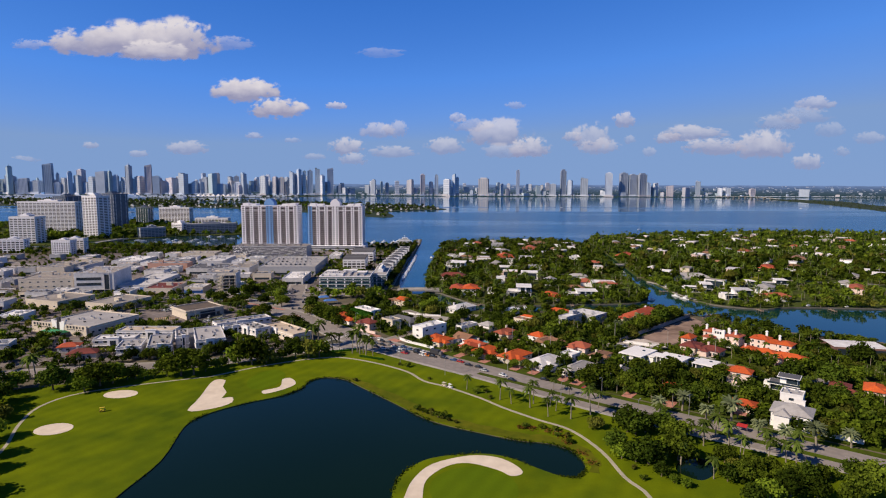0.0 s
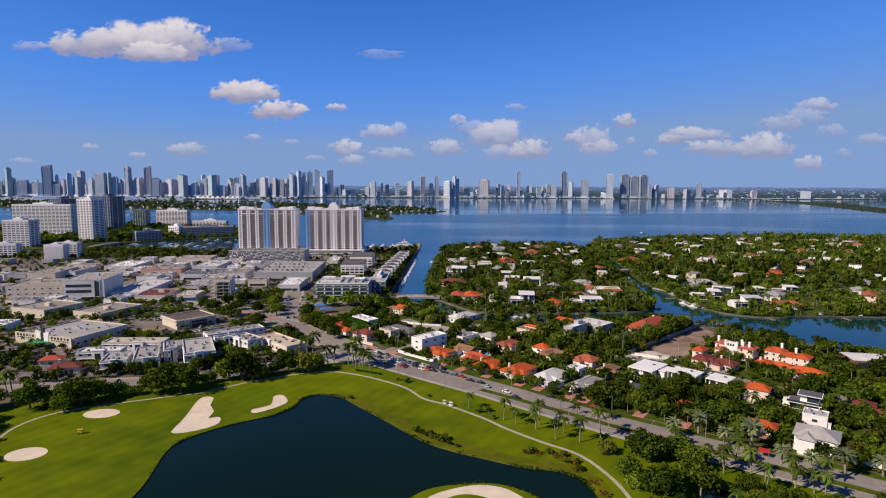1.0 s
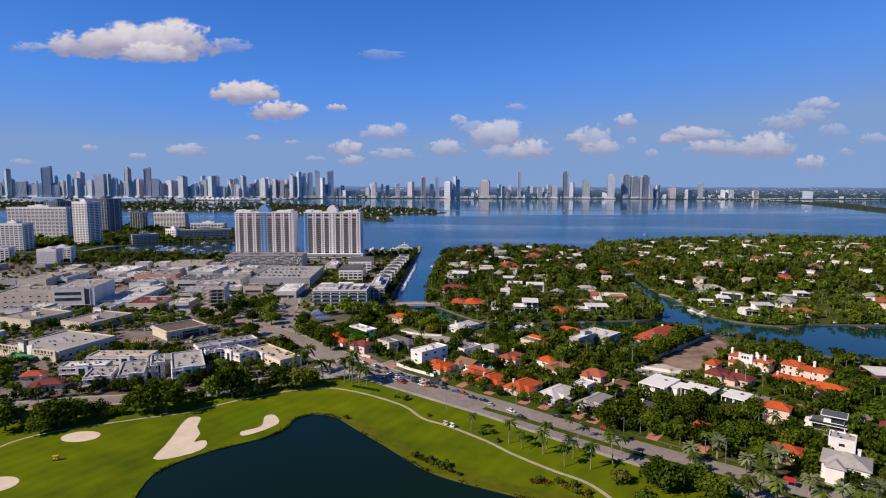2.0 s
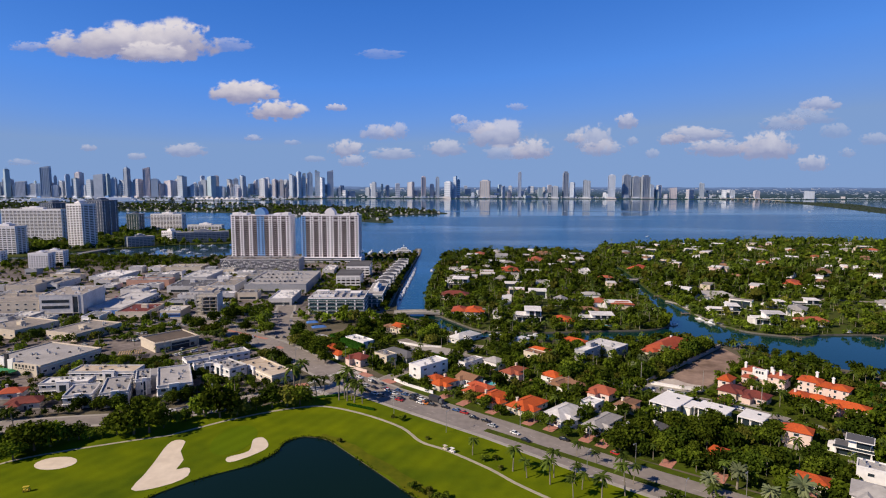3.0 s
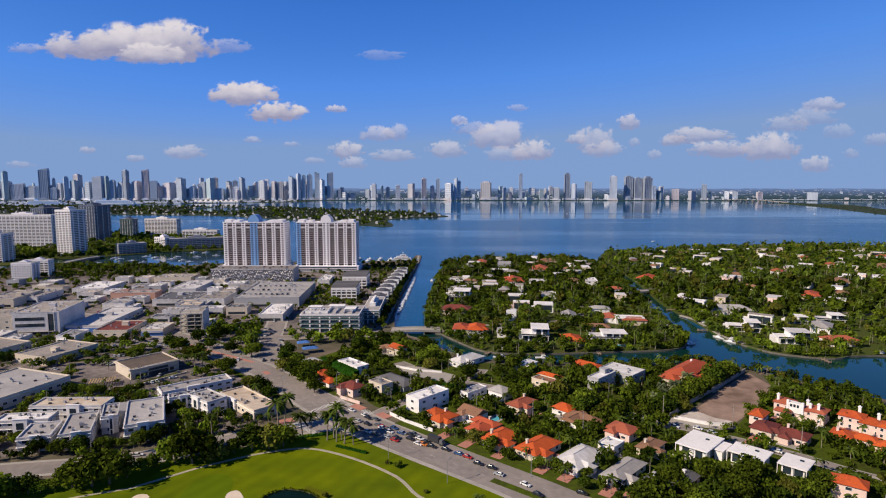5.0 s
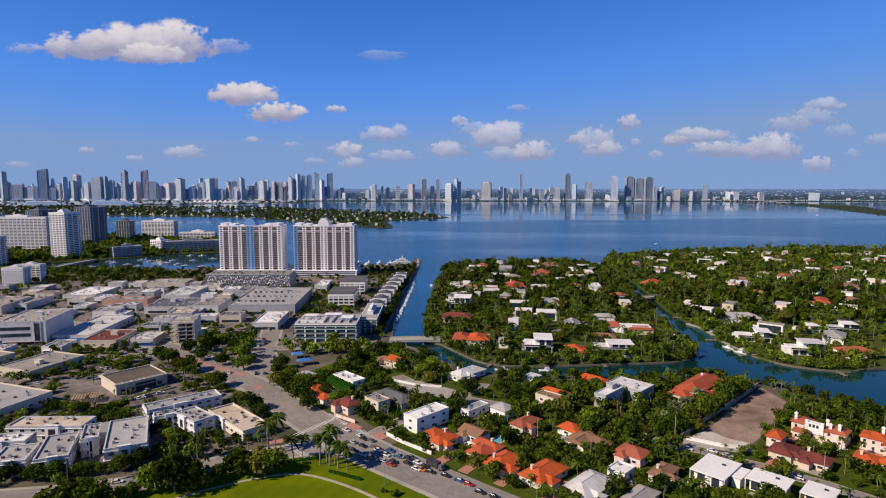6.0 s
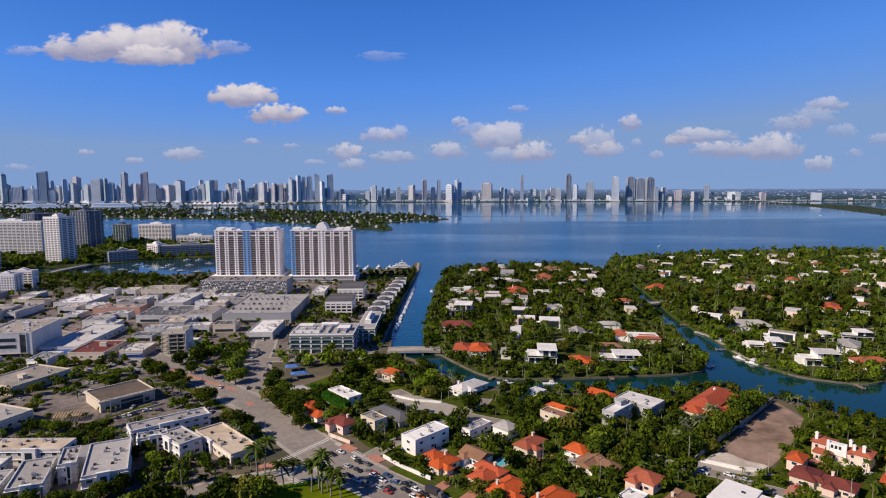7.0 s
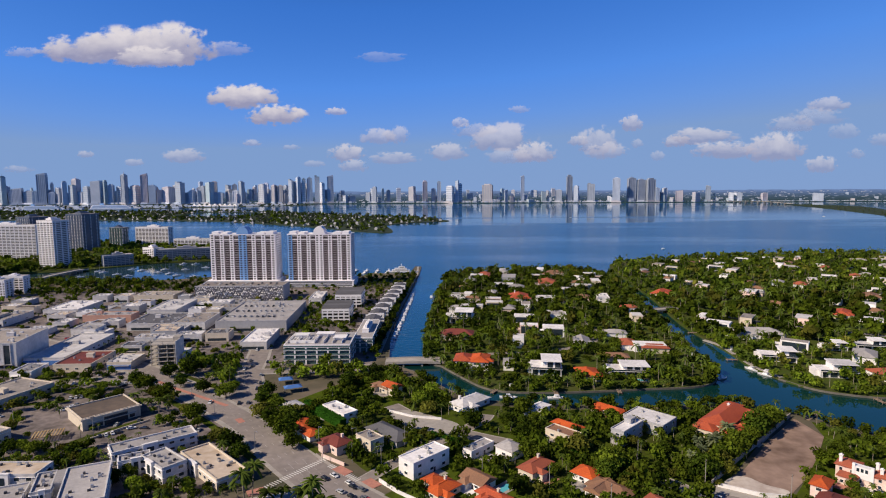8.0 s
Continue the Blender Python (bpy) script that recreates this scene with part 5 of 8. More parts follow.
# ---- terrace of narrow houses beside the canal ----
for i in range(8):
    ob = thing("townhouse", -79 + i * 0.9, 652 + i * 26, 0, 2, "white canal-side townhouse with a dark sloping roof", "townhouse", "canal terrace")
    taken(-79 + i * 0.9, 652 + i * 26, 16, 22, 2)
    part("wall", Solid().box(-7, 7, -10, 10, -0.3, 9.5), WHITE, ob)
    for v in (-10.2, 9.8):
        part("party_wall", Solid().box(-7.2, 7.2, v, v + 0.5, -0.3, 11.2), WHITE, ob)
    part("roof", Solid().add([(-7.4, -9.6, 9.5), (7.4, -9.6, 9.5), (7.4, 9.7, 9.5), (-7.4, 9.7, 9.5), (-2, -9.6, 11.6), (2, -9.6, 11.6), (2, 9.7, 11.6), (-2, 9.7, 11.6)], BOX), SLATE, ob)
    for j in range(3):
        part("balcony", Solid().box(-6, 6, -11.4, -10.3, 0.4 + j * 3.1, 0.6 + j * 3.1).box(-6, 6, -11.4, -11.3, 0.6 + j * 3.1, 1.5 + j * 3.1), WHITE, ob)
        part("window", Solid().box(-5.5, 5.5, -10.3, -10.18, 0.8 + j * 3.1, 2.9 + j * 3.1), GLASS, ob)
        part("window", Solid().box(7.0, 7.1, -7, 7, 0.9 + j * 3.1, 2.6 + j * 3.1), GLASS, ob)
# ---- unfinished concrete frame ----
ob = thing("concrete_frame_building", -216, 549, 0, 8, "unfinished open concrete frame building", "building")
for j in range(6):
    part("floor_slab", Solid().box(-9, 9, -9, 9, 3.1 * j - 0.15, 3.1 * j + 0.15), CONCRETE, ob)
for u in (-8, -3, 3, 8):
    for v in (-8.3, 0, 8.3):
        part("column", Solid().box(u - 0.3, u + 0.3, v - 0.3, v + 0.3, -0.3, 15.4), CONCRETE, ob)
part("side_wall", Solid().box(9, 9.35, -9, 9, -0.3, 17.5), SHELL, ob)
part("roof_frame", Solid().box(-8.3, -7.9, -8.5, -8.1, 15.6, 19).box(-0.2, 0.2, -8.5, -8.1, 15.6, 18).box(-8.3, 8.5, -8.5, -8.1, 17.6, 18), CONCRETE, ob)
part("lift_core", Solid().box(4, 9, 2, 9, 15.65, 18.5).box(5, 8.7, 0.5, 8.9, 0.2, 15.3), CONCRETE, ob)

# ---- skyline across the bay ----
# glass and concrete paled towards blue: distance haze is painted into these base colours
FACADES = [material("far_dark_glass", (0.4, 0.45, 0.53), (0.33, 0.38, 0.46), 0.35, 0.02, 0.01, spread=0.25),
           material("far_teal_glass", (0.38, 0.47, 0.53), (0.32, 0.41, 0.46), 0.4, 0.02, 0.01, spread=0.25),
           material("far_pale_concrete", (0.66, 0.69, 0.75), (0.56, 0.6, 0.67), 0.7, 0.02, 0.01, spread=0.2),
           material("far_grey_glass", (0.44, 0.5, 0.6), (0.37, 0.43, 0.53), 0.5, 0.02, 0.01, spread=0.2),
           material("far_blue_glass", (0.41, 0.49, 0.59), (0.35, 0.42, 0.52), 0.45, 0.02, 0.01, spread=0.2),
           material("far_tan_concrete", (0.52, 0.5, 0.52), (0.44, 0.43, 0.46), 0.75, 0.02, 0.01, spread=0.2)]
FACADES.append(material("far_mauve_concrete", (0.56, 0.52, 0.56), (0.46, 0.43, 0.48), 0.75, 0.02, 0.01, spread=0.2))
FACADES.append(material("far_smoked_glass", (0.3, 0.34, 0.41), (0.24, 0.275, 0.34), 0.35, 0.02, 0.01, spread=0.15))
# window bands lightened and blued for the same painted haze
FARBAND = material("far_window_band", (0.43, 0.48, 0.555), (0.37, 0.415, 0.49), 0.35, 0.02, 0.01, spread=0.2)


GLAZED = {509: 0, 883: 7, 1381: 7, 1453: 7, 1522: 7, 1054: 0, 1247: 3, 938: 0, 1986: 4, -3414: 4, -2727: 0, -2568: 6}
GLASSY = (0, 1, 4)


def tower_shell(a, b, h, low, style, rng):
    """Wall piers and floor bands standing proud of the dark window core of a far high-rise."""
    s = Solid()
    t = 1.1
    if style in ("piers", "grid"):
        for half, off, along in ((a, b, True), (b, a, False)):
            n = max(2, round(2 * half / rng.uniform(9, 15)))
            w = half / n * rng.uniform(0.38, 0.62)
            for i in range(n + 1):
                u = -half + 2 * half * i / n
                for sign in ((-1,) if along else (-1, 1)):
                    v0, v1 = sorted((sign * off, sign * (off + t)))
                    s.box(*((u - w, u + w, v0, v1) if along else (v0, v1, u - w, u + w)), low, h)
    if style in ("bands", "grid"):
        n = max(2, round(h / rng.uniform(13, 19)))
        for i in range(n + 1):
            z = h * i / n
            s.box(-a - 0.8, a + 0.8, -b - 0.8, b + 0.8, z - 3.2, z + 1.8)
    return s


def skyscraper(x, w, h, y=None, z=0.0):
    rng = random.Random(int(x * 7 + h))
    y = 4835 + rng.uniform(0, 60) if y is None else y
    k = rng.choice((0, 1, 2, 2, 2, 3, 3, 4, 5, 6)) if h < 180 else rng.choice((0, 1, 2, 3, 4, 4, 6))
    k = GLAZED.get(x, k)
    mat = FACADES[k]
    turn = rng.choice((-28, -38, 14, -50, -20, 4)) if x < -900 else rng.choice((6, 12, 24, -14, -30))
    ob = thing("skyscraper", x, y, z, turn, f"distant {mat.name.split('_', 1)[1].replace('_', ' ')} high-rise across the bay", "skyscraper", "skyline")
    c, sn = math.cos(radians(turn)), abs(math.sin(radians(turn)))
    a = w * 0.96 / (c + 0.7 * sn) / 2
    b = a * 0.7
    style = "piers" if x in GLAZED else rng.choice(("piers", "grid", "bands", "piers")) if k not in GLASSY else rng.choice(("piers", "bands", "plain", "plain"))
    low = -4 - z * 0.2
    core = Solid().box(-a, a, -b, b, low, h * 0.94)
    crown = Solid()
    kind = rng.randrange(5)
    if kind == 0:
        crown.box(-a * 0.7, a * 0.7, -b * 0.7, b * 0.7, h * 0.94, h)
    elif kind == 1 and h > 60:
        crown.add([(-a, -b, h * 0.94), (a, -b, h * 0.94), (a, b, h * 0.94), (-a, b, h * 0.94), (-a, -b, h * 0.955), (a, -b, h), (a, b, h), (-a, b, h * 0.955)], BOX)
    elif kind == 2:
        crown.box(-a * 0.85, a * 0.85, -b, b, h * 0.94, h * 0.975).box(-a * 0.4, a * 0.4, -b * 0.5, b * 0.5, h * 0.975, h)
    elif kind == 3:
        crown.box(-a, -a * 0.1, -b, b, h * 0.94, h).box(-a * 0.1, a * 0.8, -b, b, h * 0.94, h * 0.96)
    else:
        crown.box(-a - 1, a + 1, -b - 1, b + 1, h * 0.94, h * 0.955).box(-a * 0.6, a * 0.5, -b * 0.8, b * 0.8, h * 0.955, h * 0.99).box(-1.2, 1.2, -1.2, 1.2, h * 0.99, h * 1.05)
    shell = tower_shell(a, b, h * 0.94, low, style, rng)
    dark = style != "plain" and x not in GLAZED
    if z > 0:
        shell.add(crown.v, crown.f)
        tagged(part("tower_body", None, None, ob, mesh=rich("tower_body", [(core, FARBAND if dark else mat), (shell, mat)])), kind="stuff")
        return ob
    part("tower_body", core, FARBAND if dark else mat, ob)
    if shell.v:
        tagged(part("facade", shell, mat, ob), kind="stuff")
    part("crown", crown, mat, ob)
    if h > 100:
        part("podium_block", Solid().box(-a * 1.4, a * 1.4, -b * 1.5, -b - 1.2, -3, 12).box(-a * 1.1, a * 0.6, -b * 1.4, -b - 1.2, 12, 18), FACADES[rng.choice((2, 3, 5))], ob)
    return ob


for x, w, h in [(-3760, 81, 166), (-3739, 61, 241), (-3624, 81, 139), (-3532, 105, 115), (-3414, 76, 262), (-3352, 32, 185), (-3295, 56, 143), (-3229, 59, 196), (-3158, 67, 217), (-3168, 64, 165), (-3100, 65, 107), (-3040, 64, 154), (-2964, 81, 198), (-2972, 56, 139), (-2890, 45, 201), (-2849, 40, 169), (-2774, 97, 149), (-2727, 48, 253)]:
    skyscraper(x, w, h)
for x, w, h in [(-2695, 64, 131), (-2649, 88, 158), (-2568, 56, 253), (-2500, 64, 162), (-2478, 80, 123), (-2392, 103, 146), (-2274, 80, 185), (-2189, 48, 115), (-2026, 80, 182), (-1966, 32, 99), (-1885, 48, 123), (-1840, 40, 165), (-1822, 48, 112), (-1771, 48, 189), (-1597, 63, 165), (-1502, 47, 158), (-1450, 39, 154)]:
    skyscraper(x, w, h)
for x, w, h in [(-1361, 39, 200), (-1331, 39, 185), (-1302, 47, 221), (-1260, 36, 208), (-1216, 44, 216), (-1154, 45, 230), (-1109, 39, 174), (-1049, 55, 232), (-925, 47, 67), (-713, 20, 123), (-683, 39, 138), (-620, 23, 123), (-577, 31, 112), (-494, 39, 127), (-384, 55, 138)]:
    skyscraper(x, w, h)
for x, w, h in [(-278, 37, 184), (-212, 31, 122), (-165, 29, 180), (-73, 70, 141), (-19, 31, 184), (7, 29, 162), (229, 87, 154), (373, 26, 107), (433, 31, 107), (509, 24, 223), (678, 39, 91), (797, 58, 107), (883, 43, 223), (938, 44, 138)]:
    skyscraper(x, w, h)
for x, w, h in [(1054, 65, 156), (1247, 65, 201), (1381, 62, 201), (1453, 62, 188), (1522, 69, 193), (1572, 26, 119), (1637, 41, 116), (1751, 57, 94), (1877, 60, 77), (1986, 37, 135), (2172, 41, 77), (2237, 41, 77), (2434, 41, 69), (2851, 89, 69)]:
    skyscraper(x, w, h)
rng = random.Random(5)
for i in range(210):
    x = rng.uniform(-4000, 2300) if i < 110 else rng.uniform(1500, 3900) if i < 140 else rng.uniform(-3950, -1250)
    far = rng.random()
    h = rng.uniform(16, 60) if x > -700 else rng.uniform(25, 95) if i < 140 else rng.uniform(55, 135)
    skyscraper(x, rng.uniform(22, 60) if x < 1700 else rng.uniform(12, 36), h if x < 1700 else rng.uniform(8, 17), 4850 + 90 * far, 5 + 60 * far * far)

# low pale town beyond the far shore in the hazed facade colours, too small to tell apart
rng = random.Random(6)
pale, grey = Solid(), Solid()
for i in range(2300):
    x, far = rng.uniform(-4300, 4400), rng.random() ** 1.5
    y, z, w, h = 4845 + 118 * far, 3 + 84 * max(0, far - 0.3) / 0.7, rng.choice((3, 4, 5, 7, 9, 13)) * rng.uniform(0.8, 1.3), rng.uniform(2.5, 6) * (1.4 - 0.8 * far)
    if x < 1400 and far < 0.5:
        h *= 2.2
    (pale if rng.random() < 0.45 else grey).box(x - w, x + w, y, y + 8, z - 8, z + h)
# sheds, terminals and quays of the harbour island
for x, y in spots(PORT, 120, rng, 20):
    w, d, h = rng.uniform(15, 45), rng.uniform(8, 18), rng.uniform(5, 11)
    if x > -0.8 * y - 60:
        (pale if rng.random() < 0.25 else grey).box(x - w, x + w, y - d, y + d, -0.3, h).box(x - w * 0.7, x + w * 0.2, y - d * 0.6, y + d * 0.6, h, h + rng.uniform(1, 4))
tagged(new("far_town", mesh_from("far_town", pale.v, pale.f, FACADES[2])), "pale haze-toned low buildings scattered along the far shore", "town", kind="stuff")
tagged(new("far_town", mesh_from("far_town", grey.v, grey.f, FACADES[3])), "grey haze-toned low buildings scattered along the far shore", "town", kind="stuff")
# white tent roofs of a distant hall on the harbour island
ob = thing("tent_hall", -1700, 4170, 0, 0, "distant white hall with a row of peaked tent roofs", "hall")
for i in range(9):
    u = -150 + 36 * i
    part("tent_roof", Solid().add([(u - 17, -14, 8), (u + 17, -14, 8), (u + 17, 14, 8), (u - 17, 14, 8), (u, 0, 24)], [(0, 1, 4), (1, 2, 4), (2, 3, 4), (3, 0, 4), (0, 3, 2, 1)]), WHITE, ob)
part("wall", Solid().box(-170, 160, -13, 13, -0.3, 8), FACADES[3], ob)

# ---- trees ----
def sphere_points(n, rng):
    z = rng.uniform(-1, 1, n)
    a = rng.uniform(0, 2 * np.pi, n)
    r = np.sqrt(1 - z * z)
    return np.stack([r * np.cos(a), r * np.sin(a), z], 1)


def leaf_quads(centres, normals, size, rng):
    """Small bent leaf clumps, two triangles each, set at the centres and turned roughly outward."""
    n = len(centres)
    nrm = normals + rng.normal(0, 0.55, (n, 3))
    nrm /= np.linalg.norm(nrm, axis=1, keepdims=True)
    ref = rng.normal(0, 1, (n, 3))
    u = np.cross(nrm, ref)
    u /= np.linalg.norm(u, axis=1, keepdims=True)
    v = np.cross(nrm, u)
    s = (size * rng.uniform(0.6, 1.4, n))[:, None]
    pts = np.stack([centres - u * s, centres - v * s * 0.8 + nrm * s * 0.3, centres + u * s, centres + v * s * 0.8 - nrm * s * 0.2], 1)
    return pts.reshape(-1, 3), np.arange(4 * n).reshape(-1, 4)


def crown_arrays(seed, rx, rz, lobes, leaves, size):
    """Lumpy crown about the origin: overlapping leafy lobes with gaps; base of the crown at z=0."""
    rng = np.random.default_rng(seed)
    vs, fs, k = [], [], 0
    for i in range(lobes):
        a = 2 * np.pi * i / lobes + rng.uniform(-0.5, 0.5)
        far = rng.uniform(0.35, 0.62) * rx if i else 0
        c = np.array([far * np.cos(a), far * np.sin(a), rz * (rng.uniform(0.24, 0.6) if i else 0.62)])
        r = np.array([rx, rx, rz * 0.75]) * rng.uniform(0.42, 0.58)
        d = sphere_points(leaves, rng)
        d[:, 2] = np.where(d[:, 2] < -0.45, -d[:, 2], d[:, 2])
        q, f = leaf_quads(c + d * r * rng.uniform(0.72, 1.08, (leaves, 1)), d, size, rng)
        vs.append(q)
        fs.append(f + k)
        k += len(q)
        core = c + sphere_points(14, rng) * r * 0.62
        ring = [(0, 1, 2, 3), (4, 5, 6, 7), (8, 9, 10, 11), (2, 5, 9, 12), (1, 6, 10, 13), (3, 7, 11, 0)]
        vs.append(core)
        fs.append(np.array(ring) + k)
        k += 14
    return np.concatenate(vs), np.concatenate(fs)


def palm_arrays(seed, fronds, length, droop):
    rng = np.random.default_rng(seed)
    vs, fs, k = [], [], 0
    for i in range(fronds):
        a, lift, l = rng.uniform(0, 2 * np.pi), rng.uniform(-0.35, 1.15), length * rng.uniform(0.8, 1.1)
        out, side = np.array([np.cos(a), np.sin(a), 0]), np.array([-np.sin(a), np.cos(a), 0])
        pts = []
        for j in range(5):
            t = j / 4
            mid = out * l * (t * np.cos(lift * (1 - 0.4 * t))) + np.array([0, 0, l * (t * np.sin(lift) - droop * t * t)])
            w = l * 0.15 * (0.3 + 1.8 * t * (1.12 - t))
            pts += [mid - side * w - np.array([0, 0, w * 0.5]), mid, mid + side * w - np.array([0, 0, w * 0.5])]
        for j in range(4):
            b = k + 3 * j
            fs += [(b, b + 1, b + 4, b + 3), (b + 1, b + 2, b + 5, b + 4)]
        vs += pts
        k += 15
    return np.array(vs), np.array(fs)


def trunk_solid(seed, h, r, lean=0.4, limbs=0, spread=1.5):
    rng = random.Random(seed)
    dx, dy = rng.uniform(-lean, lean), rng.uniform(-lean, lean)
    s = Solid().tube([(0, 0, -0.3), (dx * 0.2, dy * 0.2, h * 0.3), (dx * 0.55, dy * 0.55, h * 0.65), (dx, dy, h)], [r * 1.25, r, r * 0.85, r * 0.65])
    for i in range(limbs):
        a = 2 * math.pi * i / limbs + rng.uniform(-0.4, 0.4)
        s.tube([(dx * 0.6, dy * 0.6, h * 0.6), (math.cos(a) * spread * 0.5, math.sin(a) * spread * 0.5, h), (math.cos(a) * spread, math.sin(a) * spread, h * 1.35)], [r * 0.6, r * 0.4, r * 0.2], 5)
    return s, (dx, dy)


def make_tree(name, seed, h, rx, rz, mat, lobes=7, leaves=75, size=0.42):
    ob = thing(name, 0, 0, 0, 0, "leafy green broadleaf tree with a rounded uneven crown", "tree", "trees")
    s, _ = trunk_solid(seed, h * 0.45, 0.28, 0.5, 4, rx * 0.5)
    part("trunk", s, BARK, ob)
    v, f = crown_arrays(seed, rx, rz, lobes, leaves, size)
    part("crown", None, None, ob, mesh=mesh_from("crown", v + np.array([0, 0, h - rz]), f, mat))
    return ob


def make_palm(name, seed, h, fronds, length, droop, mat, label, thick=0.2):
    ob = thing(name, 0, 0, 0, 0, label, "palm tree", "palms")
    s, (dx, dy) = trunk_solid(seed, h, thick, 0.7)
    part("trunk", s, PALMBARK, ob)
    v, f = palm_arrays(seed, fronds, length, droop)
    part("fronds", None, None, ob, mesh=mesh_from("fronds", v + np.array([dx, dy, h]), f, mat))
    return ob


TREES = [make_tree("tree", 11, 8.0, 5.4, 7.0, LEAF, 10, 88, 0.46), make_tree("tree", 12, 6.6, 4.4, 5.8, LEAFBRIGHT, 8, 88, 0.44), make_tree("tree", 13, 9.2, 5.0, 8.0, LEAFDARK, 10, 88, 0.46), make_tree("tree", 15, 8.4, 5.6, 7.2, LEAF, 9, 90, 0.5), make_tree("tree", 14, 6.2, 4.8, 5.4, LEAFWARM, 8, 88, 0.44)]
PALMS = [make_palm("palm_tree", 21, 8.0, 30, 3.0, 0.6, FROND, "slender palm with drooping green fronds"), make_palm("palm_tree", 22, 6.2, 28, 2.8, 0.65, FROND, "slender palm with drooping green fronds"),
         make_palm("palm_tree", 23, 9.4, 28, 2.9, 0.6, FROND, "tall slender palm with drooping green fronds")]
DATES = [make_palm("date_palm", 24, 6.6, 64, 3.3, 0.38, DATEFROND, "stout palm with a full silvery crown", 0.35), make_palm("date_palm", 25, 5.8, 60, 3.2, 0.4, DATEFROND, "stout palm with a full silvery crown", 0.35)]
HEDGES = [make_tree("shrub", 31, 2.4, 1.9, 2.2, LEAF, 4, 60, 0.28), make_tree("shrub", 32, 1.8, 1.5, 1.6, LEAFWARM, 4, 50, 0.25)]
for t in HEDGES:
    tagged(t, "low leafy shrub beside the grass", "shrub", "shrubs")
plant_rng = random.Random(77)
PLANTED = []


def plant(protos, x, y, size=1.0):
    p = plant_rng.choice(protos)
    k = size * plant_rng.uniform(0.72, 1.2)
    if x < -90 and not clear(x, y, 0.6, False):
        return
    PLANTED.append((x, y))
    copy_thing(p, pose(x, y, 0, 0, 0, plant_rng.uniform(0, 360)) @ Matrix.Scale(k, 4))


for x, y in [(93.1, 255.8), (104.1, 259.2), (109.4, 247.1), (118.9, 244.1), (124.3, 232.4), (132.5, 227.4), (142, 223.2), (155.8, 223.6)]:
    plant(DATES, x, y, 1.3)
for x, y in [(22.8, 270.7), (27.7, 265.8), (35.8, 261), (42.5, 251), (47, 257.6), (52, 248.8), (7.3, 284), (61.6, 253.5), (67, 262), (89.6, 248), (101.7, 264.7), (99, 224), (111, 217), (121, 219.6), (123.7, 211), (132.7, 220), (111.5, 240), (38, 266), (45, 262)]:
    plant(PALMS, x, y, 1.05)
for x, y in [(-73, 347.5), (-70, 351), (-60.6, 344.5), (-58, 347), (-56, 343), (-52, 341), (-54, 345), (-47.6, 340), (-87, 356), (-85, 359), (-211, 285), (-205, 289), (-219, 291), (-196, 297)]:
    plant(PALMS, x, y, 1.5)
for x, y in [(-188, 281), (-183, 284), (-177, 283), (-173, 287), (-180, 275), (-197, 277), (-151, 299), (-144, 300), (-138, 302), (-121, 321), (-113, 320), (-106, 323), (-92, 333), (-85, 335), (-79, 337), (-215, 277), (-210, 258), (-203, 238), (-206, 247), (-194, 238), (-182, 220), (-168, 194), (-157, 178), (-174, 206), (-148, 166), (-225, 270), (-235, 262)]:
    plant(TREES, x, y, 1.55)
for x, y in [(-173, 292), (-169, 293), (-165, 294), (-161, 295), (-157, 297), (-134, 307), (-131, 313), (-128, 316), (-99, 330), (-190, 290)]:
    plant(TREES, x, y, 0.8)
for x, y in [(-84, 436), (-92, 446), (-101, 455), (-77, 428), (-110, 466), (-69, 417), (-118, 478), (-88, 430), (-96, 441), (-104, 395), (-113, 405), (-122, 414), (-146, 441), (-155, 450), (-178, 470), (-188, 478), (-199, 487), (-212, 500)]:
    plant(TREES, x, y, 1.15)
for x, y in [(60.8, 239.6), (72.8, 236.0), (75.4, 233.4), (80.1, 235.7), (63.8, 212.3), (68.3, 209.8), (72.5, 208.1), (63.2, 217.8), (78.2, 212.7), (83.8, 218.5), (84.5, 211.6), (88.6, 227.5), (92.5, 232.5), (87.7, 237.3), (91.9, 239)]:
    plant(TREES, x, y, 1.1)
for x, y in [(95.7, 196.4), (101.7, 197.3), (107.3, 196.7), (113.5, 196.9), (101, 210.4), (102, 206), (106.4, 201), (113.5, 201.9), (118.6, 197.8), (143.2, 198.5), (139.9, 199.1), (122.9, 197.2), (128.1, 198), (132.8, 199.6)]:
    plant(TREES, x, y, 0.75)
for x, y in [(84.3, 208.5), (91.7, 198.0), (100.2, 226.8), (109.6, 225.6), (84.4, 209.1), (100.8, 228.8), (107.1, 211.8), (118.7, 213.8), (125.7, 208), (108.6, 223.5), (98.7, 235.1), (107.4, 232.9)]:
    plant(PALMS, x, y, 1.0)
for x, y in [(-15.5, 257), (-13, 254.5), (-11, 253), (-8.5, 251), (-6, 249), (-4, 247.3), (-1, 245.2), (2, 243), (-9, 254.5), (-3, 249.5), (-50, 294.6), (-12, 298.5), (-25, 319), (31, 239), (38, 238), (43, 231), (47, 225), (66, 204.5), (67, 196.5), (12, 279), (18, 272), (-29.9, 321.8), (-24.9, 318.9), (16.6, 280.3), (43, 236), (47, 231)]:
    plant(HEDGES, x, y)


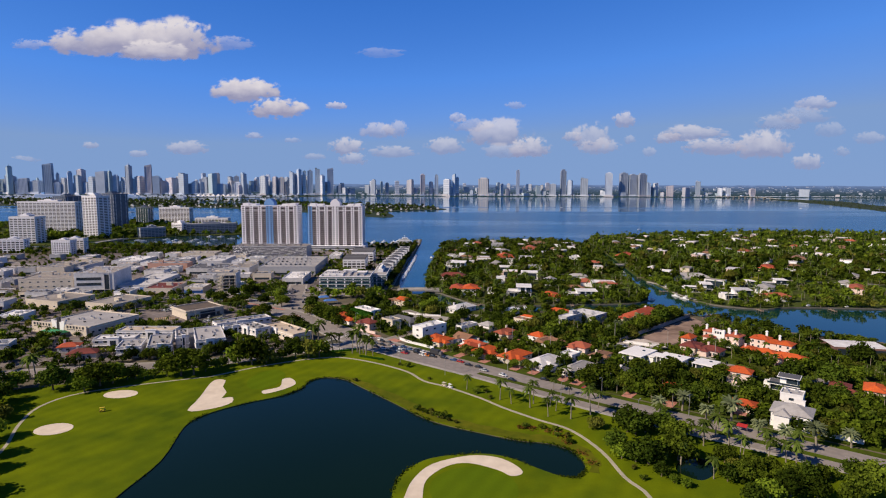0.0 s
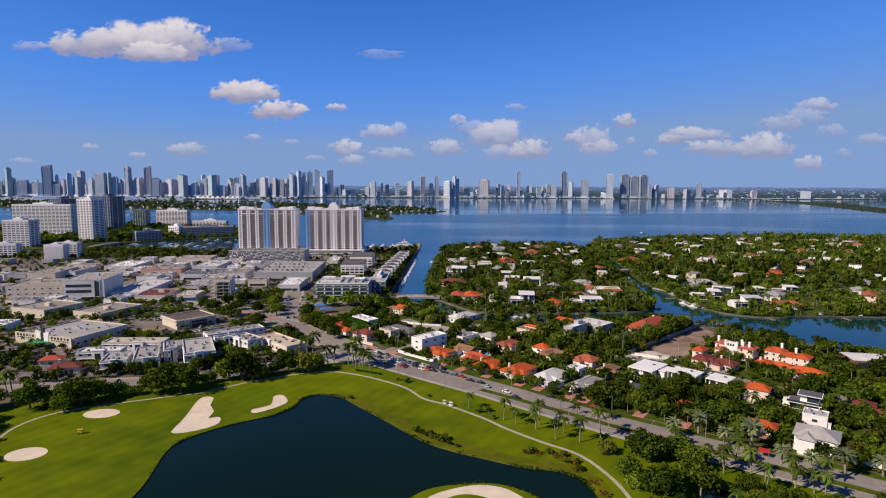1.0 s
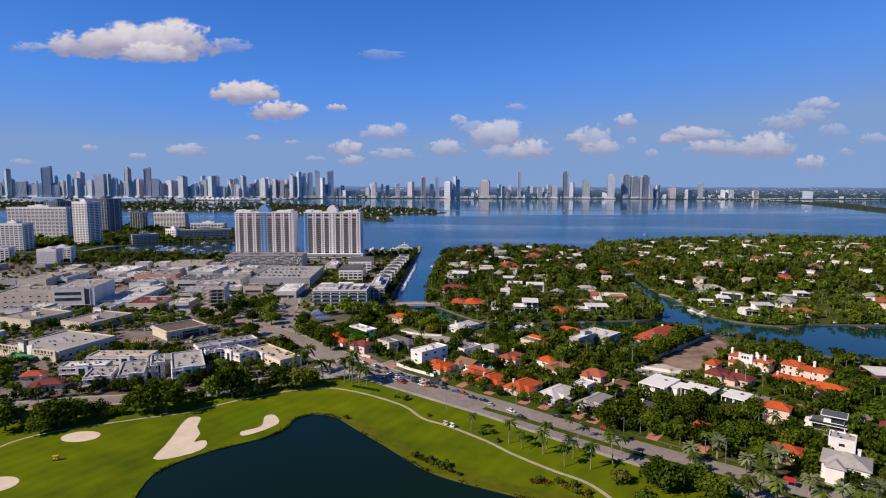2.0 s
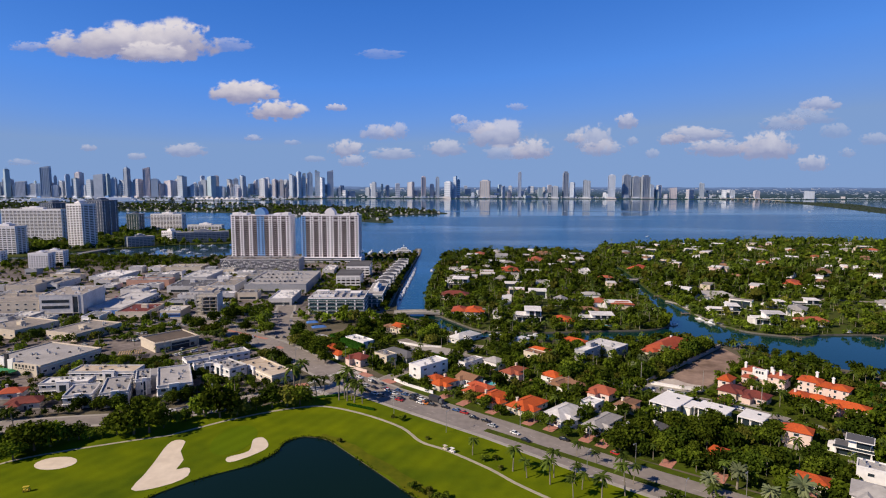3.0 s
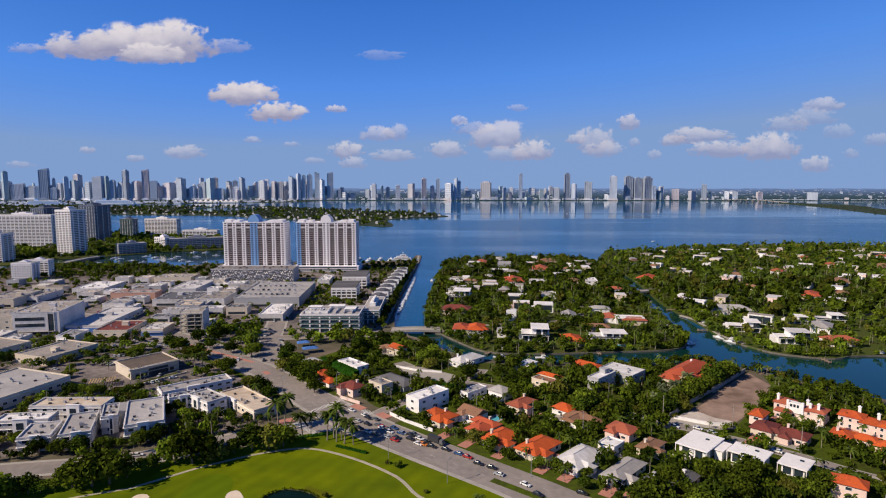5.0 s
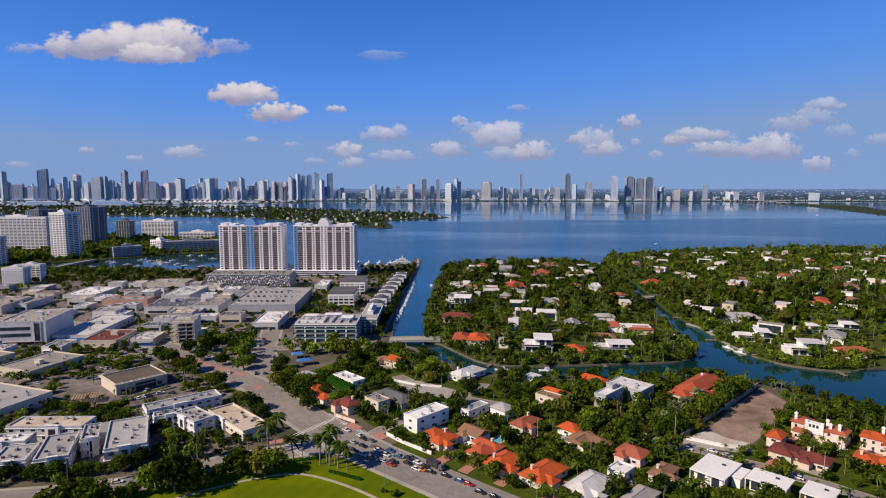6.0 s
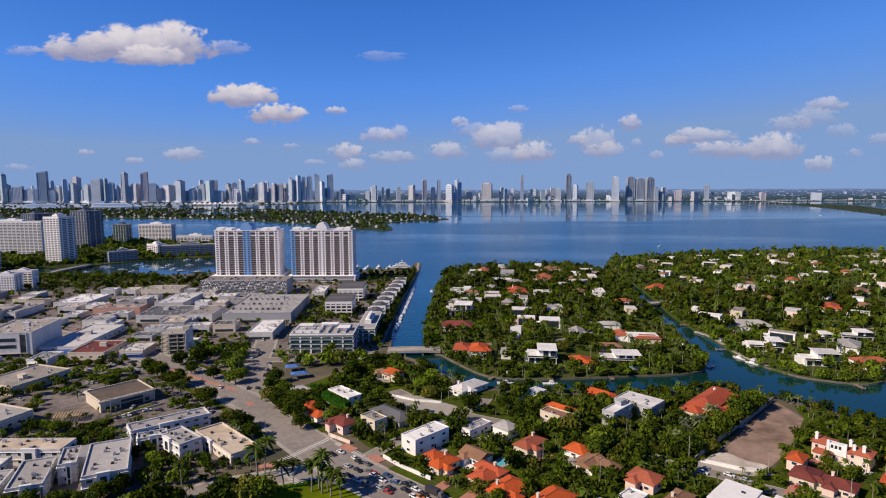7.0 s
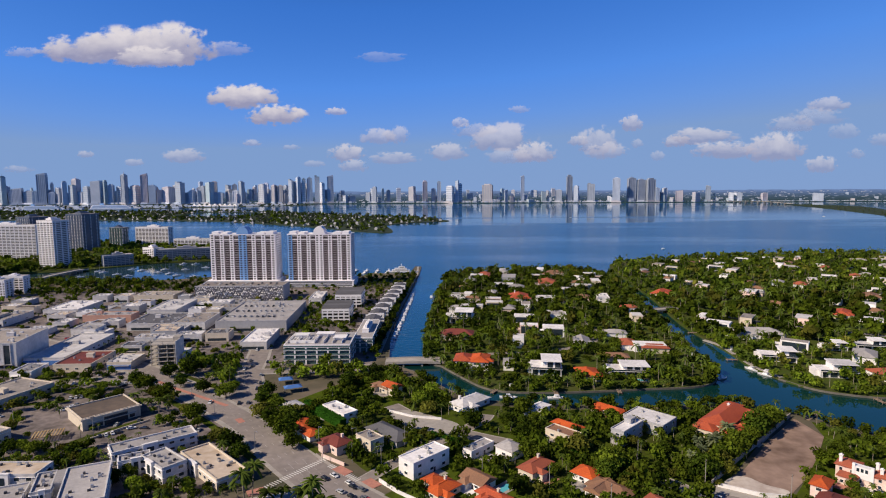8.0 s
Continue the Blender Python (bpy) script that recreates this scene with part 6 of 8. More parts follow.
# large street trees and palms round the junction and along the avenue
for x, y in [(-112, 449), (-103, 437), (-96, 428), (-89, 418), (-116, 464), (-98, 442), (-106, 455), (-82, 407), (69, 288), (77, 286), (74, 292), (87, 287), (95, 277), (103, 272), (110, 275), (117, 272), (123, 276), (94, 290), (104, 295),
             (115, 306), (126, 298), (133, 297), (141, 302), (100, 311), (115, 389), (124, 399), (133, 408), (142, 417), (151, 426), (160, 434), (169, 443)]:
    plant(TREES, x, y, 1.15)
for x, y in [(160, 364), (165, 372), (186, 376), (207, 340), (150, 374), (205, 368), (188, 384), (180, 396), (172, 396)]:
    plant(TREES, x, y, 0.75)
for x, y in [(166, 374), (171, 368), (177, 364), (183, 360), (164, 363), (188, 351), (171, 352), (184, 340), (200, 343), (192, 366), (186, 371), (160, 357)]:
    plant(PALMS, x, y, 0.75)
for x, y in [(168, 370), (181, 355), (174, 357), (190, 341), (203, 346)]:
    plant(TREES, x, y, 0.5)
for x, y in [(22, 327.5), (34, 320), (41, 317.5), (8, 344), (15, 335)]:
    plant(TREES, x, y, 0.85)
for x, y in [(-295, 508), (-290, 513), (-277, 509), (-272, 513), (-260, 509), (-250, 507), (-255, 484), (-251, 489), (-238, 481), (-226, 474), (-223, 479), (-210, 468), (-209, 475), (-269, 489), (-239, 465), (-227, 489), (-279, 479), (-248, 443), (-241, 428), (-213, 402),
             (-206, 399), (-202, 402), (-219, 401), (-194, 402), (-185, 396), (-186, 402), (-183, 405), (-176, 397), (-150, 371), (-136, 371), (-130, 366), (-124, 364), (-115, 366), (-158, 436), (-152, 431), (-145, 427), (-141, 432)]:
    plant(TREES, x, y, 0.72)
for x, y in [(-190, 461), (-180, 455), (-171, 450), (-168, 455), (-160, 442), (-213, 457), (-112, 396), (-94, 378), (-104, 367), (-120, 363), (-176, 452), (-185, 457), (50, 283), (57, 278), (64.5, 272)]:
    plant(PALMS, x, y, 1.1)

for x, y in [(-185.7, 327.5), (-175.6, 326.8), (-167.9, 329.4), (-160, 332), (-151.6, 334.1), (-144.9, 337.3), (-139.2, 342.6), (-135.7, 353), (-112.9, 329.4), (-152.5, 352.6), (-138.6, 366.7), (-147.2, 378.2), (-111.9, 335.2)]:
    plant(TREES, x, y, 0.75)
for x, y in [(-148.3, 354.4), (-145.7, 360.3), (-126.8, 348.3), (-107.1, 335.3), (-100.3, 333.5), (-116, 346.9), (-143.4, 328.6)]:
    plant(PALMS, x, y, 0.9)

for x, y in [(-197.3, 514.4), (-183.4, 518.2), (-168.4, 524.5), (-161, 530.9), (-143.3, 490.6), (-142.8, 475.6), (-161, 485.2), (-180.3, 495.4)]:
    plant(TREES, x, y, 1.15)

for x, y in [(77, 195), (74, 199), (98, 199), (80, 192)]:
    plant(TREES, x, y, 0.55)
for x, y in [(97, 182), (104, 185), (112, 187), (128, 182), (136, 187), (143, 193), (120, 186)]:
    plant(TREES, x, y, 1.0)

# gardens between the avenue and the canal
HOMES = [(-100, 470), (-72, 425), (-45, 388), (-20, 362), (15, 332), (45, 305), (75, 283), (105, 262), (140, 238), (200, 195), (300, 200), (330, 340), (240, 388), (217, 410), (200, 432), (191, 445), (186, 426), (171, 405),
         (152, 382), (136, 364), (110, 372), (128, 392), (158, 427), (180, 453), (160, 468), (130, 462), (60, 460), (0, 468), (-30, 508), (-55, 538)]
DIRTLOT = [(111, 375), (129.5, 390.6), (160, 425), (184, 448.6), (186, 425.5), (171, 405), (152, 382), (135.5, 366), (121.6, 365.6)]
sheet("garden_lawn", HOMES, 0.05, LAWN, depth=0.1, label="garden grass between the houses", category="grass")
sheet("sand_patch", curve([(113, 375), (121, 383), (127, 382), (131, 376), (138, 371), (134, 366.5), (122, 366.5)]), 0.15, material("pale_sand", (0.62, 0.56, 0.5), (0.4, 0.33, 0.28), 0.95, 0.3, 0.08, 0.2), depth=0.1, label="pale sandy corner of the bare lot", category="ground")
for x, y in [(107, 381), (113, 387), (119, 393), (125, 399), (131, 405), (137, 411), (144, 418), (151, 425), (158, 431), (165, 438)]:
    plant(TREES, x, y, 1.3)
for x, y in [(113, 397), (121, 404), (107, 393), (127, 413), (116, 410), (134, 420)]:
    plant(DATES, x, y, 1.1)
sheet("bare_lot", DIRTLOT, 0.12, DIRT, depth=0.1, label="bare brown building lot without grass", category="ground")
# pale terraces and paved yards beside the houses
rng = random.Random(19)
YARDS = []
for cx, cy, a, b, c, s_ in list(FOOT):
    if inside(cx, cy, HOMES) and max(a, b) < 13 and rng.random() < 0.75:
        w, d = rng.uniform(5, 10), rng.uniform(4, 7)
        u, v = rng.uniform(-0.5, 0.5) * a, -b - d / 2 - 0.3
        YARDS.append((cx + u * c - v * s_, cy + u * s_ + v * c, w, d, math.degrees(math.atan2(s_, c))))
for x, y, w, d, r in YARDS:
    if inside(x, y, HOMES) and clear(x, y, 0.5):
        ob = new("paved_yard", mesh_from("paved_yard", Solid().box(-w / 2, w / 2, -d / 2, d / 2, 0.02, 0.12).v, BOX, rng.choice((CONCRETE, CONCRETE, BRICKPAVE, PALE))))
        ob.matrix_basis = pose(x, y, 0, 0, 0, r)
        tagged(ob, "paved yard in front of a house", "yard", kind="structure")
        taken(x, y, w, d, r)
taken(186, 350, 34, 26, -44)
taken(172, 366, 26, 14, -44)
# open ground kept free of trees: hedged lawn, playground, turning area, pools
for x, y, w, d, r in [(-72, 440, 30, 16, -44), (117, 330, 9, 16, -44), (133, 322, 8, 14, -44), (119, 359, 28, 7, -36), (108, 325, 14, 8, -44), (-106, 488, 26, 18, 20), (-92, 476, 16, 20, 0), (19, 370, 11, 9, 46), (120, 399, 10, 8, 46), (166, 312, 11, 8, 46), (144, 293, 14, 9, -36), (152, 288, 12, 8, -36), (8, 455, 26, 9, 10)]:
    taken(x, y, w, d, r)
rng = random.Random(3)
near = [p for p in spots(HOMES, 5.8, rng, 0.9) if not inside(p[0], p[1], DIRTLOT)]
rng.shuffle(near)
for x, y in near[:170]:
    if rng.random() < 0.22:
        plant(PALMS, x, y, rng.uniform(0.55, 0.95))
    else:
        plant(TREES, x, y, rng.choice((0.5, 0.6, 0.7, 0.8, 1.0, 1.25)))
REST = near[170:]

# woods too many to count: crowns joined into one mesh for each stretch
CROWNS = [crown_arrays(40 + i, 4.6, 5.6, 5, 23, 0.72) for i in range(5)]
FARCROWNS = [crown_arrays(50 + i, 4.6, 5.6, 4, 10, 1.3) for i in range(5)]
SPECKS = [crown_arrays(55 + i, 4.6, 5.6, 3, 5, 1.9) for i in range(5)]
FANS = [palm_arrays(60 + i, 13, 3.4, 0.7) for i in range(4)]


TONES = [LEAF, LEAFDARK, LEAFBRIGHT, LEAFWARM]
# far foliage: distance haze put into the leaf colour as a greyer green
HAZELEAF = leaf_material("sea_grape_leaves", (0.016, 0.024, 0.015), (0.075, 0.09, 0.055), 0.12)


def woods(name, places, label, low=0.7, high=1.25, palms=0.3, crowns=CROWNS, mix=(0.38, 0.26, 0.28, 0.08), tall=1.0, tones=TONES):
    """Joined trees of many sizes and four leaf tones, with palms standing among them."""
    rng = np.random.default_rng(len(places) + 9)
    vs, fs, pv, pf, tone, k, kp = [], [], [], [], [], 0, 0
    trunks = Solid()
    for x, y in places:
        a, size = rng.uniform(0, 6.28), low + (high - low) * rng.uniform(0, 1) ** 1.5
        palm = rng.random() < palms
        v, f = (FANS if palm else crowns)[rng.integers(0, 4)]
        ca, sa = math.cos(a), math.sin(a)
        h = rng.uniform(4.0, 9.5) * tall * (low + high) / 2 if palm else 1.0 * size
        q = np.stack([v[:, 0] * ca - v[:, 1] * sa, v[:, 0] * sa + v[:, 1] * ca, v[:, 2] * rng.uniform(0.75, 1.35)], 1) * size + np.array([x, y, h])
        if palm:
            trunks.tube([(x, y, -0.2), (x, y, h)], [0.17, 0.12], 4)
            pv.append(q)
            pf.append(f + kp)
            kp += len(q)
        else:
            vs.append(q)
            fs.append(f + k)
            tone.append(np.full(len(f), rng.choice(4, p=mix)))
            k += len(q)
    ob = thing(name, 0, 0, 0, 0, label, "trees", kind="stuff")
    if vs:
        me = mesh_from("crowns", np.concatenate(vs), np.concatenate(fs), tones[0])
        for m in tones[1:]:
            me.materials.append(m)
        me.polygons.foreach_set("material_index", np.concatenate(tone).astype(np.int32))
        tagged(part("crowns", None, None, ob, mesh=me), kind="stuff")
    if pv:
        tagged(part("fronds", None, None, ob, mesh=mesh_from("fronds", np.concatenate(pv), np.concatenate(pf), FROND)), kind="stuff")
        tagged(part("trunks", trunks, PALMBARK, ob), kind="stuff")
    return ob


woods("garden_trees", REST, "dense garden trees and palms between houses", 0.45, 1.15, 0.2)
# scattered villas of the islands, half hidden by trees
rng = random.Random(21)
for ring, pitch in ((ISLAND, 37), (ISLE_EAST, 54)):
    for x, y in spots(ring, pitch, rng, 12):
        if x < 800 and y < 1150 and all(inside(x + i, y + j, ring) for i in (-20, 20) for j in (-20, 20)):
            c = rng.choice([PALE, PALE, PALE, PALE, PALE, SILVER, SILVER, SILVER, SAND, SAND, TERRA, BROWN, BROWN])
            flat = c in (PALE, SAND)
            house(round(x), round(y), rng.randint(15, 24), rng.randint(9, 14), rng.uniform(5, 8), rng.choice((84, -6)) if ring is ISLAND else rng.choice((55, -35)), "flat" if flat else "hip", rng.choice([WHITE, WHITE, CREAM, PINK]), c, False)


def glade(x, y):
    """Lawns and yards between the clumps of trees."""
    return math.sin(x * 0.11 + 1.3 * math.sin(y * 0.05)) * math.sin(y * 0.09 + 0.8 * math.sin(x * 0.07)) > 0.6


rng = random.Random(8)
grove = [q for q in spots(ISLAND, 7.3, rng, 0.8) if not glade(*q)]
woods("island_trees", [q for q in grove if q[1] < 650], "dense garden trees and palms of a residential island", 0.55, 1.35, 0.3, mix=(0.38, 0.2, 0.32, 0.1), tall=1.25)
woods("island_trees_far", [q for q in grove if q[1] >= 650], "dense garden trees and palms of a residential island", 0.65, 1.5, 0.28, crowns=FARCROWNS, mix=(0.38, 0.2, 0.32, 0.1), tall=1.2)
grove = [q for q in spots(ISLE_EAST, 9.2, rng, 0.8) if q[0] < 0.8 * q[1] + 30 and not glade(*q)]
woods("east_island_trees", [q for q in grove if q[1] < 610], "dense garden trees and palms of a residential island", 0.55, 1.4, 0.3, mix=(0.3, 0.14, 0.32, 0.24), tall=1.25)
woods("east_island_trees_far", [q for q in grove if 610 <= q[1] < 820], "dense garden trees and palms of a residential island", 0.7, 1.6, 0.22, crowns=FARCROWNS, mix=(0.34, 0.24, 0.24, 0.18), tall=1.3)
woods("east_island_trees_far", [q for q in grove if q[1] >= 820], "dense garden trees and palms of a residential island", 0.75, 1.4, 0.25, crowns=SPECKS, mix=(0.3, 0.55, 0.03, 0.12), tall=1.3)


def shore_line(ring, inset, pitch, rng):
    """Places along the inner edge of a shore."""
    line = curve(ring, False, 3)
    out = []
    for (x0, y0), (x1, y1) in zip(line, line[1:]):
        l = math.hypot(x1 - x0, y1 - y0)
        for k in range(max(1, int(l / pitch))):
            u, d = rng.random(), inset + rng.uniform(-1.2, 2.5)
            out.append((x0 + (x1 - x0) * u - (y1 - y0) / l * d, y0 + (y1 - y0) * u + (x1 - x0) / l * d))
    return [q for q in out if clear(q[0], q[1], 0.5)]


woods("shore_trees", shore_line(ISLAND + ISLAND[:1], 2.4, 3.4, rng), "trees and palms leaning over the sea wall", 0.5, 0.95, 0.35)
woods("shore_trees", shore_line(ISLE_EAST[:14], 2.6, 4.2, rng), "trees and palms leaning over the sea wall", 0.5, 0.95, 0.35)
woods("shore_trees", shore_line(MAIN[3:17], 3.0, 3.6, rng), "trees and palms along the lagoon shore", 0.5, 1.0, 0.35)
woods("belle_trees", [p for p in spots(BELLE, 17, rng, 2, 0.8) if p[0] > -1100], "garden trees round apartment blocks", 1.0, 1.7, 0.2, crowns=FARCROWNS)
# distant woods mix dark leaves with the haze-greyed ones
woods("bay_island_trees", [q for q in spots(VENETIAN, 31, rng, 2, 0.9) if q[0] > -0.8 * q[1] - 40 and not inside(*q, INLET)], "distant trees of a low island in the bay", 1.2, 2.2, 0.0, crowns=SPECKS, mix=(0.2, 0.3, 0.0, 0.5), tones=(LEAFDARK, LEAFDARK, LEAFDARK, HAZELEAF))
woods("harbour_trees", [q for q in spots(PORT, 60, rng, 2, 0.8) if q[0] > -0.8 * q[1] - 40], "distant trees of the harbour island", 1.2, 2.2, 0.0, crowns=SPECKS, mix=(0.0, 0.3, 0.0, 0.7), tones=(LEAFDARK, LEAFDARK, LEAFDARK, HAZELEAF))
woods("causeway_trees", spots(SPIT, 26, rng, 2, 0.8), "distant trees along the causeway", 0.35, 0.75, 0.0, crowns=SPECKS, mix=(0.0, 0.3, 0.0, 0.7), tones=(LEAFDARK, LEAFDARK, LEAFDARK, HAZELEAF))
verges = [q for q in spots(TOWN, 9.6, rng, 1.0, 0.72) if q[0] > -0.8 * q[1] - 40]
woods("town_trees", [q for q in verges if q[1] < 520 and clear(*q, 1.8) and (q[0] < -235 or rng.random() < 0.62)], "street trees and palms between low buildings", 0.4, 1.05, 0.25)
woods("town_trees", [q for q in verges if q[1] >= 520 and rng.random() < 0.75], "street trees and palms between low buildings", 0.35, 0.85, 0.25, crowns=FARCROWNS)
woods("quarter_trees", [q for q in spots(QUARTER + [(-330, 790), (-140, 790), (-90, 640)], 8.5, rng, 0.7, 0.6) if q[0] > -0.8 * q[1] - 30], "small street trees between the shops", 0.45, 0.9, 0.2, crowns=FARCROWNS)
woods("canal_trees", [(-66 + rng.uniform(-1.5, 1.5), 570 + 4.2 * i + rng.uniform(-1, 1)) for i in range(95)], "row of dense trees along the canal wall", 0.75, 1.15, 0.1)
woods("terrace_trees", spots([(-150, 630), (-92, 630), (-92, 860), (-150, 860)], 7.5, rng, 0.8, 0.75) + spots([(-135, 868), (-66, 868), (-66, 985), (-135, 985)], 8, rng, 0.8, 0.8), "trees and palms between terraces and towers", 0.4, 0.8, 0.25)
SHORE = [(-640, 900), (-560, 880), (-420, 885), (-400, 915), (-470, 922), (-540, 922), (-620, 922)]
FRONT_BELLE = [(-900, 955), (-760, 935), (-690, 992), (-640, 1018), (-570, 1090), (-450, 1158), (-470, 1260), (-640, 1200), (-760, 1130), (-900, 1080)]
woods("belle_trees", spots(FRONT_BELLE, 11.5, rng, 1.5, 0.85), "dark dense trees between apartment blocks and the water", 0.7, 1.3, 0.25, crowns=FARCROWNS, mix=(0.4, 0.5, 0.05, 0.05))
INNER_SHORE = [(-640, 805), (-500, 812), (-330, 812), (-322, 880), (-400, 888), (-560, 885), (-640, 870)]
woods("shore_trees", spots(INNER_SHORE, 11, rng, 1, 0.85), "trees and palms between low buildings and the marina", 0.7, 1.3, 0.35, crowns=FARCROWNS)
woods("shore_trees", spots(SHORE, 8, rng, 1), "trees and palms along the marina shore", 0.8, 1.3, 0.3)
PARKS = [[(-176, 512), (-152, 492), (-142, 505), (-152, 545), (-190, 550), (-205, 530)], [(-112, 508), (-128, 512), (-135, 540), (-70, 540), (-62, 505)], [(-330, 420), (-260, 450), (-230, 480), (-300, 520), (-360, 470)], [(-260, 320), (-215, 322), (-130, 380), (-170, 425), (-240, 370)]]
for ring in PARKS[:2]:
    woods("park_trees", spots(ring, 7.5, rng, 1.0, 0.8), "dense street trees beside the road", 0.9, 1.5, 0.25)
woods("park_trees", spots(PARKS[2], 8, rng, 1.5, 0.7), "street trees between car parks", 0.6, 1.0, 0.25)
woods("margin_trees", spots([(-420, 268), (-300, 292), (-228, 320), (-232, 352), (-262, 376), (-300, 375), (-330, 415), (-420, 440), (-520, 420)], 8.2, rng, 1.2, 0.8), "dense trees and palms round low buildings", 0.7, 1.15, 0.3, tones=(LEAFDARK, LEAF, LEAFDARK, LEAFWARM))
for side, size in ((10.5, 0.75), (-9.5, 0.6)):
    row = [(-188 - 5.2 * i, 312 + side - 1.75 * i) for i in range(32)]
    woods("street_trees", [(x + rng.uniform(-1, 1), y + rng.uniform(-1, 1)) for x, y in row if clear(x, y, 0.3)], "row of dark trees along the street by the golf course", size * 0.7, size * 1.2, 0.15, tones=(LEAFDARK, LEAF, LEAFDARK, LEAFWARM))
woods("park_trees", spots(PARKS[3], 8, rng, 2.2, 0.5), "small trees and palms between apartment buildings", 0.5, 0.9, 0.4)
woods("court_trees", spots([(-136, 370), (-118, 366), (-98, 367), (-90, 360), (-108, 352), (-130, 346), (-140, 350)], 4.6, rng, 0.8, 0.9), "dark palms and trees in the yards of apartment buildings", 0.5, 0.8, 0.45, tones=(LEAFDARK, LEAF, LEAF, LEAFDARK))
woods("court_trees", spots([(-228, 384), (-178, 382), (-168, 390), (-192, 409), (-224, 406)], 6, rng, 1.0, 0.85), "trees behind apartment buildings", 0.6, 0.95, 0.2)
woods("court_trees", spots([(-206, 330), (-186, 325), (-160, 329), (-136, 340), (-140, 348), (-165, 336), (-190, 330)], 4.6, rng, 0.6, 0.8), "low trees along the front of apartment buildings", 0.4, 0.7, 0.3)
for strip in ([(-205, 469), (-226, 476), (-252, 487), (-274, 489)], [(-298, 509), (-272, 511), (-248, 507), (-226, 490)], [(-252, 447), (-240, 427)], [(-262, 462), (-236, 470)]):
    ribbon("planting_strip", curve(strip, False), 5, 0.12, LAWN, "strip of grass and trees between rows of parking", "grass")
# pale houses of the far low islands, too small to tell apart
rng = random.Random(31)
s = Solid()
for x, y in [q for q in spots(VENETIAN, 58, rng, 10) if not inside(*q, INLET)]:
    w, d, h = rng.uniform(2.5, 6), rng.uniform(2.5, 4), rng.uniform(4, 6.5)
    s.box(x - w, x + w, y - d, y + d, -0.3, h).box(x - w * 0.6, x + w * 0.5, y - d * 0.7, y + d * 0.7, h, h + 2)
tagged(new("far_houses", mesh_from("far_houses", s.v, s.f, SHELL)), "pale houses dotted over a far wooded island", "houses", kind="stuff")

# ---- clouds: self-lit painted sheets, far beyond the skyline ----
def cloud_material():
    m = bpy.data.materials.new("cloud")
    m.use_nodes = True
    n, ln = m.node_tree.nodes, m.node_tree.links
    n.remove(n["Principled BSDF"])
    co, info, sep = n.new("ShaderNodeTexCoord"), n.new("ShaderNodeObjectInfo"), n.new("ShaderNodeSeparateXYZ")
    big, fine = n.new("ShaderNodeTexNoise"), n.new("ShaderNodeTexNoise")
    away, spread = n.new("ShaderNodeMath"), n.new("ShaderNodeVectorMath")
    away.operation, spread.operation = "MULTIPLY", "MULTIPLY_ADD"
    away.inputs[1].default_value, spread.inputs[1].default_value = 60.0, (1.7, 1.0, 1.1)
    ln.new(info.outputs["Random"], away.inputs[0])
    ln.new(co.outputs["Object"], spread.inputs[0])
    ln.new(away.outputs[0], spread.inputs[2])
    for node, sc, det in ((big, 1.5, 7), (fine, 4.2, 5)):
        node.inputs["Scale"].default_value, node.inputs["Detail"].default_value, node.inputs["Roughness"].default_value = sc, det, 0.5
        ln.new(spread.outputs[0], node.inputs["Vector"])
    ln.new(co.outputs["Object"], sep.inputs[0])

    def op(kind, a, b):
        node = n.new("ShaderNodeMath")
        node.operation = kind
        for i, v in enumerate((a, b)):
            if isinstance(v, (int, float)):
                node.inputs[i].default_value = v
            else:
                ln.new(v, node.inputs[i])
        return node.outputs[0]

    x2, z = op("MULTIPLY", sep.outputs["X"], sep.outputs["X"]), sep.outputs["Z"]
    low = op("MULTIPLY", op("MINIMUM", z, 0.0), 1.5)
    z2 = op("ADD", op("MULTIPLY", op("MAXIMUM", z, 0.0), op("MAXIMUM", z, 0.0)), op("MULTIPLY", low, low))
    body = op("SUBTRACT", 0.84, op("ADD", x2, z2))
    dens = op("ADD", body, op("MULTIPLY", op("SUBTRACT", big.outputs["Fac"], 0.5), 1.7))
    dens = op("ADD", dens, op("MULTIPLY", op("SUBTRACT", fine.outputs["Fac"], 0.5), 1.1))
    alpha = n.new("ShaderNodeMapRange")
    alpha.interpolation_type = "SMOOTHSTEP"
    alpha.inputs["From Min"].default_value, alpha.inputs["From Max"].default_value = 0.08, 0.52
    ln.new(dens, alpha.inputs["Value"])
    edge = n.new("ShaderNodeMapRange")
    edge.interpolation_type = "SMOOTHSTEP"
    edge.inputs["From Min"].default_value, edge.inputs["From Max"].default_value = 1.0, 0.55
    ln.new(op("ADD", x2, op("MULTIPLY", z, z)), edge.inputs["Value"])
    fac = op("MULTIPLY", op("MULTIPLY", alpha.outputs[0], edge.outputs[0]), info.outputs["Alpha"])
    # painted cloud light: bright crown to lilac-grey shaded underside, given off as emission
    shade = op("ADD", op("MULTIPLY", z, 0.95), op("ADD", op("MULTIPLY", big.outputs["Fac"], 0.75), op("MULTIPLY", dens, 0.12)))
    tone = n.new("ShaderNodeMapRange")
    tone.inputs["From Min"].default_value, tone.inputs["From Max"].default_value = 0.22, 1.0
    ln.new(shade, tone.inputs["Value"])
    mix, em, tr, ms = n.new("ShaderNodeMix"), n.new("ShaderNodeEmission"), n.new("ShaderNodeBsdfTransparent"), n.new("ShaderNodeMixShader")
    mix.data_type = "RGBA"
    mix.inputs[6].default_value, mix.inputs[7].default_value = (0.31, 0.31, 0.46, 1), (0.74, 0.69, 0.72, 1)
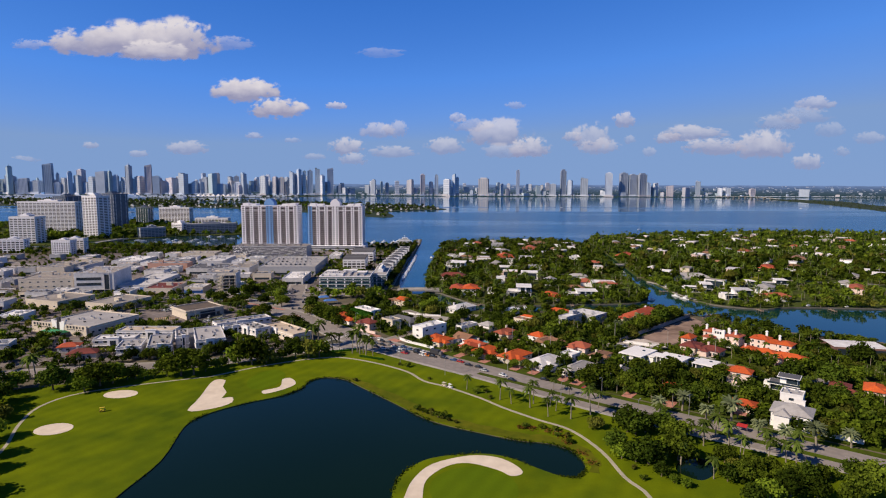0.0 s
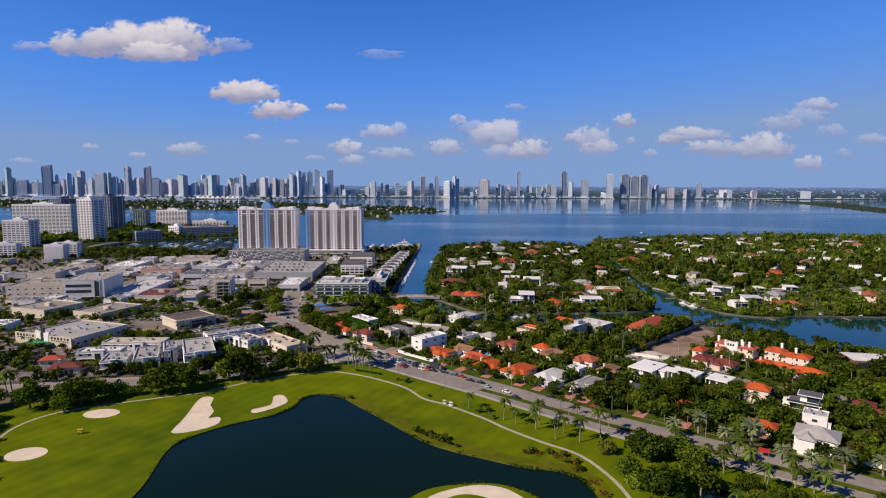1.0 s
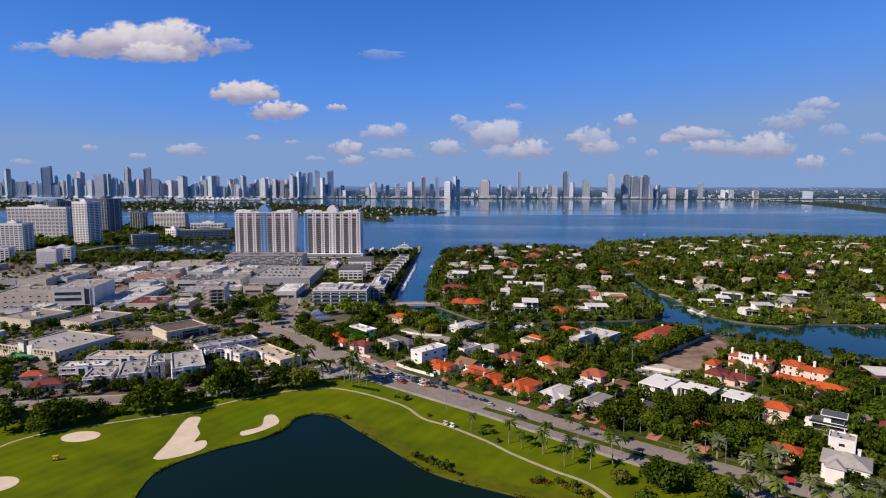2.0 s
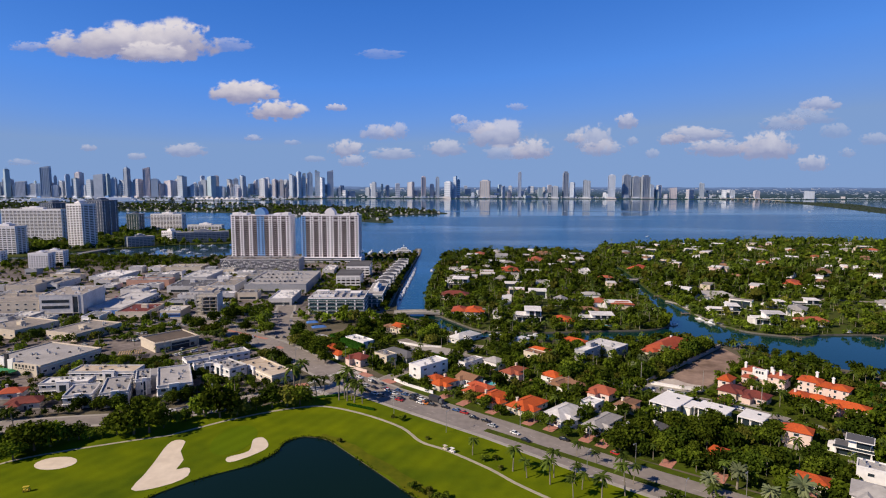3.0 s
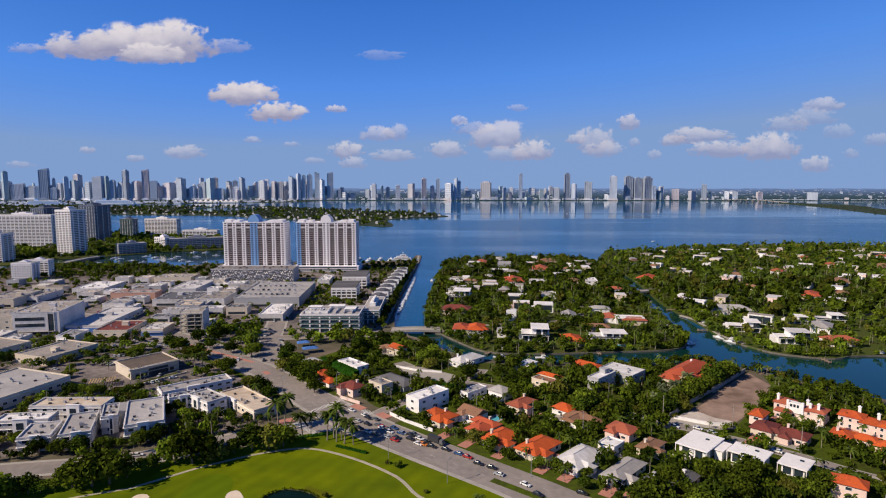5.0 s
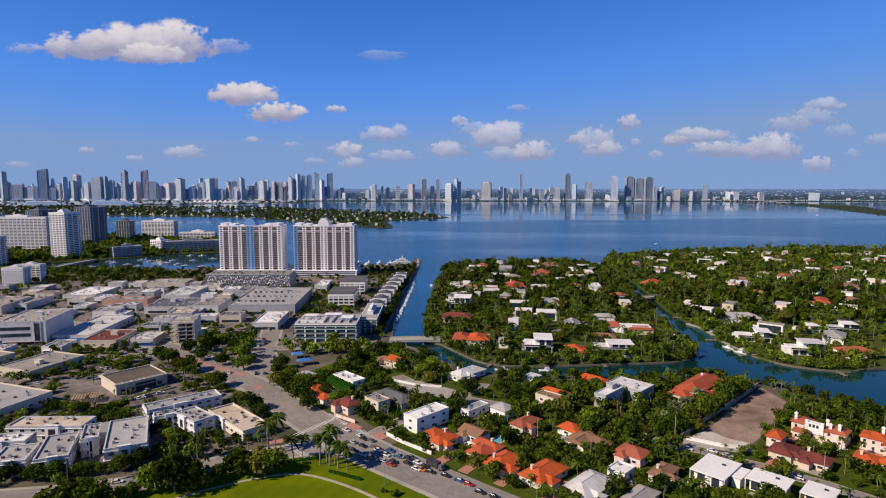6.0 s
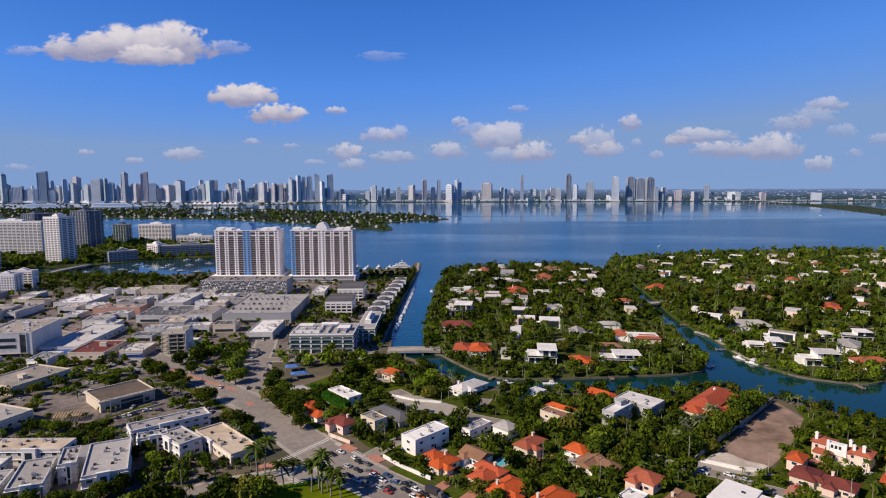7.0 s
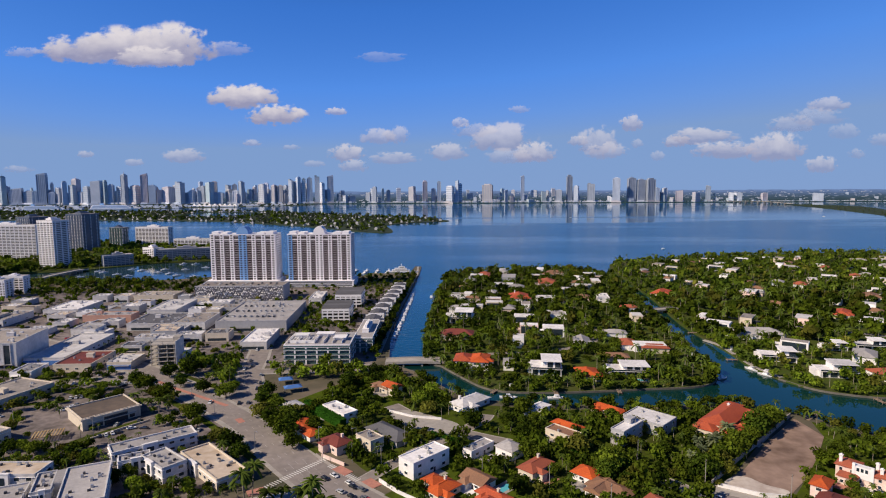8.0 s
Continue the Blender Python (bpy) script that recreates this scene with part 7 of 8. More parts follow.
    ln.new(tone.outputs[0], mix.inputs[0])
    ln.new(mix.outputs[2], em.inputs[0])
    ln.new(fac, ms.inputs[0])
    ln.new(tr.outputs[0], ms.inputs[1])
    ln.new(em.outputs[0], ms.inputs[2])
    ln.new(ms.outputs[0], n["Material Output"].inputs[0])
    return m


CLOUD = cloud_material()
CLOUD_SHEET = mesh_from("cloud", [(-1, 0, -1), (1, 0, -1), (1, 0, 1), (-1, 0, 1)], [(0, 1, 2, 3)], CLOUD)
cloud_count = 0


def cloud(x, z, a, b, thick=0.95):
    global cloud_count
    cloud_count += 1
    ob = new("cloud_backdrop", CLOUD_SHEET)
    ob.matrix_basis = pose(x, 4978 - cloud_count * 0.4, z) @ Matrix.Diagonal((a * 1.15, 1, b * 1.15, 1))
    ob.color = (1, 1, 1, thick)
    tagged(ob, "fair-weather cumulus cloud far over the horizon", "cloud", kind="structure")


cloud(-3084, 1250, 399, 153, 0.95)
cloud(-2728, 1262, 484, 192, 0.98)
cloud(-2327, 1268, 387, 205, 0.98)
cloud(-2521, 1185, 342, 115, 0.9)
cloud(-3584, 1244, 159, 57, 0.4)
cloud(-1915, 1248, 239, 76, 0.35)
cloud(-1766, 859, 345, 128, 0.98)
cloud(-1502, 716, 265, 115, 0.98)
cloud(-1015, 745, 102, 44, 0.7)
cloud(-1713, 497, 87, 35, 0.44)
cloud(-3118, 415, 76, 40, 0.44)
cloud(-2286, 390, 197, 76, 0.48)
cloud(-2702, 344, 98, 40, 0.37)
cloud(-3700, 293, 153, 40, 0.3)
cloud(-1391, 459, 87, 29, 0.29)
cloud(-928, 397, 164, 94, 0.63)
cloud(-873, 300, 131, 64, 0.44)
cloud(-666, 536, 164, 82, 0.51)
cloud(-516, 545, 120, 94, 0.44)
cloud(-541, 360, 219, 70, 0.44)
cloud(-1204, 323, 109, 35, 0.29)
cloud(-94, 401, 185, 94, 0.51)
cloud(7, 645, 79, 51, 0.5)
cloud(138, 580, 197, 76, 0.37)
cloud(348, 506, 284, 153, 0.63)
cloud(606, 390, 197, 111, 0.67)
cloud(410, 368, 219, 82, 0.37)
cloud(484, 749, 91, 38, 0.35)
cloud(-640, 1169, 228, 57, 0.22)
cloud(966, 491, 92, 59, 0.51)
cloud(1124, 468, 185, 153, 0.48)
cloud(1200, 403, 185, 88, 0.48)
cloud(1386, 627, 104, 82, 0.63)
cloud(1603, 366, 65, 52, 0.3)
cloud(1438, 467, 55, 47, 0.3)
cloud(1760, 476, 131, 70, 0.63)
cloud(1964, 516, 284, 88, 0.59)
cloud(2130, 402, 306, 100, 0.65)
cloud(2541, 410, 274, 153, 0.68)
cloud(2666, 605, 207, 82, 0.37)
cloud(2948, 758, 182, 76, 0.5)
cloud(2843, 659, 262, 89, 0.3)
cloud(2914, 282, 142, 88, 0.51)
cloud(3180, 373, 76, 52, 0.3)
cloud(3399, 477, 142, 70, 0.3)
cloud(3077, 546, 136, 76, 0.25)


# ---- vehicles ----
CARPAINTS = [material("car_paint_" + n, c, [v * 0.9 for v in c], 0.25, 0.5, 0.2, spec=0.6) for n, c in (("white", (0.75, 0.75, 0.74)), ("silver", (0.42, 0.43, 0.44)), ("black", (0.025, 0.025, 0.028)), ("grey", (0.13, 0.135, 0.14)), ("red", (0.42, 0.03, 0.025)), ("blue", (0.04, 0.09, 0.22)), ("orange", (0.65, 0.2, 0.02)))]
RUBBER = material("rubber", (0.02, 0.02, 0.02), rough=0.9)
WHEEL = mesh_from("wheel", *(lambda s: (s.v, s.f))(Solid().add([(0.33 * math.cos(k * 0.7854), y, 0.33 + 0.33 * math.sin(k * 0.7854)) for y in (-0.11, 0.11) for k in range(8)],
                                                              [tuple(range(8)), tuple(range(15, 7, -1))] + [((k + 1) % 8, k, k + 8, (k + 1) % 8 + 8) for k in range(8)])), RUBBER)


def make_car(paint):
    colour = paint.name.rsplit("_", 1)[1]
    ob = thing("car", 0, 0, -50, 0, f"{colour} car on the asphalt", "car", "cars")
    body = Solid().add([(-2.25, -0.88, 0.3), (2.25, -0.88, 0.3), (2.25, 0.88, 0.3), (-2.25, 0.88, 0.3), (-2.3, -0.85, 0.78), (2.2, -0.85, 0.68), (2.2, 0.85, 0.68), (-2.3, 0.85, 0.78)], BOX)
    body.add([(-2.2, -0.82, 0.76), (1.0, -0.82, 0.72), (1.0, 0.82, 0.72), (-2.2, 0.82, 0.76), (-2.15, -0.78, 0.92), (1.0, -0.78, 0.88), (1.0, 0.78, 0.88), (-2.15, 0.78, 0.92)], BOX)
    part("body", body, paint, ob)
    cab = Solid().add([(-1.9, -0.76, 0.9), (1.0, -0.76, 0.86), (1.0, 0.76, 0.86), (-1.9, 0.76, 0.9), (-1.35, -0.62, 1.38), (0.3, -0.62, 1.38), (0.3, 0.62, 1.38), (-1.35, 0.62, 1.38)], BOX)
    part("glazing", cab, GLASS, ob, "dark car windows")
    part("roof", Solid().box(-1.35, 0.3, -0.63, 0.63, 1.37, 1.45, 0.06), paint, ob)
    for x in (-1.4, 1.4):
        for y in (-0.8, 0.8):
            part("wheel", None, None, ob, mesh=WHEEL, at=pose(x, y, 0))
    return ob


CARS = [make_car(p) for p in CARPAINTS]


def car(x, y, rot, k, z=0.24):
    return copy_thing(CARS[k], pose(x, y, z, 0, 0, rot))


for x, y, k in [(17, 313, 1), (14.5, 318.5, 2), (9, 322, 2), (4.5, 328, 4), (0.5, 331, 5), (-5, 335, 2), (-29, 344, 4), (-33.5, 355.5, 2), (-39, 361, 3), (-36.5, 357.5, 0), (-27, 352, 5), (-15.6, 340, 6), (-17.5, 346, 0), (-11.5, 338, 2), (48, 299, 2)]:
    car(x, y, -36 + (k % 3) * 2 + 180 * (k % 2), k)
for x, y, k in [(-59, 377, 2), (-55.5, 379.5, 0), (-47.5, 373, 0), (-45.5, 370, 2), (-50, 366, 1), (-41.5, 368, 3), (-44.5, 362, 2), (-22, 350, 2), (-33, 347.5, 1), (31, 297.5, 2), (67, 286, 4), (27, 305, 0)]:
    car(x, y, -41 + 180 * (k % 2), k)
for x, y, k in [(-129, 491, 2), (-124, 480, 0), (-126, 467, 3), (-131, 466, 2), (-136, 519, 1), (-130.5, 502, 2), (-152, 531, 0), (-149, 538, 2), (-155, 552, 3), (-160, 580, 0), (-166, 600, 4), (-149, 467, 0), (-141, 548, 2)]:
    car(x, y, 103 if k % 2 else -77, k)
for x, y, k, r in [(-155, 422, 6, 32), (-151, 424, 2, 32), (-175, 429, 0, 40), (-177, 440, 3, 120), (-220, 500, 0, 140), (-190, 500, 2, 135), (-180, 505, 1, -45), (-205, 520, 3, -35), (-240, 545, 0, 148), (-120, 335, 2, 22), (-140, 326, 0, 20), (-165, 316, 1, 15)]:
    car(x, y, r, k)
# a long dark service truck in the queue
ob = thing("truck", -9.5, 342, 0.22, -38, "dark box truck queuing at the lights", "truck")
part("cargo_box", Solid().box(-4.6, 1.9, -1.2, 1.2, 0.8, 3.2), DARK, ob)
part("cab", Solid().box(2.1, 4.2, -1.1, 1.1, 0.6, 1.6).box(2.2, 3.9, -1.0, 1.0, 1.6, 2.6, 0.1), CARPAINTS[3], ob)
part("chassis", Solid().box(-4.5, 4.1, -0.5, 0.5, 0.45, 0.8), DARK, ob)
for x in (-3.4, 3.0):
    for y in (-1.0, 1.0):
        part("wheel", None, None, ob, mesh=WHEEL, at=pose(x, y, 0) @ Matrix.Diagonal((1.4, 1.6, 1.4, 1)))
for p in TREES + PALMS + DATES + HEDGES:
    for o in (*p.children_recursive, p):
        bpy.data.objects.remove(o)

# cars parked in the yards and along the streets of the harbour quarter
SMALLCARS = [rich("car", [(Solid().box(-2.2, 2.2, -0.86, 0.86, 0.25, 0.85, 0.06), p), (Solid().box(-1.6, 0.9, -0.74, 0.74, 0.85, 1.35, 0.2), GLASS), (Solid().box(-1.2, 0.5, -0.6, 0.6, 1.3, 1.42), p), (Solid().box(-1.75, -1.1, -0.88, 0.88, 0.0, 0.5).box(1.1, 1.75, -0.88, 0.88, 0.0, 0.5), RUBBER)]) for p in CARPAINTS]
# cars on the roof deck of the large store and of the garage
rng = random.Random(12)
for i in range(46):
    k = rng.choice((0, 0, 1, 2, 3))
    ob = new("car", SMALLCARS[k])
    ob.matrix_basis = (pose(-215 + (i % 9) * 5.5 + rng.uniform(-0.5, 0.5), 660 + (i // 9) * 24 + rng.uniform(-0.4, 0.4), 9.13, 0, 0, 94 + rng.choice((0, 180))) if i < 26 else
                       pose(-298 + (i - 26) // 2 * 9.5 + rng.uniform(-2, 2), 793 + (i % 2) * 11, 16.62, 0, 0, 92 + rng.choice((0, 180))))
    tagged(ob, CARPAINTS[k].name.rsplit("_", 1)[1] + " car on a rooftop parking deck", "car", "parked cars")
rng = random.Random(90)
lots = [q for q in spots(TOWN, 7.5, rng, 2.4) if 395 < q[1] < 800 and q[0] > -460]
rng.shuffle(lots)
for x, y in lots[:54]:
    k = rng.choice((0, 0, 0, 1, 1, 2, 2, 3, 4, 5))
    ob = new("car", SMALLCARS[k])
    ob.matrix_basis = pose(x, y, 0.03, 0, 0, rng.choice((4, 94, 184, -86)))
    tagged(ob, CARPAINTS[k].name.rsplit("_", 1)[1] + " car parked in a paved yard", "car", "parked cars")
# short rows of cars in the car parks beside the avenue
rng = random.Random(44)
for x0, y0, run, turn, n in [(-186, 419, 40, 130, 4), (-168, 434, 40, 130, 3), (-246, 470, 22, 112, 6), (-232, 452, 60, 150, 5), (-262, 497, 20, 110, 6), (-228, 503, -38, 52, 5), (-250, 520, -30, 60, 6), (-296, 497, 20, 110, 5), (-206, 536, -35, 55, 5), (-188, 556, 10, 100, 6), (-262, 436, 72, 162, 4)]:
    for i in range(n):
        x, y, k = x0 + 2.9 * i * math.cos(radians(run)), y0 + 2.9 * i * math.sin(radians(run)), rng.choice((0, 0, 1, 2, 3))
        if rng.random() < 0.8 and clear(x, y, 1.6, False):
            ob = new("car", SMALLCARS[k])
            ob.matrix_basis = pose(x, y, 0.04, 0, 0, turn + rng.choice((0, 180)) + rng.uniform(-3, 3))
            tagged(ob, CARPAINTS[k].name.rsplit("_", 1)[1] + " car parked in a row on grey paving", "car", "parked cars")
for (x, y), k in zip([(-47.8, 357.1), (-42.9, 353), (-38.9, 350.4), (-36.6, 358.8), (-32.6, 353.3), (-28.3, 346.6), (-26, 352.1), (-21.9, 345.5), (-17.8, 340.4), (-30.8, 357.5), (-20.4, 350.8), (-14.4, 342.4)], [2, 0, 3, 4, 0, 2, 1, 2, 0, 5, 3, 2]):
    car(x, y, -38, k)
for x, y, k, r in [(106.5, 363, 0, -40), (117, 361, 0, -40), (122, 356.5, 1, -42), (141, 352, 4, 46), (144, 347, 0, 46), (124, 351, 2, -42), (137, 341.5, 2, 135), (142, 337, 0, 135)]:
    car(x, y, r, k)
for p in CARS:
    for o in (*p.children_recursive, p):
        bpy.data.objects.remove(o)
# ---- bridges ----


def bridge(x0, y0, x1, y1, width, z, label, piers=4, hump=0.6):
    l, a = math.hypot(x1 - x0, y1 - y0), math.degrees(math.atan2(y1 - y0, x1 - x0))
    ob = thing("bridge", x0, y0, 0, a, label, "bridge")
    s, n, w = Solid(), 8, width / 2
    for i in range(n + 1):
        u, h = l * i / n, z + hump * math.sin(math.pi * i / n)
        s.v += [(u, -w, h - 0.7), (u, w, h - 0.7), (u, w, h), (u, -w, h)]
    for i in range(n):
        k = 4 * i
        s.f += [(k + 3, k + 7, k + 6, k + 2), (k, k + 1, k + 5, k + 4), (k, k + 4, k + 7, k + 3), (k + 1, k + 2, k + 6, k + 5)]
    part("deck", s, CONCRETE, ob)
    for v in (-w + 0.15, w - 0.15):
        r = Solid()
        for i in range(n + 1):
            u, h = l * i / n, z + hump * math.sin(math.pi * i / n)
            r.v += [(u, v - 0.12, h), (u, v + 0.12, h), (u, v + 0.12, h + 1), (u, v - 0.12, h + 1)]
        for i in range(n):
            k = 4 * i
            r.f += [(k + 3, k + 7, k + 6, k + 2), (k, k + 4, k + 7, k + 3), (k + 1, k + 2, k + 6, k + 5)]
        part("parapet", r, CONCRETE, ob)
    for i in range(1, piers + 1):
        u = l * i / (piers + 1)
        part("pier", Solid().box(u - 0.6, u + 0.6, -w + 0.8, w - 0.8, -2.5, z - 0.6 + hump * math.sin(math.pi * u / l)), CONCRETE, ob)
    return ob


bridge(-54, 548, -14, 550, 12, 1.4, "low concrete road bridge over the canal mouth", 2)
bridge(178, 716, 230, 737, 11, 1.8, "low concrete bridge between two islands", 3)
bridge(-592, 902, -592, 1032, 13, 2.2, "long low concrete bridge over the marina channel", 8, 1.2)
bridge(2240, 4130, 2120, 4805, 22, 5, "distant arched causeway bridge across the bay", 9, 10)
# ---- boats ----
HULL = material("white_gelcoat", (0.8, 0.8, 0.8), (0.72, 0.72, 0.73), 0.3, 0.5, 0.2, spec=0.5)


def hull(l, w, h):
    ring = [(-l / 2, -w / 2), (l * 0.15, -w / 2), (l * 0.36, -w * 0.34), (l / 2, 0), (l * 0.36, w * 0.34), (l * 0.15, w / 2), (-l / 2, w / 2)]
    n = len(ring)
    return Solid().add([(x * 0.92, y * 0.7, -0.5) for x, y in ring] + [(x, y, h) for x, y in ring],
                       [tuple(range(n - 1, -1, -1)), tuple(range(n, 2 * n))] + [(i, (i + 1) % n, (i + 1) % n + n, i + n) for i in range(n)])


def make_boat(l, mast):
    ob = thing("sailboat" if mast else "motorboat", 0, 0, -60, 0, "small white sailing boat at its mooring" if mast else "white motorboat moored at the wall", "boat", "boats")
    part("hull", hull(l, l * 0.32, 0.9), HULL, ob)
    part("cabin", Solid().box(-l * 0.15, l * 0.18, -l * 0.1, l * 0.1, 0.9, 1.7, 0.15), HULL, ob)
    part("windscreen", Solid().box(l * 0.12, l * 0.2, -l * 0.09, l * 0.09, 0.95, 1.5, 0.05), GLASS, ob)
    if mast:
        part("mast", Solid().tube([(l * 0.05, 0, 0.9), (l * 0.05, 0, l * 1.25)], [0.12, 0.07]), STEEL, ob)
        part("boom", Solid().box(-l * 0.35, l * 0.05, -0.12, 0.12, 2.2, 2.5), HULL, ob)
    else:
        part("canopy", Solid().box(-l * 0.12, l * 0.1, -l * 0.11, l * 0.11, 2.3, 2.4), HULL, ob)
        s = Solid()
        for u in (-l * 0.1, l * 0.08):
            s.box(u - 0.05, u + 0.05, -0.9, -0.8, 1.6, 2.3).box(u - 0.05, u + 0.05, 0.8, 0.9, 1.6, 2.3)
        part("canopy_frame", s, STEEL, ob)
    return ob


BOATS = [make_boat(8, False), make_boat(11, False), make_boat(11, True)]
rng = random.Random(4)
for i in range(17):
    copy_thing(BOATS[i % 2], pose(-55.5 + rng.uniform(-0.5, 0.5), 625 + i * 13 + rng.uniform(-2, 2), -1.0, 0, 0, 90 + rng.uniform(-4, 4)))
for x, y in [(-556, 963), (-527, 953), (-563, 1022), (-549, 1012), (-516, 991), (-523, 1044), (-501, 1033), (-464, 1011), (-469, 1043), (-420, 981), (-436, 1043), (-389, 971), (-472, 1112), (-450, 1110), (-413, 1065), (-440, 1000), (-490, 975)]:
    copy_thing(BOATS[2 if rng.random() < 0.65 else 1], pose(x, y, -1.0, 0, 0, rng.uniform(20, 60)) @ Matrix.Scale(1.2, 4))
for x, y, r, k in [(420, 1343, 30, 2), (-33, 810, 90, 1), (465, 2590, 10, 1), (1514, 2605, 170, 1), (212, 692, 100, 1), (212, 604, 110, 0), (212, 586, 115, 1), (212, 532, 130, 1), (214.1, 591.5, 110, 1), (205.2, 539.1, 120, 1), (208.5, 526.6, 130, 1), (176.9, 572.2, 60, 0), (176, 519.1, 20, 0), (33.4, 499.3, 0, 1), (59.2, 480.4, 5, 1), (197.5, 685.8, 100, 0), (300, 496, 5, 1), (330, 493, 0, 0), (30, 481, 0, 1), (60, 480, 5, 0)]:
    copy_thing(BOATS[k], pose(x, y, -1.0, 0, 0, r))
for i in range(14):
    copy_thing(BOATS[i % 2], pose(-92 - (i % 7) * 17, 1004 + (i // 7) * 22, -1.0, 0, 0, 80 + rng.uniform(-6, 6)) @ Matrix.Scale(1.5, 4))
for p in BOATS:
    for o in (*p.children_recursive, p):
        bpy.data.objects.remove(o)
ob = thing("yacht", -84, 1004, -1.0, 2, "large white three-deck motor yacht at the pier head", "yacht")
part("hull", hull(44, 9, 3.2), HULL, ob)
for j, (u0, u1, w) in enumerate(((-18, 9, 3.8), (-14, 5, 3.2), (-8, 2, 2.6))):
    deck = part("deck", Solid().box(u0, u1, -w, w, 3.2 + j * 2.5, 5.5 + j * 2.5, 0.35), HULL, ob)
    part("deck_window", Solid().box(u0 + 1.5, u1 - 1.5, -w + 0.02, w - 0.02, 3.9 + j * 2.5, 4.7 + j * 2.5), GLASS, deck)
part("radar_mast", Solid().tube([(-3, 0, 10.5), (-3.5, 0, 15)], [0.5, 0.2]).box(-4.5, -2.5, -1.6, 1.6, 13, 13.3), HULL, ob)
for x, y, l, r in [(-2083, 3606, 300, 2), (-2425, 3480, 255, 4)]:
    ob = thing("cruise_ship", x, y, -1, r, "distant white cruise ship at the harbour quay", "ship")
    part("hull", hull(l, 34, 12), HULL, ob)
    for j in range(3):
        upper = part("superstructure", Solid().box(-l * (0.46 - 0.02 * j), l * (0.36 - 0.04 * j), -14, 14, 12 + j * 7, 19 + j * 7, 1.5), HULL, ob)
        part("cabin_band", Solid().box(-l * (0.44 - 0.02 * j), l * (0.33 - 0.04 * j), -14.2, -12, 14 + j * 7, 17 + j * 7), SKYBLUE, upper)
    part("funnel", Solid().box(-l * 0.28, -l * 0.2, -5, 5, 33, 44, 1.5), SKYBLUE, ob)
# ---- sea walls, docks and property walls ----


def wall_line(name, line, h, mat, label, thick=0.35, category="wall"):
    for (x0, y0), (x1, y1) in zip(line, line[1:]):
        l, a = math.hypot(x1 - x0, y1 - y0), math.degrees(math.atan2(y1 - y0, x1 - x0))
        ob = new(name, mesh_from(name, *(lambda s: (s.v, s.f))(Solid().box(0, l, -thick / 2, thick / 2, -0.3, h).box(-0.05, l + 0.05, -thick / 2 - 0.06, thick / 2 + 0.06, h, h + 0.12)), mat))
        ob.matrix_basis = pose(x0, y0, 0, 0, 0, a)
        tagged(ob, label, category)


ribbon("sea_wall", curve(ISLAND + ISLAND[:1], False, 3), 0.6, 0.25, SEAWALL, "weathered concrete sea wall of the island", "sea wall", 2.5)
ribbon("sea_wall_east", curve(ISLE_EAST[7:14], False, 3), 0.5, 0.25, SEAWALL, "weathered concrete sea wall of the island", "sea wall", 2.5)
ribbon("sea_wall_main", MAIN[5:26], 0.6, 0.25, SEAWALL, "weathered concrete canal wall", "sea wall", 2.5)
ribbon("pier_walk", [(-62, 560), (-63.5, 704), (-62.5, 830), (-62.5, 990), (-67, 1068)], 3.0, 0.3, CONCRETE, "pale walkway along the canal", "walkway", 0.4)
wall_line("lot_wall", [(107.5, 374.2), (122.8, 391), (161, 428.5), (183, 451)], 2.4, CONCRETE, "grey boundary wall of the bare lot")
wall_line("lot_front_wall", [(110, 374), (124, 366), (135, 364)], 1.8, WHITE, "white boundary wall of the bare lot")
wall_line("garden_wall", [(-35, 375.5), (-25, 365), (-12, 355)], 1.6, WHITE, "low white garden wall beside the avenue")
wall_line("garden_wall", [(-65.6, 398.5), (-53, 389.5)], 1.6, PINK, "low pink garden wall at the junction")
wall_line("garden_wall", [(136, 246), (150, 236), (163, 227)], 1.8, WHITE, "white garden wall in front of the villa")
wall_line("garden_wall", [(-40, 455), (-26, 447), (-10, 444)], 1.3, WHITE, "low white garden wall along the quiet street")
WOODPLANK = material("dock_planks", (0.3, 0.22, 0.16), (0.2, 0.15, 0.11), 0.9, 0.8, 0.1, 0.2)
for x, y, r, l in [(190, 447, 45, 12), (196, 452, 45, 10), (60, 484, 90, 7), (20, 487, 60, 7), (100, 488, 90, 7), (205, 560, 180, 8), (208, 640, 180, 8), (250, 481, -90, 8), (310, 484, -90, 9), (380, 482, -90, 9)]:
    ob = thing("dock", x, y, 0, r, "small wooden boat dock on posts", "dock", "docks")
    part("deck", Solid().box(0, l, -1.1, 1.1, -0.15, 0.1), WOODPLANK, ob)
    for u in (0.4, l / 2, l - 0.4):
        for v in (-1, 1):
            part("post", Solid().tube([(u, v, -2.5), (u, v, 1.2)], [0.16, 0.16]), WOODPLANK, ob)
# ---- street lamps and poles ----


def make_lamp():
    ob = thing("street_lamp", 0, 0, -60, 0, "tall grey street lamp with a single arm", "street lamp", "street lamps")
    pole = part("pole", Solid().tube([(0, 0, -0.2), (0, 0, 9.5)], [0.13, 0.08]), STEEL, ob)
    part("arm", Solid().tube([(0, 0, 9.2), (0.9, 0, 9.7), (2.0, 0, 9.9)], [0.07, 0.06, 0.05], 4).box(0, 2, -0.05, 0.05, 9.7, 9.8), STEEL, pole)
    part("lamp_head", Solid().box(1.7, 2.7, -0.18, 0.18, 9.75, 9.95), STEEL, pole)
    return ob


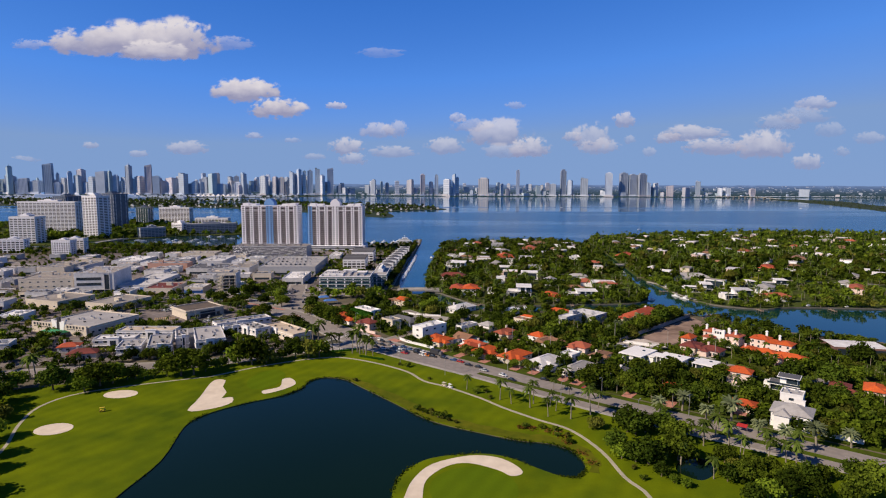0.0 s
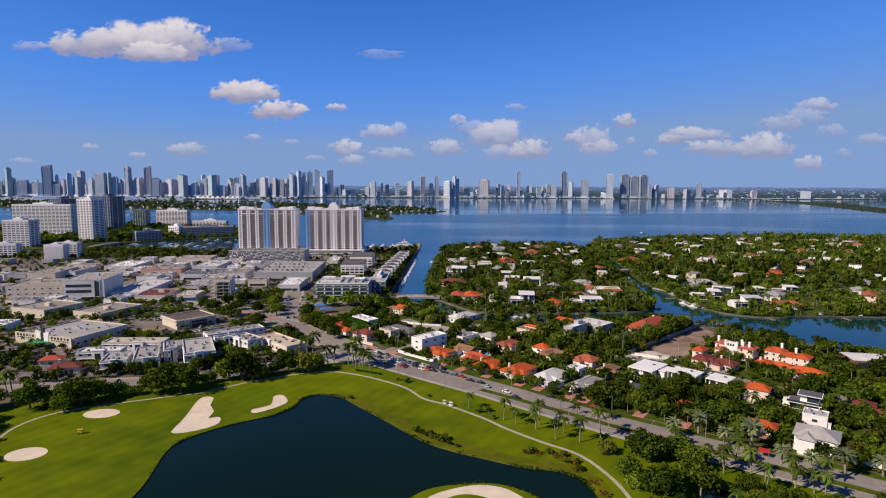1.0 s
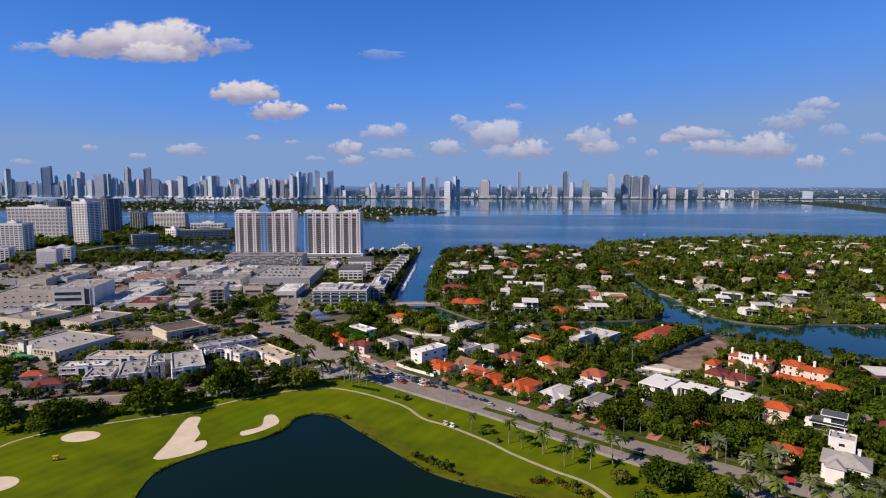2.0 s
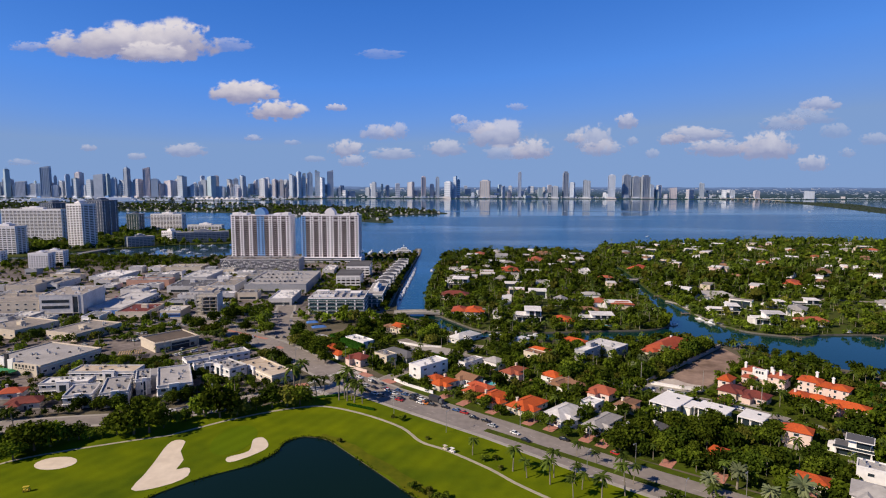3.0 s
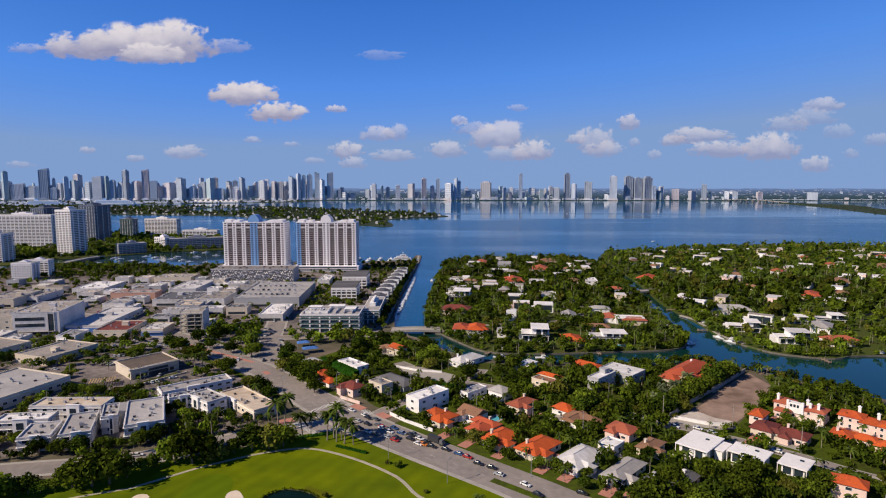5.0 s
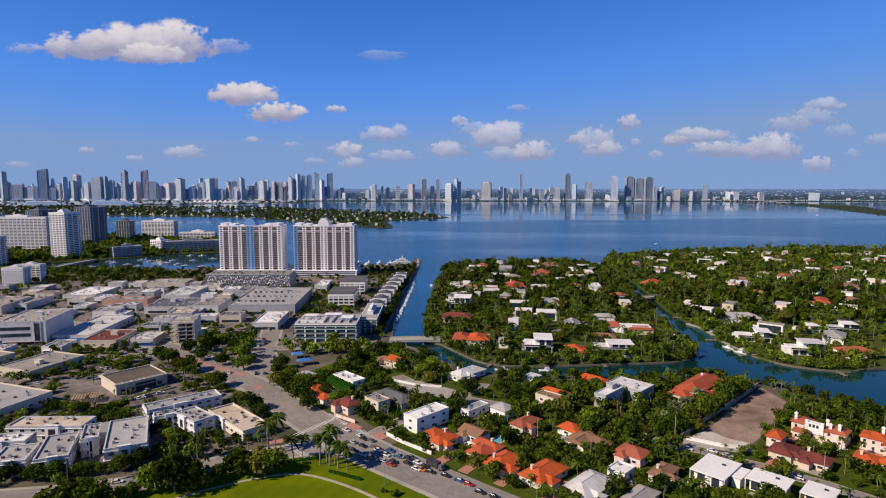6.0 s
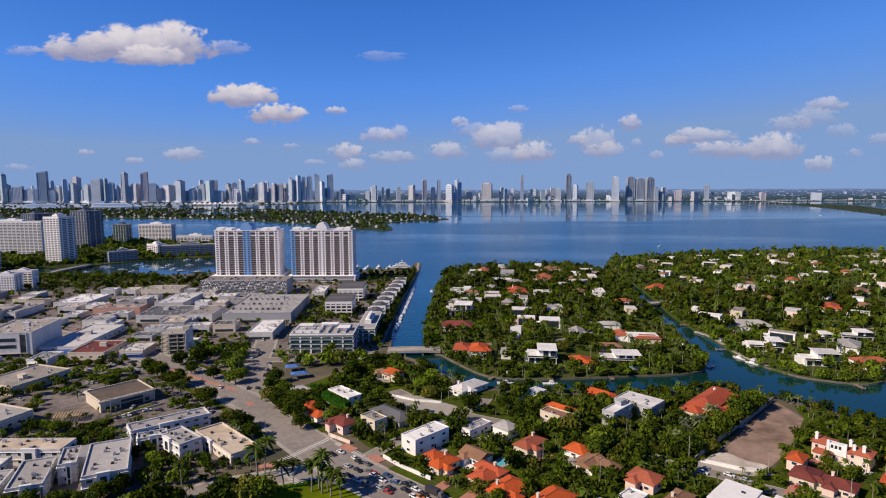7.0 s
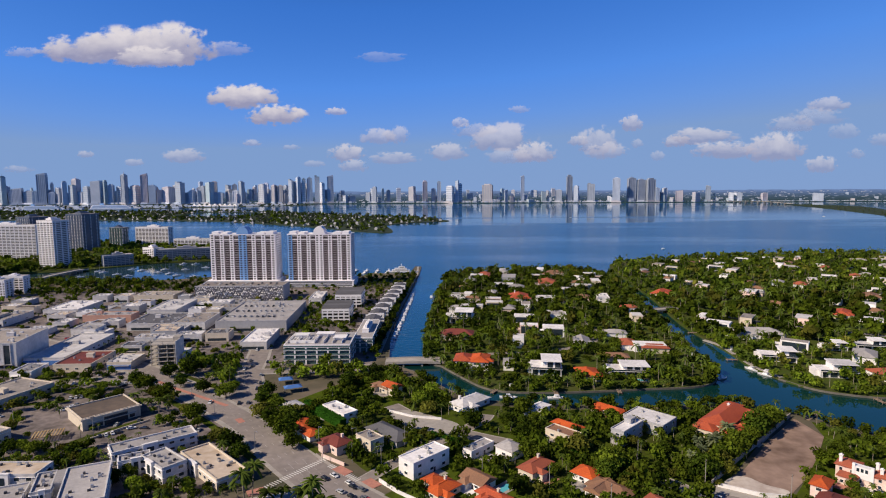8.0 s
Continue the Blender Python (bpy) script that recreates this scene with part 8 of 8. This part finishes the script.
LAMP = make_lamp()
for x, y, r in [(-70, 411, -40), (-51, 410, 220), (-36, 390, 220), (-30, 327, 50), (-4, 306, 50), (51, 268, 50), (72, 276, 230), (80, 246, 50), (30, 312, 230), (105, 254, 230), (-100, 405, -40), (-140, 452, -40), (-165, 478, -40), (-125, 340, -70), (-160, 325, -70), (-140, 500, 190), (-170, 560, 10)]:
    copy_thing(LAMP, pose(x, y, 0.15, 0, 0, r))
for o in (*LAMP.children_recursive, LAMP):
    bpy.data.objects.remove(o)
for x, y, h in [(104, 372.5, 13), (82, 393.5, 12), (-27, 410, 11), (10, 379, 11), (-50, 393, 10), (-64, 393, 10), (134, 362, 12), (152.5, 337, 12), (60, 355, 11), (38, 370, 11), (-170, 345, 11), (-215, 375, 11), (-190, 420, 11), (-240, 430, 11)]:
    ob = thing("utility_pole", x, y, 0, 40, "thin pale utility pole with a cross arm", "pole", "utility poles")
    part("pole", Solid().tube([(0, 0, -0.2), (0, 0, h)], [0.16, 0.1]), CONCRETE, ob)
    part("cross_arm", Solid().box(-1.1, 1.1, -0.08, 0.08, h - 0.9, h - 0.75), BARK, ob)
# ---- road markings and red paving ----


def patch(name, x, y, w, d, rot, z, mat, label, category="paving"):
    ob = new(name, mesh_from(name, *(lambda s: (s.v, s.f))(Solid().box(-w / 2, w / 2, -d / 2, d / 2, z - 0.32, z)), mat))
    ob.matrix_basis = pose(x, y, 0, 0, 0, rot)
    return tagged(ob, label, category, kind="structure")


for x, y, w, d, r in [(-86, 366, 7, 5, 30), (-53, 385, 9, 5, -40), (-38, 374, 8, 5, -45), (-121, 441, 7, 3.5, -50)]:
    patch("red_corner_paving", x, y, w, d, r, 0.27, BRICKPAVE, "brick-red paved street corner")
for x, y in [(-10, 345.5), (1, 337.5), (15.5, 327), (32, 314), (41, 307.5), (55, 296.5), (61, 291.5), (83, 275), (98, 263)]:
    patch("driveway", x + 3.6, y + 4.8, 5, 9, -37, 0.245, BRICKPAVE, "brick-red paved driveway crossing the verge")
WORNPAINT = material("worn_road_paint", (0.5, 0.48, 0.45), (0.34, 0.32, 0.3), 0.85, 1.0)
THINDASH = mesh_from("lane_mark", Solid().box(-1.5, 1.5, -0.08, 0.08, 0, 0.012).v, BOX, WORNPAINT)
DASH = mesh_from("lane_mark", Solid().box(-1.5, 1.5, -0.1, 0.1, 0, 0.012).v, BOX, PAINT)
for k, way in ((-3.4, AVENUE[2:]), (3.4, AVENUE[2:]), (6.6, AVENUE[2:]), (-3.6, AVENUE_WEST[:7]), (0, AVENUE_WEST[:7]), (3.6, AVENUE_WEST[:7])):
    line = curve(way, False, 12)
    run = 0.0
    for (x0, y0), (x1, y1) in zip(line, line[1:]):
        l = math.hypot(x1 - x0, y1 - y0)
        run += l
        if run > 10.5:
            run = 0.0
            mk = new("lane_mark", THINDASH)
            mk.matrix_basis = pose((x0 + x1) / 2 - (y1 - y0) / l * k, (y0 + y1) / 2 + (x1 - x0) / l * k, 0.235, 0, 0, math.degrees(math.atan2(y1 - y0, x1 - x0)))
            tagged(mk, "worn white dashed lane line", "road marking", kind="structure")
for (x0, y0, x1, y1) in [(-83, 369, -63, 397), (-60, 390, -44, 376), (-81, 364, -66, 349)]:
    n = int(math.hypot(x1 - x0, y1 - y0) / 1.3)
    for i in range(n):
        a = math.degrees(math.atan2(y1 - y0, x1 - x0))
        mk = new("crossing_stripe", DASH)
        mk.matrix_basis = pose(x0 + (x1 - x0) * (i + 0.5) / n, y0 + (y1 - y0) * (i + 0.5) / n, 0.236, 0, 0, a + 90) @ Matrix.Diagonal((1.1, 2.6, 1, 1))
        tagged(mk, "white stripe of the pedestrian crossing", "road marking", kind="structure")
# ---- pools, canopies, hedges and golf carts ----
POOL = material("pool_water", (0.12, 0.5, 0.55), (0.1, 0.42, 0.5), 0.05, 0.3, 0.1, spec=0.5)
for x, y, w, d, r in [(19, 371, 8, 4, 46), (62, 541, 9, 4, 84), (120, 512, 9, 4, -6), (262, 520, 9, 4, 55), (120, 400, 8, 4, 46), (166, 312, 8, 4, 46)]:
    ob = thing("swimming_pool", x, y, 0.06, r, "small turquoise swimming pool with a pale terrace", "pool")
    part("terrace", Solid().box(-w / 2 - 1.6, w / 2 + 1.6, -d / 2 - 1.6, -d / 2, 0, 0.12).box(-w / 2 - 1.6, w / 2 + 1.6, d / 2, d / 2 + 1.6, 0, 0.12).box(-w / 2 - 1.6, -w / 2, -d / 2, d / 2, 0, 0.12).box(w / 2, w / 2 + 1.6, -d / 2, d / 2, 0, 0.12), CONCRETE, ob)
    part("water", Solid().box(-w / 2, w / 2, -d / 2, d / 2, -0.2, 0.05), POOL, ob)
for x, y, w, r in [(-114, 503, 9, 20), (-105, 488, 11, 25)]:
    ob = thing("shade_canopy", x, y, 0, r, "bright blue fabric playground canopy on posts", "canopy")
    part("fabric", Solid().add([(-w / 2, -3.5, 3.2), (w / 2, -3.5, 3.2), (w / 2, 3.5, 3.2), (-w / 2, 3.5, 3.2), (-w / 4, 0, 4.5), (w / 4, 0, 4.5)], [(0, 1, 5, 4), (1, 2, 5), (2, 3, 4, 5), (3, 0, 4), (0, 3, 2, 1)]), BLUE, ob)
    for u in (-w / 2 + 0.2, w / 2 - 0.2):
        for v in (-3.3, 3.3):
            part("post", Solid().tube([(u, v, -0.2), (u, v, 3.25)], [0.1, 0.1]), STEEL, ob)
REDCLOTH = material("red_awning_cloth", (0.5, 0.03, 0.03), (0.4, 0.025, 0.025), 0.8, 0.6)
ob = thing("awning", 120.5, 238, 0.2, -37, "small red fabric awning beside the avenue", "awning")
part("fabric", Solid().add([(-2, -1.5, 2.3), (2, -1.5, 2.3), (2, 1.5, 2.7), (-2, 1.5, 2.7), (-2, -1.5, 2.38), (2, -1.5, 2.38), (2, 1.5, 2.78), (-2, 1.5, 2.78)], BOX), REDCLOTH, ob)
for u in (-1.85, 1.85):
    for v, h in ((-1.35, 2.33), (1.35, 2.7)):
        part("post", Solid().tube([(u, v, -0.1), (u, v, h)], [0.06, 0.06]), STEEL, ob)
HEDGE = leaf_material("clipped_hedge", (0.02, 0.075, 0.008), (0.035, 0.11, 0.012), 0.15)


def hedge(x0, y0, x1, y1, h, w=1.4):
    rng = np.random.default_rng(int(abs(x0) * 10))
    l = math.hypot(x1 - x0, y1 - y0)
    n = int(l * 26)
    c = np.stack([rng.uniform(0, l, n), rng.uniform(-w / 2, w / 2, n), rng.uniform(0.2, h, n)], 1)
    side = rng.integers(0, 3, n)
    c[side == 0, 2], c[side == 1, 1] = h, -w / 2
    c[side == 2, 1] = w / 2
    nr = np.zeros((n, 3))
    nr[side == 0, 2], nr[side == 1, 1], nr[side == 2, 1] = 1, -1, 1
    v, f = leaf_quads(c, nr, 0.32, rng)
    ob = thing("hedge", x0, y0, 0, math.degrees(math.atan2(y1 - y0, x1 - x0)), "dense clipped green hedge between gardens", "hedge")
    part("foliage", None, None, ob, mesh=mesh_from("foliage", v, f, HEDGE))
    part("core", Solid().box(0, l, -w / 2 + 0.15, w / 2 - 0.15, -0.2, h - 0.15), HEDGE, ob)


hedge(-89, 461, -62, 432, 5.0, 4.0)
hedge(-40, 405, -22, 418, 2.0)
hedge(-15, 425, 0, 415, 2.0)
hedge(48, 415, 62, 400, 2.4)
hedge(202, 322, 229, 368, 3.6, 5.0)
hedge(-78, 345, -58, 352, 0.8)
hedge(-55, 338, -40, 331, 0.8)


def golf_cart(x, y, r, colour):
    ob = thing("golf_cart", x, y, 0.12, r, "small golf cart with a flat roof", "golf cart", "golf carts")
    part("body", Solid().box(-1.2, 1.2, -0.6, 0.6, 0.25, 0.65).box(0.7, 1.2, -0.55, 0.55, 0.65, 0.95, 0.1).box(-1.1, -0.3, -0.55, 0.55, 0.65, 0.9), colour, ob)
    part("roof", Solid().box(-1.1, 0.9, -0.62, 0.62, 1.8, 1.88), colour, ob)
    for u in (-1.0, 0.8):
        for v in (-0.55, 0.55):
            part("roof_post", Solid().box(u - 0.03, u + 0.03, v - 0.03, v + 0.03, 0.6, 1.8), DARK, ob)
            part("wheel", None, None, ob, mesh=WHEEL, at=pose(u * 0.85, v, 0) @ Matrix.Scale(0.75, 4))


YELLOW = material("yellow_paint", (0.6, 0.45, 0.03), rough=0.4)
golf_cart(-156, 250.5, 20, YELLOW)
golf_cart(-4, 288.6, -40, CREAM)
golf_cart(-1, 286.2, -40, WHITE)
# ---- supermarket front with its sign walls ----
ob = thing("supermarket_front", -266, 382.5, 0, -18, "supermarket entrance with two cream sign walls and a green fin", "shop front")
ob.matrix_basis = ob.matrix_basis @ Matrix.Diagonal((1.4, 1.0, 0.78, 1))
SIGNGREEN = material("sign_green", (0.03, 0.25, 0.1), (0.025, 0.2, 0.08), 0.6, 0.4, 0.1)
for sx in (-1, 1):
    part("sign_wall", Solid().box(min(sx * 3, sx * 18), max(sx * 3, sx * 18), -0.5, 0.5, 4.2, 9.2), CREAM, ob)
    for i, w in enumerate((0.62, 0.55, 0.6, 0.5, 0.3, 0.6)):
        u = sx * 11 + 2.0 * (i - 2.5)
        part("sign_bar", Solid().box(u - w, u + w, -0.62, -0.5, 6.5, 8.5), DARK, ob)
    for i, w in enumerate((0.5, 0.3, 0.45, 0.45, 0.25, 0.4, 0.5, 0.3)):
        u = sx * 11 + 1.4 * (i - 3.5)
        part("sign_bar", Solid().box(u - w, u + w, -0.6, -0.5, 5.0, 5.8), DARK, ob)
    part("front_wall", Solid().box(min(sx * 3, sx * 18), max(sx * 3, sx * 18), -0.4, 0.4, -0.3, 4.2), CREAM, ob)
    part("fin", Solid().add([(sx * 1, -0.7, 0), (sx * 3, -0.7, 0), (sx * 3, 0.7, 0), (sx * 1, 0.7, 0), (sx * 1, -0.7, 11), (sx * 4.5, -0.7, 12.5), (sx * 4.5, 0.7, 12.5), (sx * 1, 0.7, 11)], BOX if sx > 0 else [f[::-1] for f in BOX]), WHITE, ob)
part("canopy", Solid().box(-7, 7, -6, -0.6, 3.2, 3.6).box(-6.4, 6.4, -5.4, -0.7, 3.6, 4.6, 1.0), SIGNGREEN, ob)
part("tower_fin", Solid().box(-0.9, 0.9, -0.5, 0.6, -0.3, 15), DARK, ob)

ribbon("lot_front_strip", [(106, 374), (116, 368), (128, 364), (137, 365)], 6, 0.17, CONCRETE, "pale bare strip in front of the lot", "ground", 0.1)
patch("driveway", 139.5, 348, 12, 9, 46, 0.3, BRICKPAVE, "brick-red paved forecourt of a villa")
for line in ([(203.6, 615.4), (207.3, 606.6), (209.5, 593.1), (208.9, 572.6)], [(208.2, 555.2), (209.1, 539.1), (211.9, 527.9), (215.1, 518.4)]):
    ribbon("dock_walk", line, 3.0, 0.3, CONCRETE, "pale concrete boat landing along the shore", "dock", 0.9)
sheet("road_mouth", [(-150.4, 503.7), (-143.9, 507.6), (-124, 473.2), (-126.5, 460.9), (-148.3, 481.5)], 0.232, ASPHALT, depth=0.1, label="asphalt mouth of the side street at the junction", category="road")
ribbon("red_paved_strip", [(-200.2, 505.1), (-182.4, 492.2), (-166.8, 482.1), (-152, 472.6), (-136.9, 462.7)], 2.6, 0.26, BRICKPAVE, "brick-red paved strip beside the avenue", "paving", 0.15)
# reeds and tufts at the water's edge of the lake
rng = np.random.default_rng(41)
edge = np.array(LAKE_RING + LAKE_RING[:1])
edge = edge[edge[:, 1] > 176]
count = 2600
pick = rng.integers(0, len(edge) - 1, count)
step = edge[pick + 1] - edge[pick]
mid = edge[pick] + step * rng.uniform(0, 1, (count, 1)) + rng.normal(0, 0.45, (count, 2))
keep = np.hypot(step[:, 0], step[:, 1]) < 20
tufts = np.sin(mid[:, 0] * 0.31) + np.sin(mid[:, 1] * 0.23 + 1.0) + rng.normal(0, 0.5, count) > 0.1
mid = mid[keep & tufts]
# drier clumps higher on the bank at the east end
extra = np.array([(29.2, 238.6), (31.7, 239.3), (34.1, 237.6), (40.0, 235.0), (43.2, 233.5), (46.0, 229.8), (46.2, 224.7), (50.0, 216.0), (51.5, 208.0)])
dry = extra[rng.integers(0, len(extra), 420)] + rng.normal(0, 1.1, (420, 2))
for name, spot, tint, label in (("reeds", mid, ((0.022, 0.04, 0.004), (0.075, 0.1, 0.012)), "low green reeds at the edge of the lake"), ("dry_tufts", dry, ((0.1, 0.05, 0.012), (0.26, 0.15, 0.03)), "reddish-brown dry tufts on the lake bank")):
    m = len(spot)
    v, f = leaf_quads(np.concatenate([spot, rng.uniform(0.0, 0.75, (m, 1)) ** 1.6 * (1.6 if name == "dry_tufts" else 1)], 1), np.tile([0.0, -0.3, 0.8], (m, 1)), 0.32 if name == "reeds" else 0.42, rng)
    tagged(new(name, mesh_from(name, v, f, leaf_material(name, *tint, 0.2))), label, "reeds", kind="stuff")
# timber pergola beside the brown-roofed building
TIMBER = material("weathered_timber", (0.5, 0.36, 0.17), (0.3, 0.2, 0.1), 0.8, 0.4, 0.1, 0.1)
ob = thing("pergola", -211, 416, 0, 24, "pale timber pergola over a terrace", "pergola")
for u in (-6, 0, 6):
    for w in (-4, 4):
        part("post", Solid().box(u - 0.15, u + 0.15, w - 0.15, w + 0.15, -0.2, 2.8), TIMBER, ob)
for w in (-4, 4):
    part("beam", Solid().box(-6.8, 6.8, w - 0.12, w + 0.12, 2.8, 3.1), TIMBER, ob)
for i in range(10):
    part("rafter", Solid().box(-6.3 + 1.4 * i - 0.3, -6.3 + 1.4 * i + 0.3, -4.8, 4.8, 3.1, 3.3), TIMBER, ob)
# lawn strip and low garden wall between the brown-roofed building and the car park
ribbon("lawn_strip", [(-196, 411), (-187, 424), (-175.5, 441)], 5.5, 0.1, LAWN, "strip of grass beside a low wall", "grass")
wall_line("garden_wall", [(-190.3, 413.4), (-182.8, 425.2), (-171.3, 440.4)], 0.9, CREAM, "low cream garden wall beside a car park")
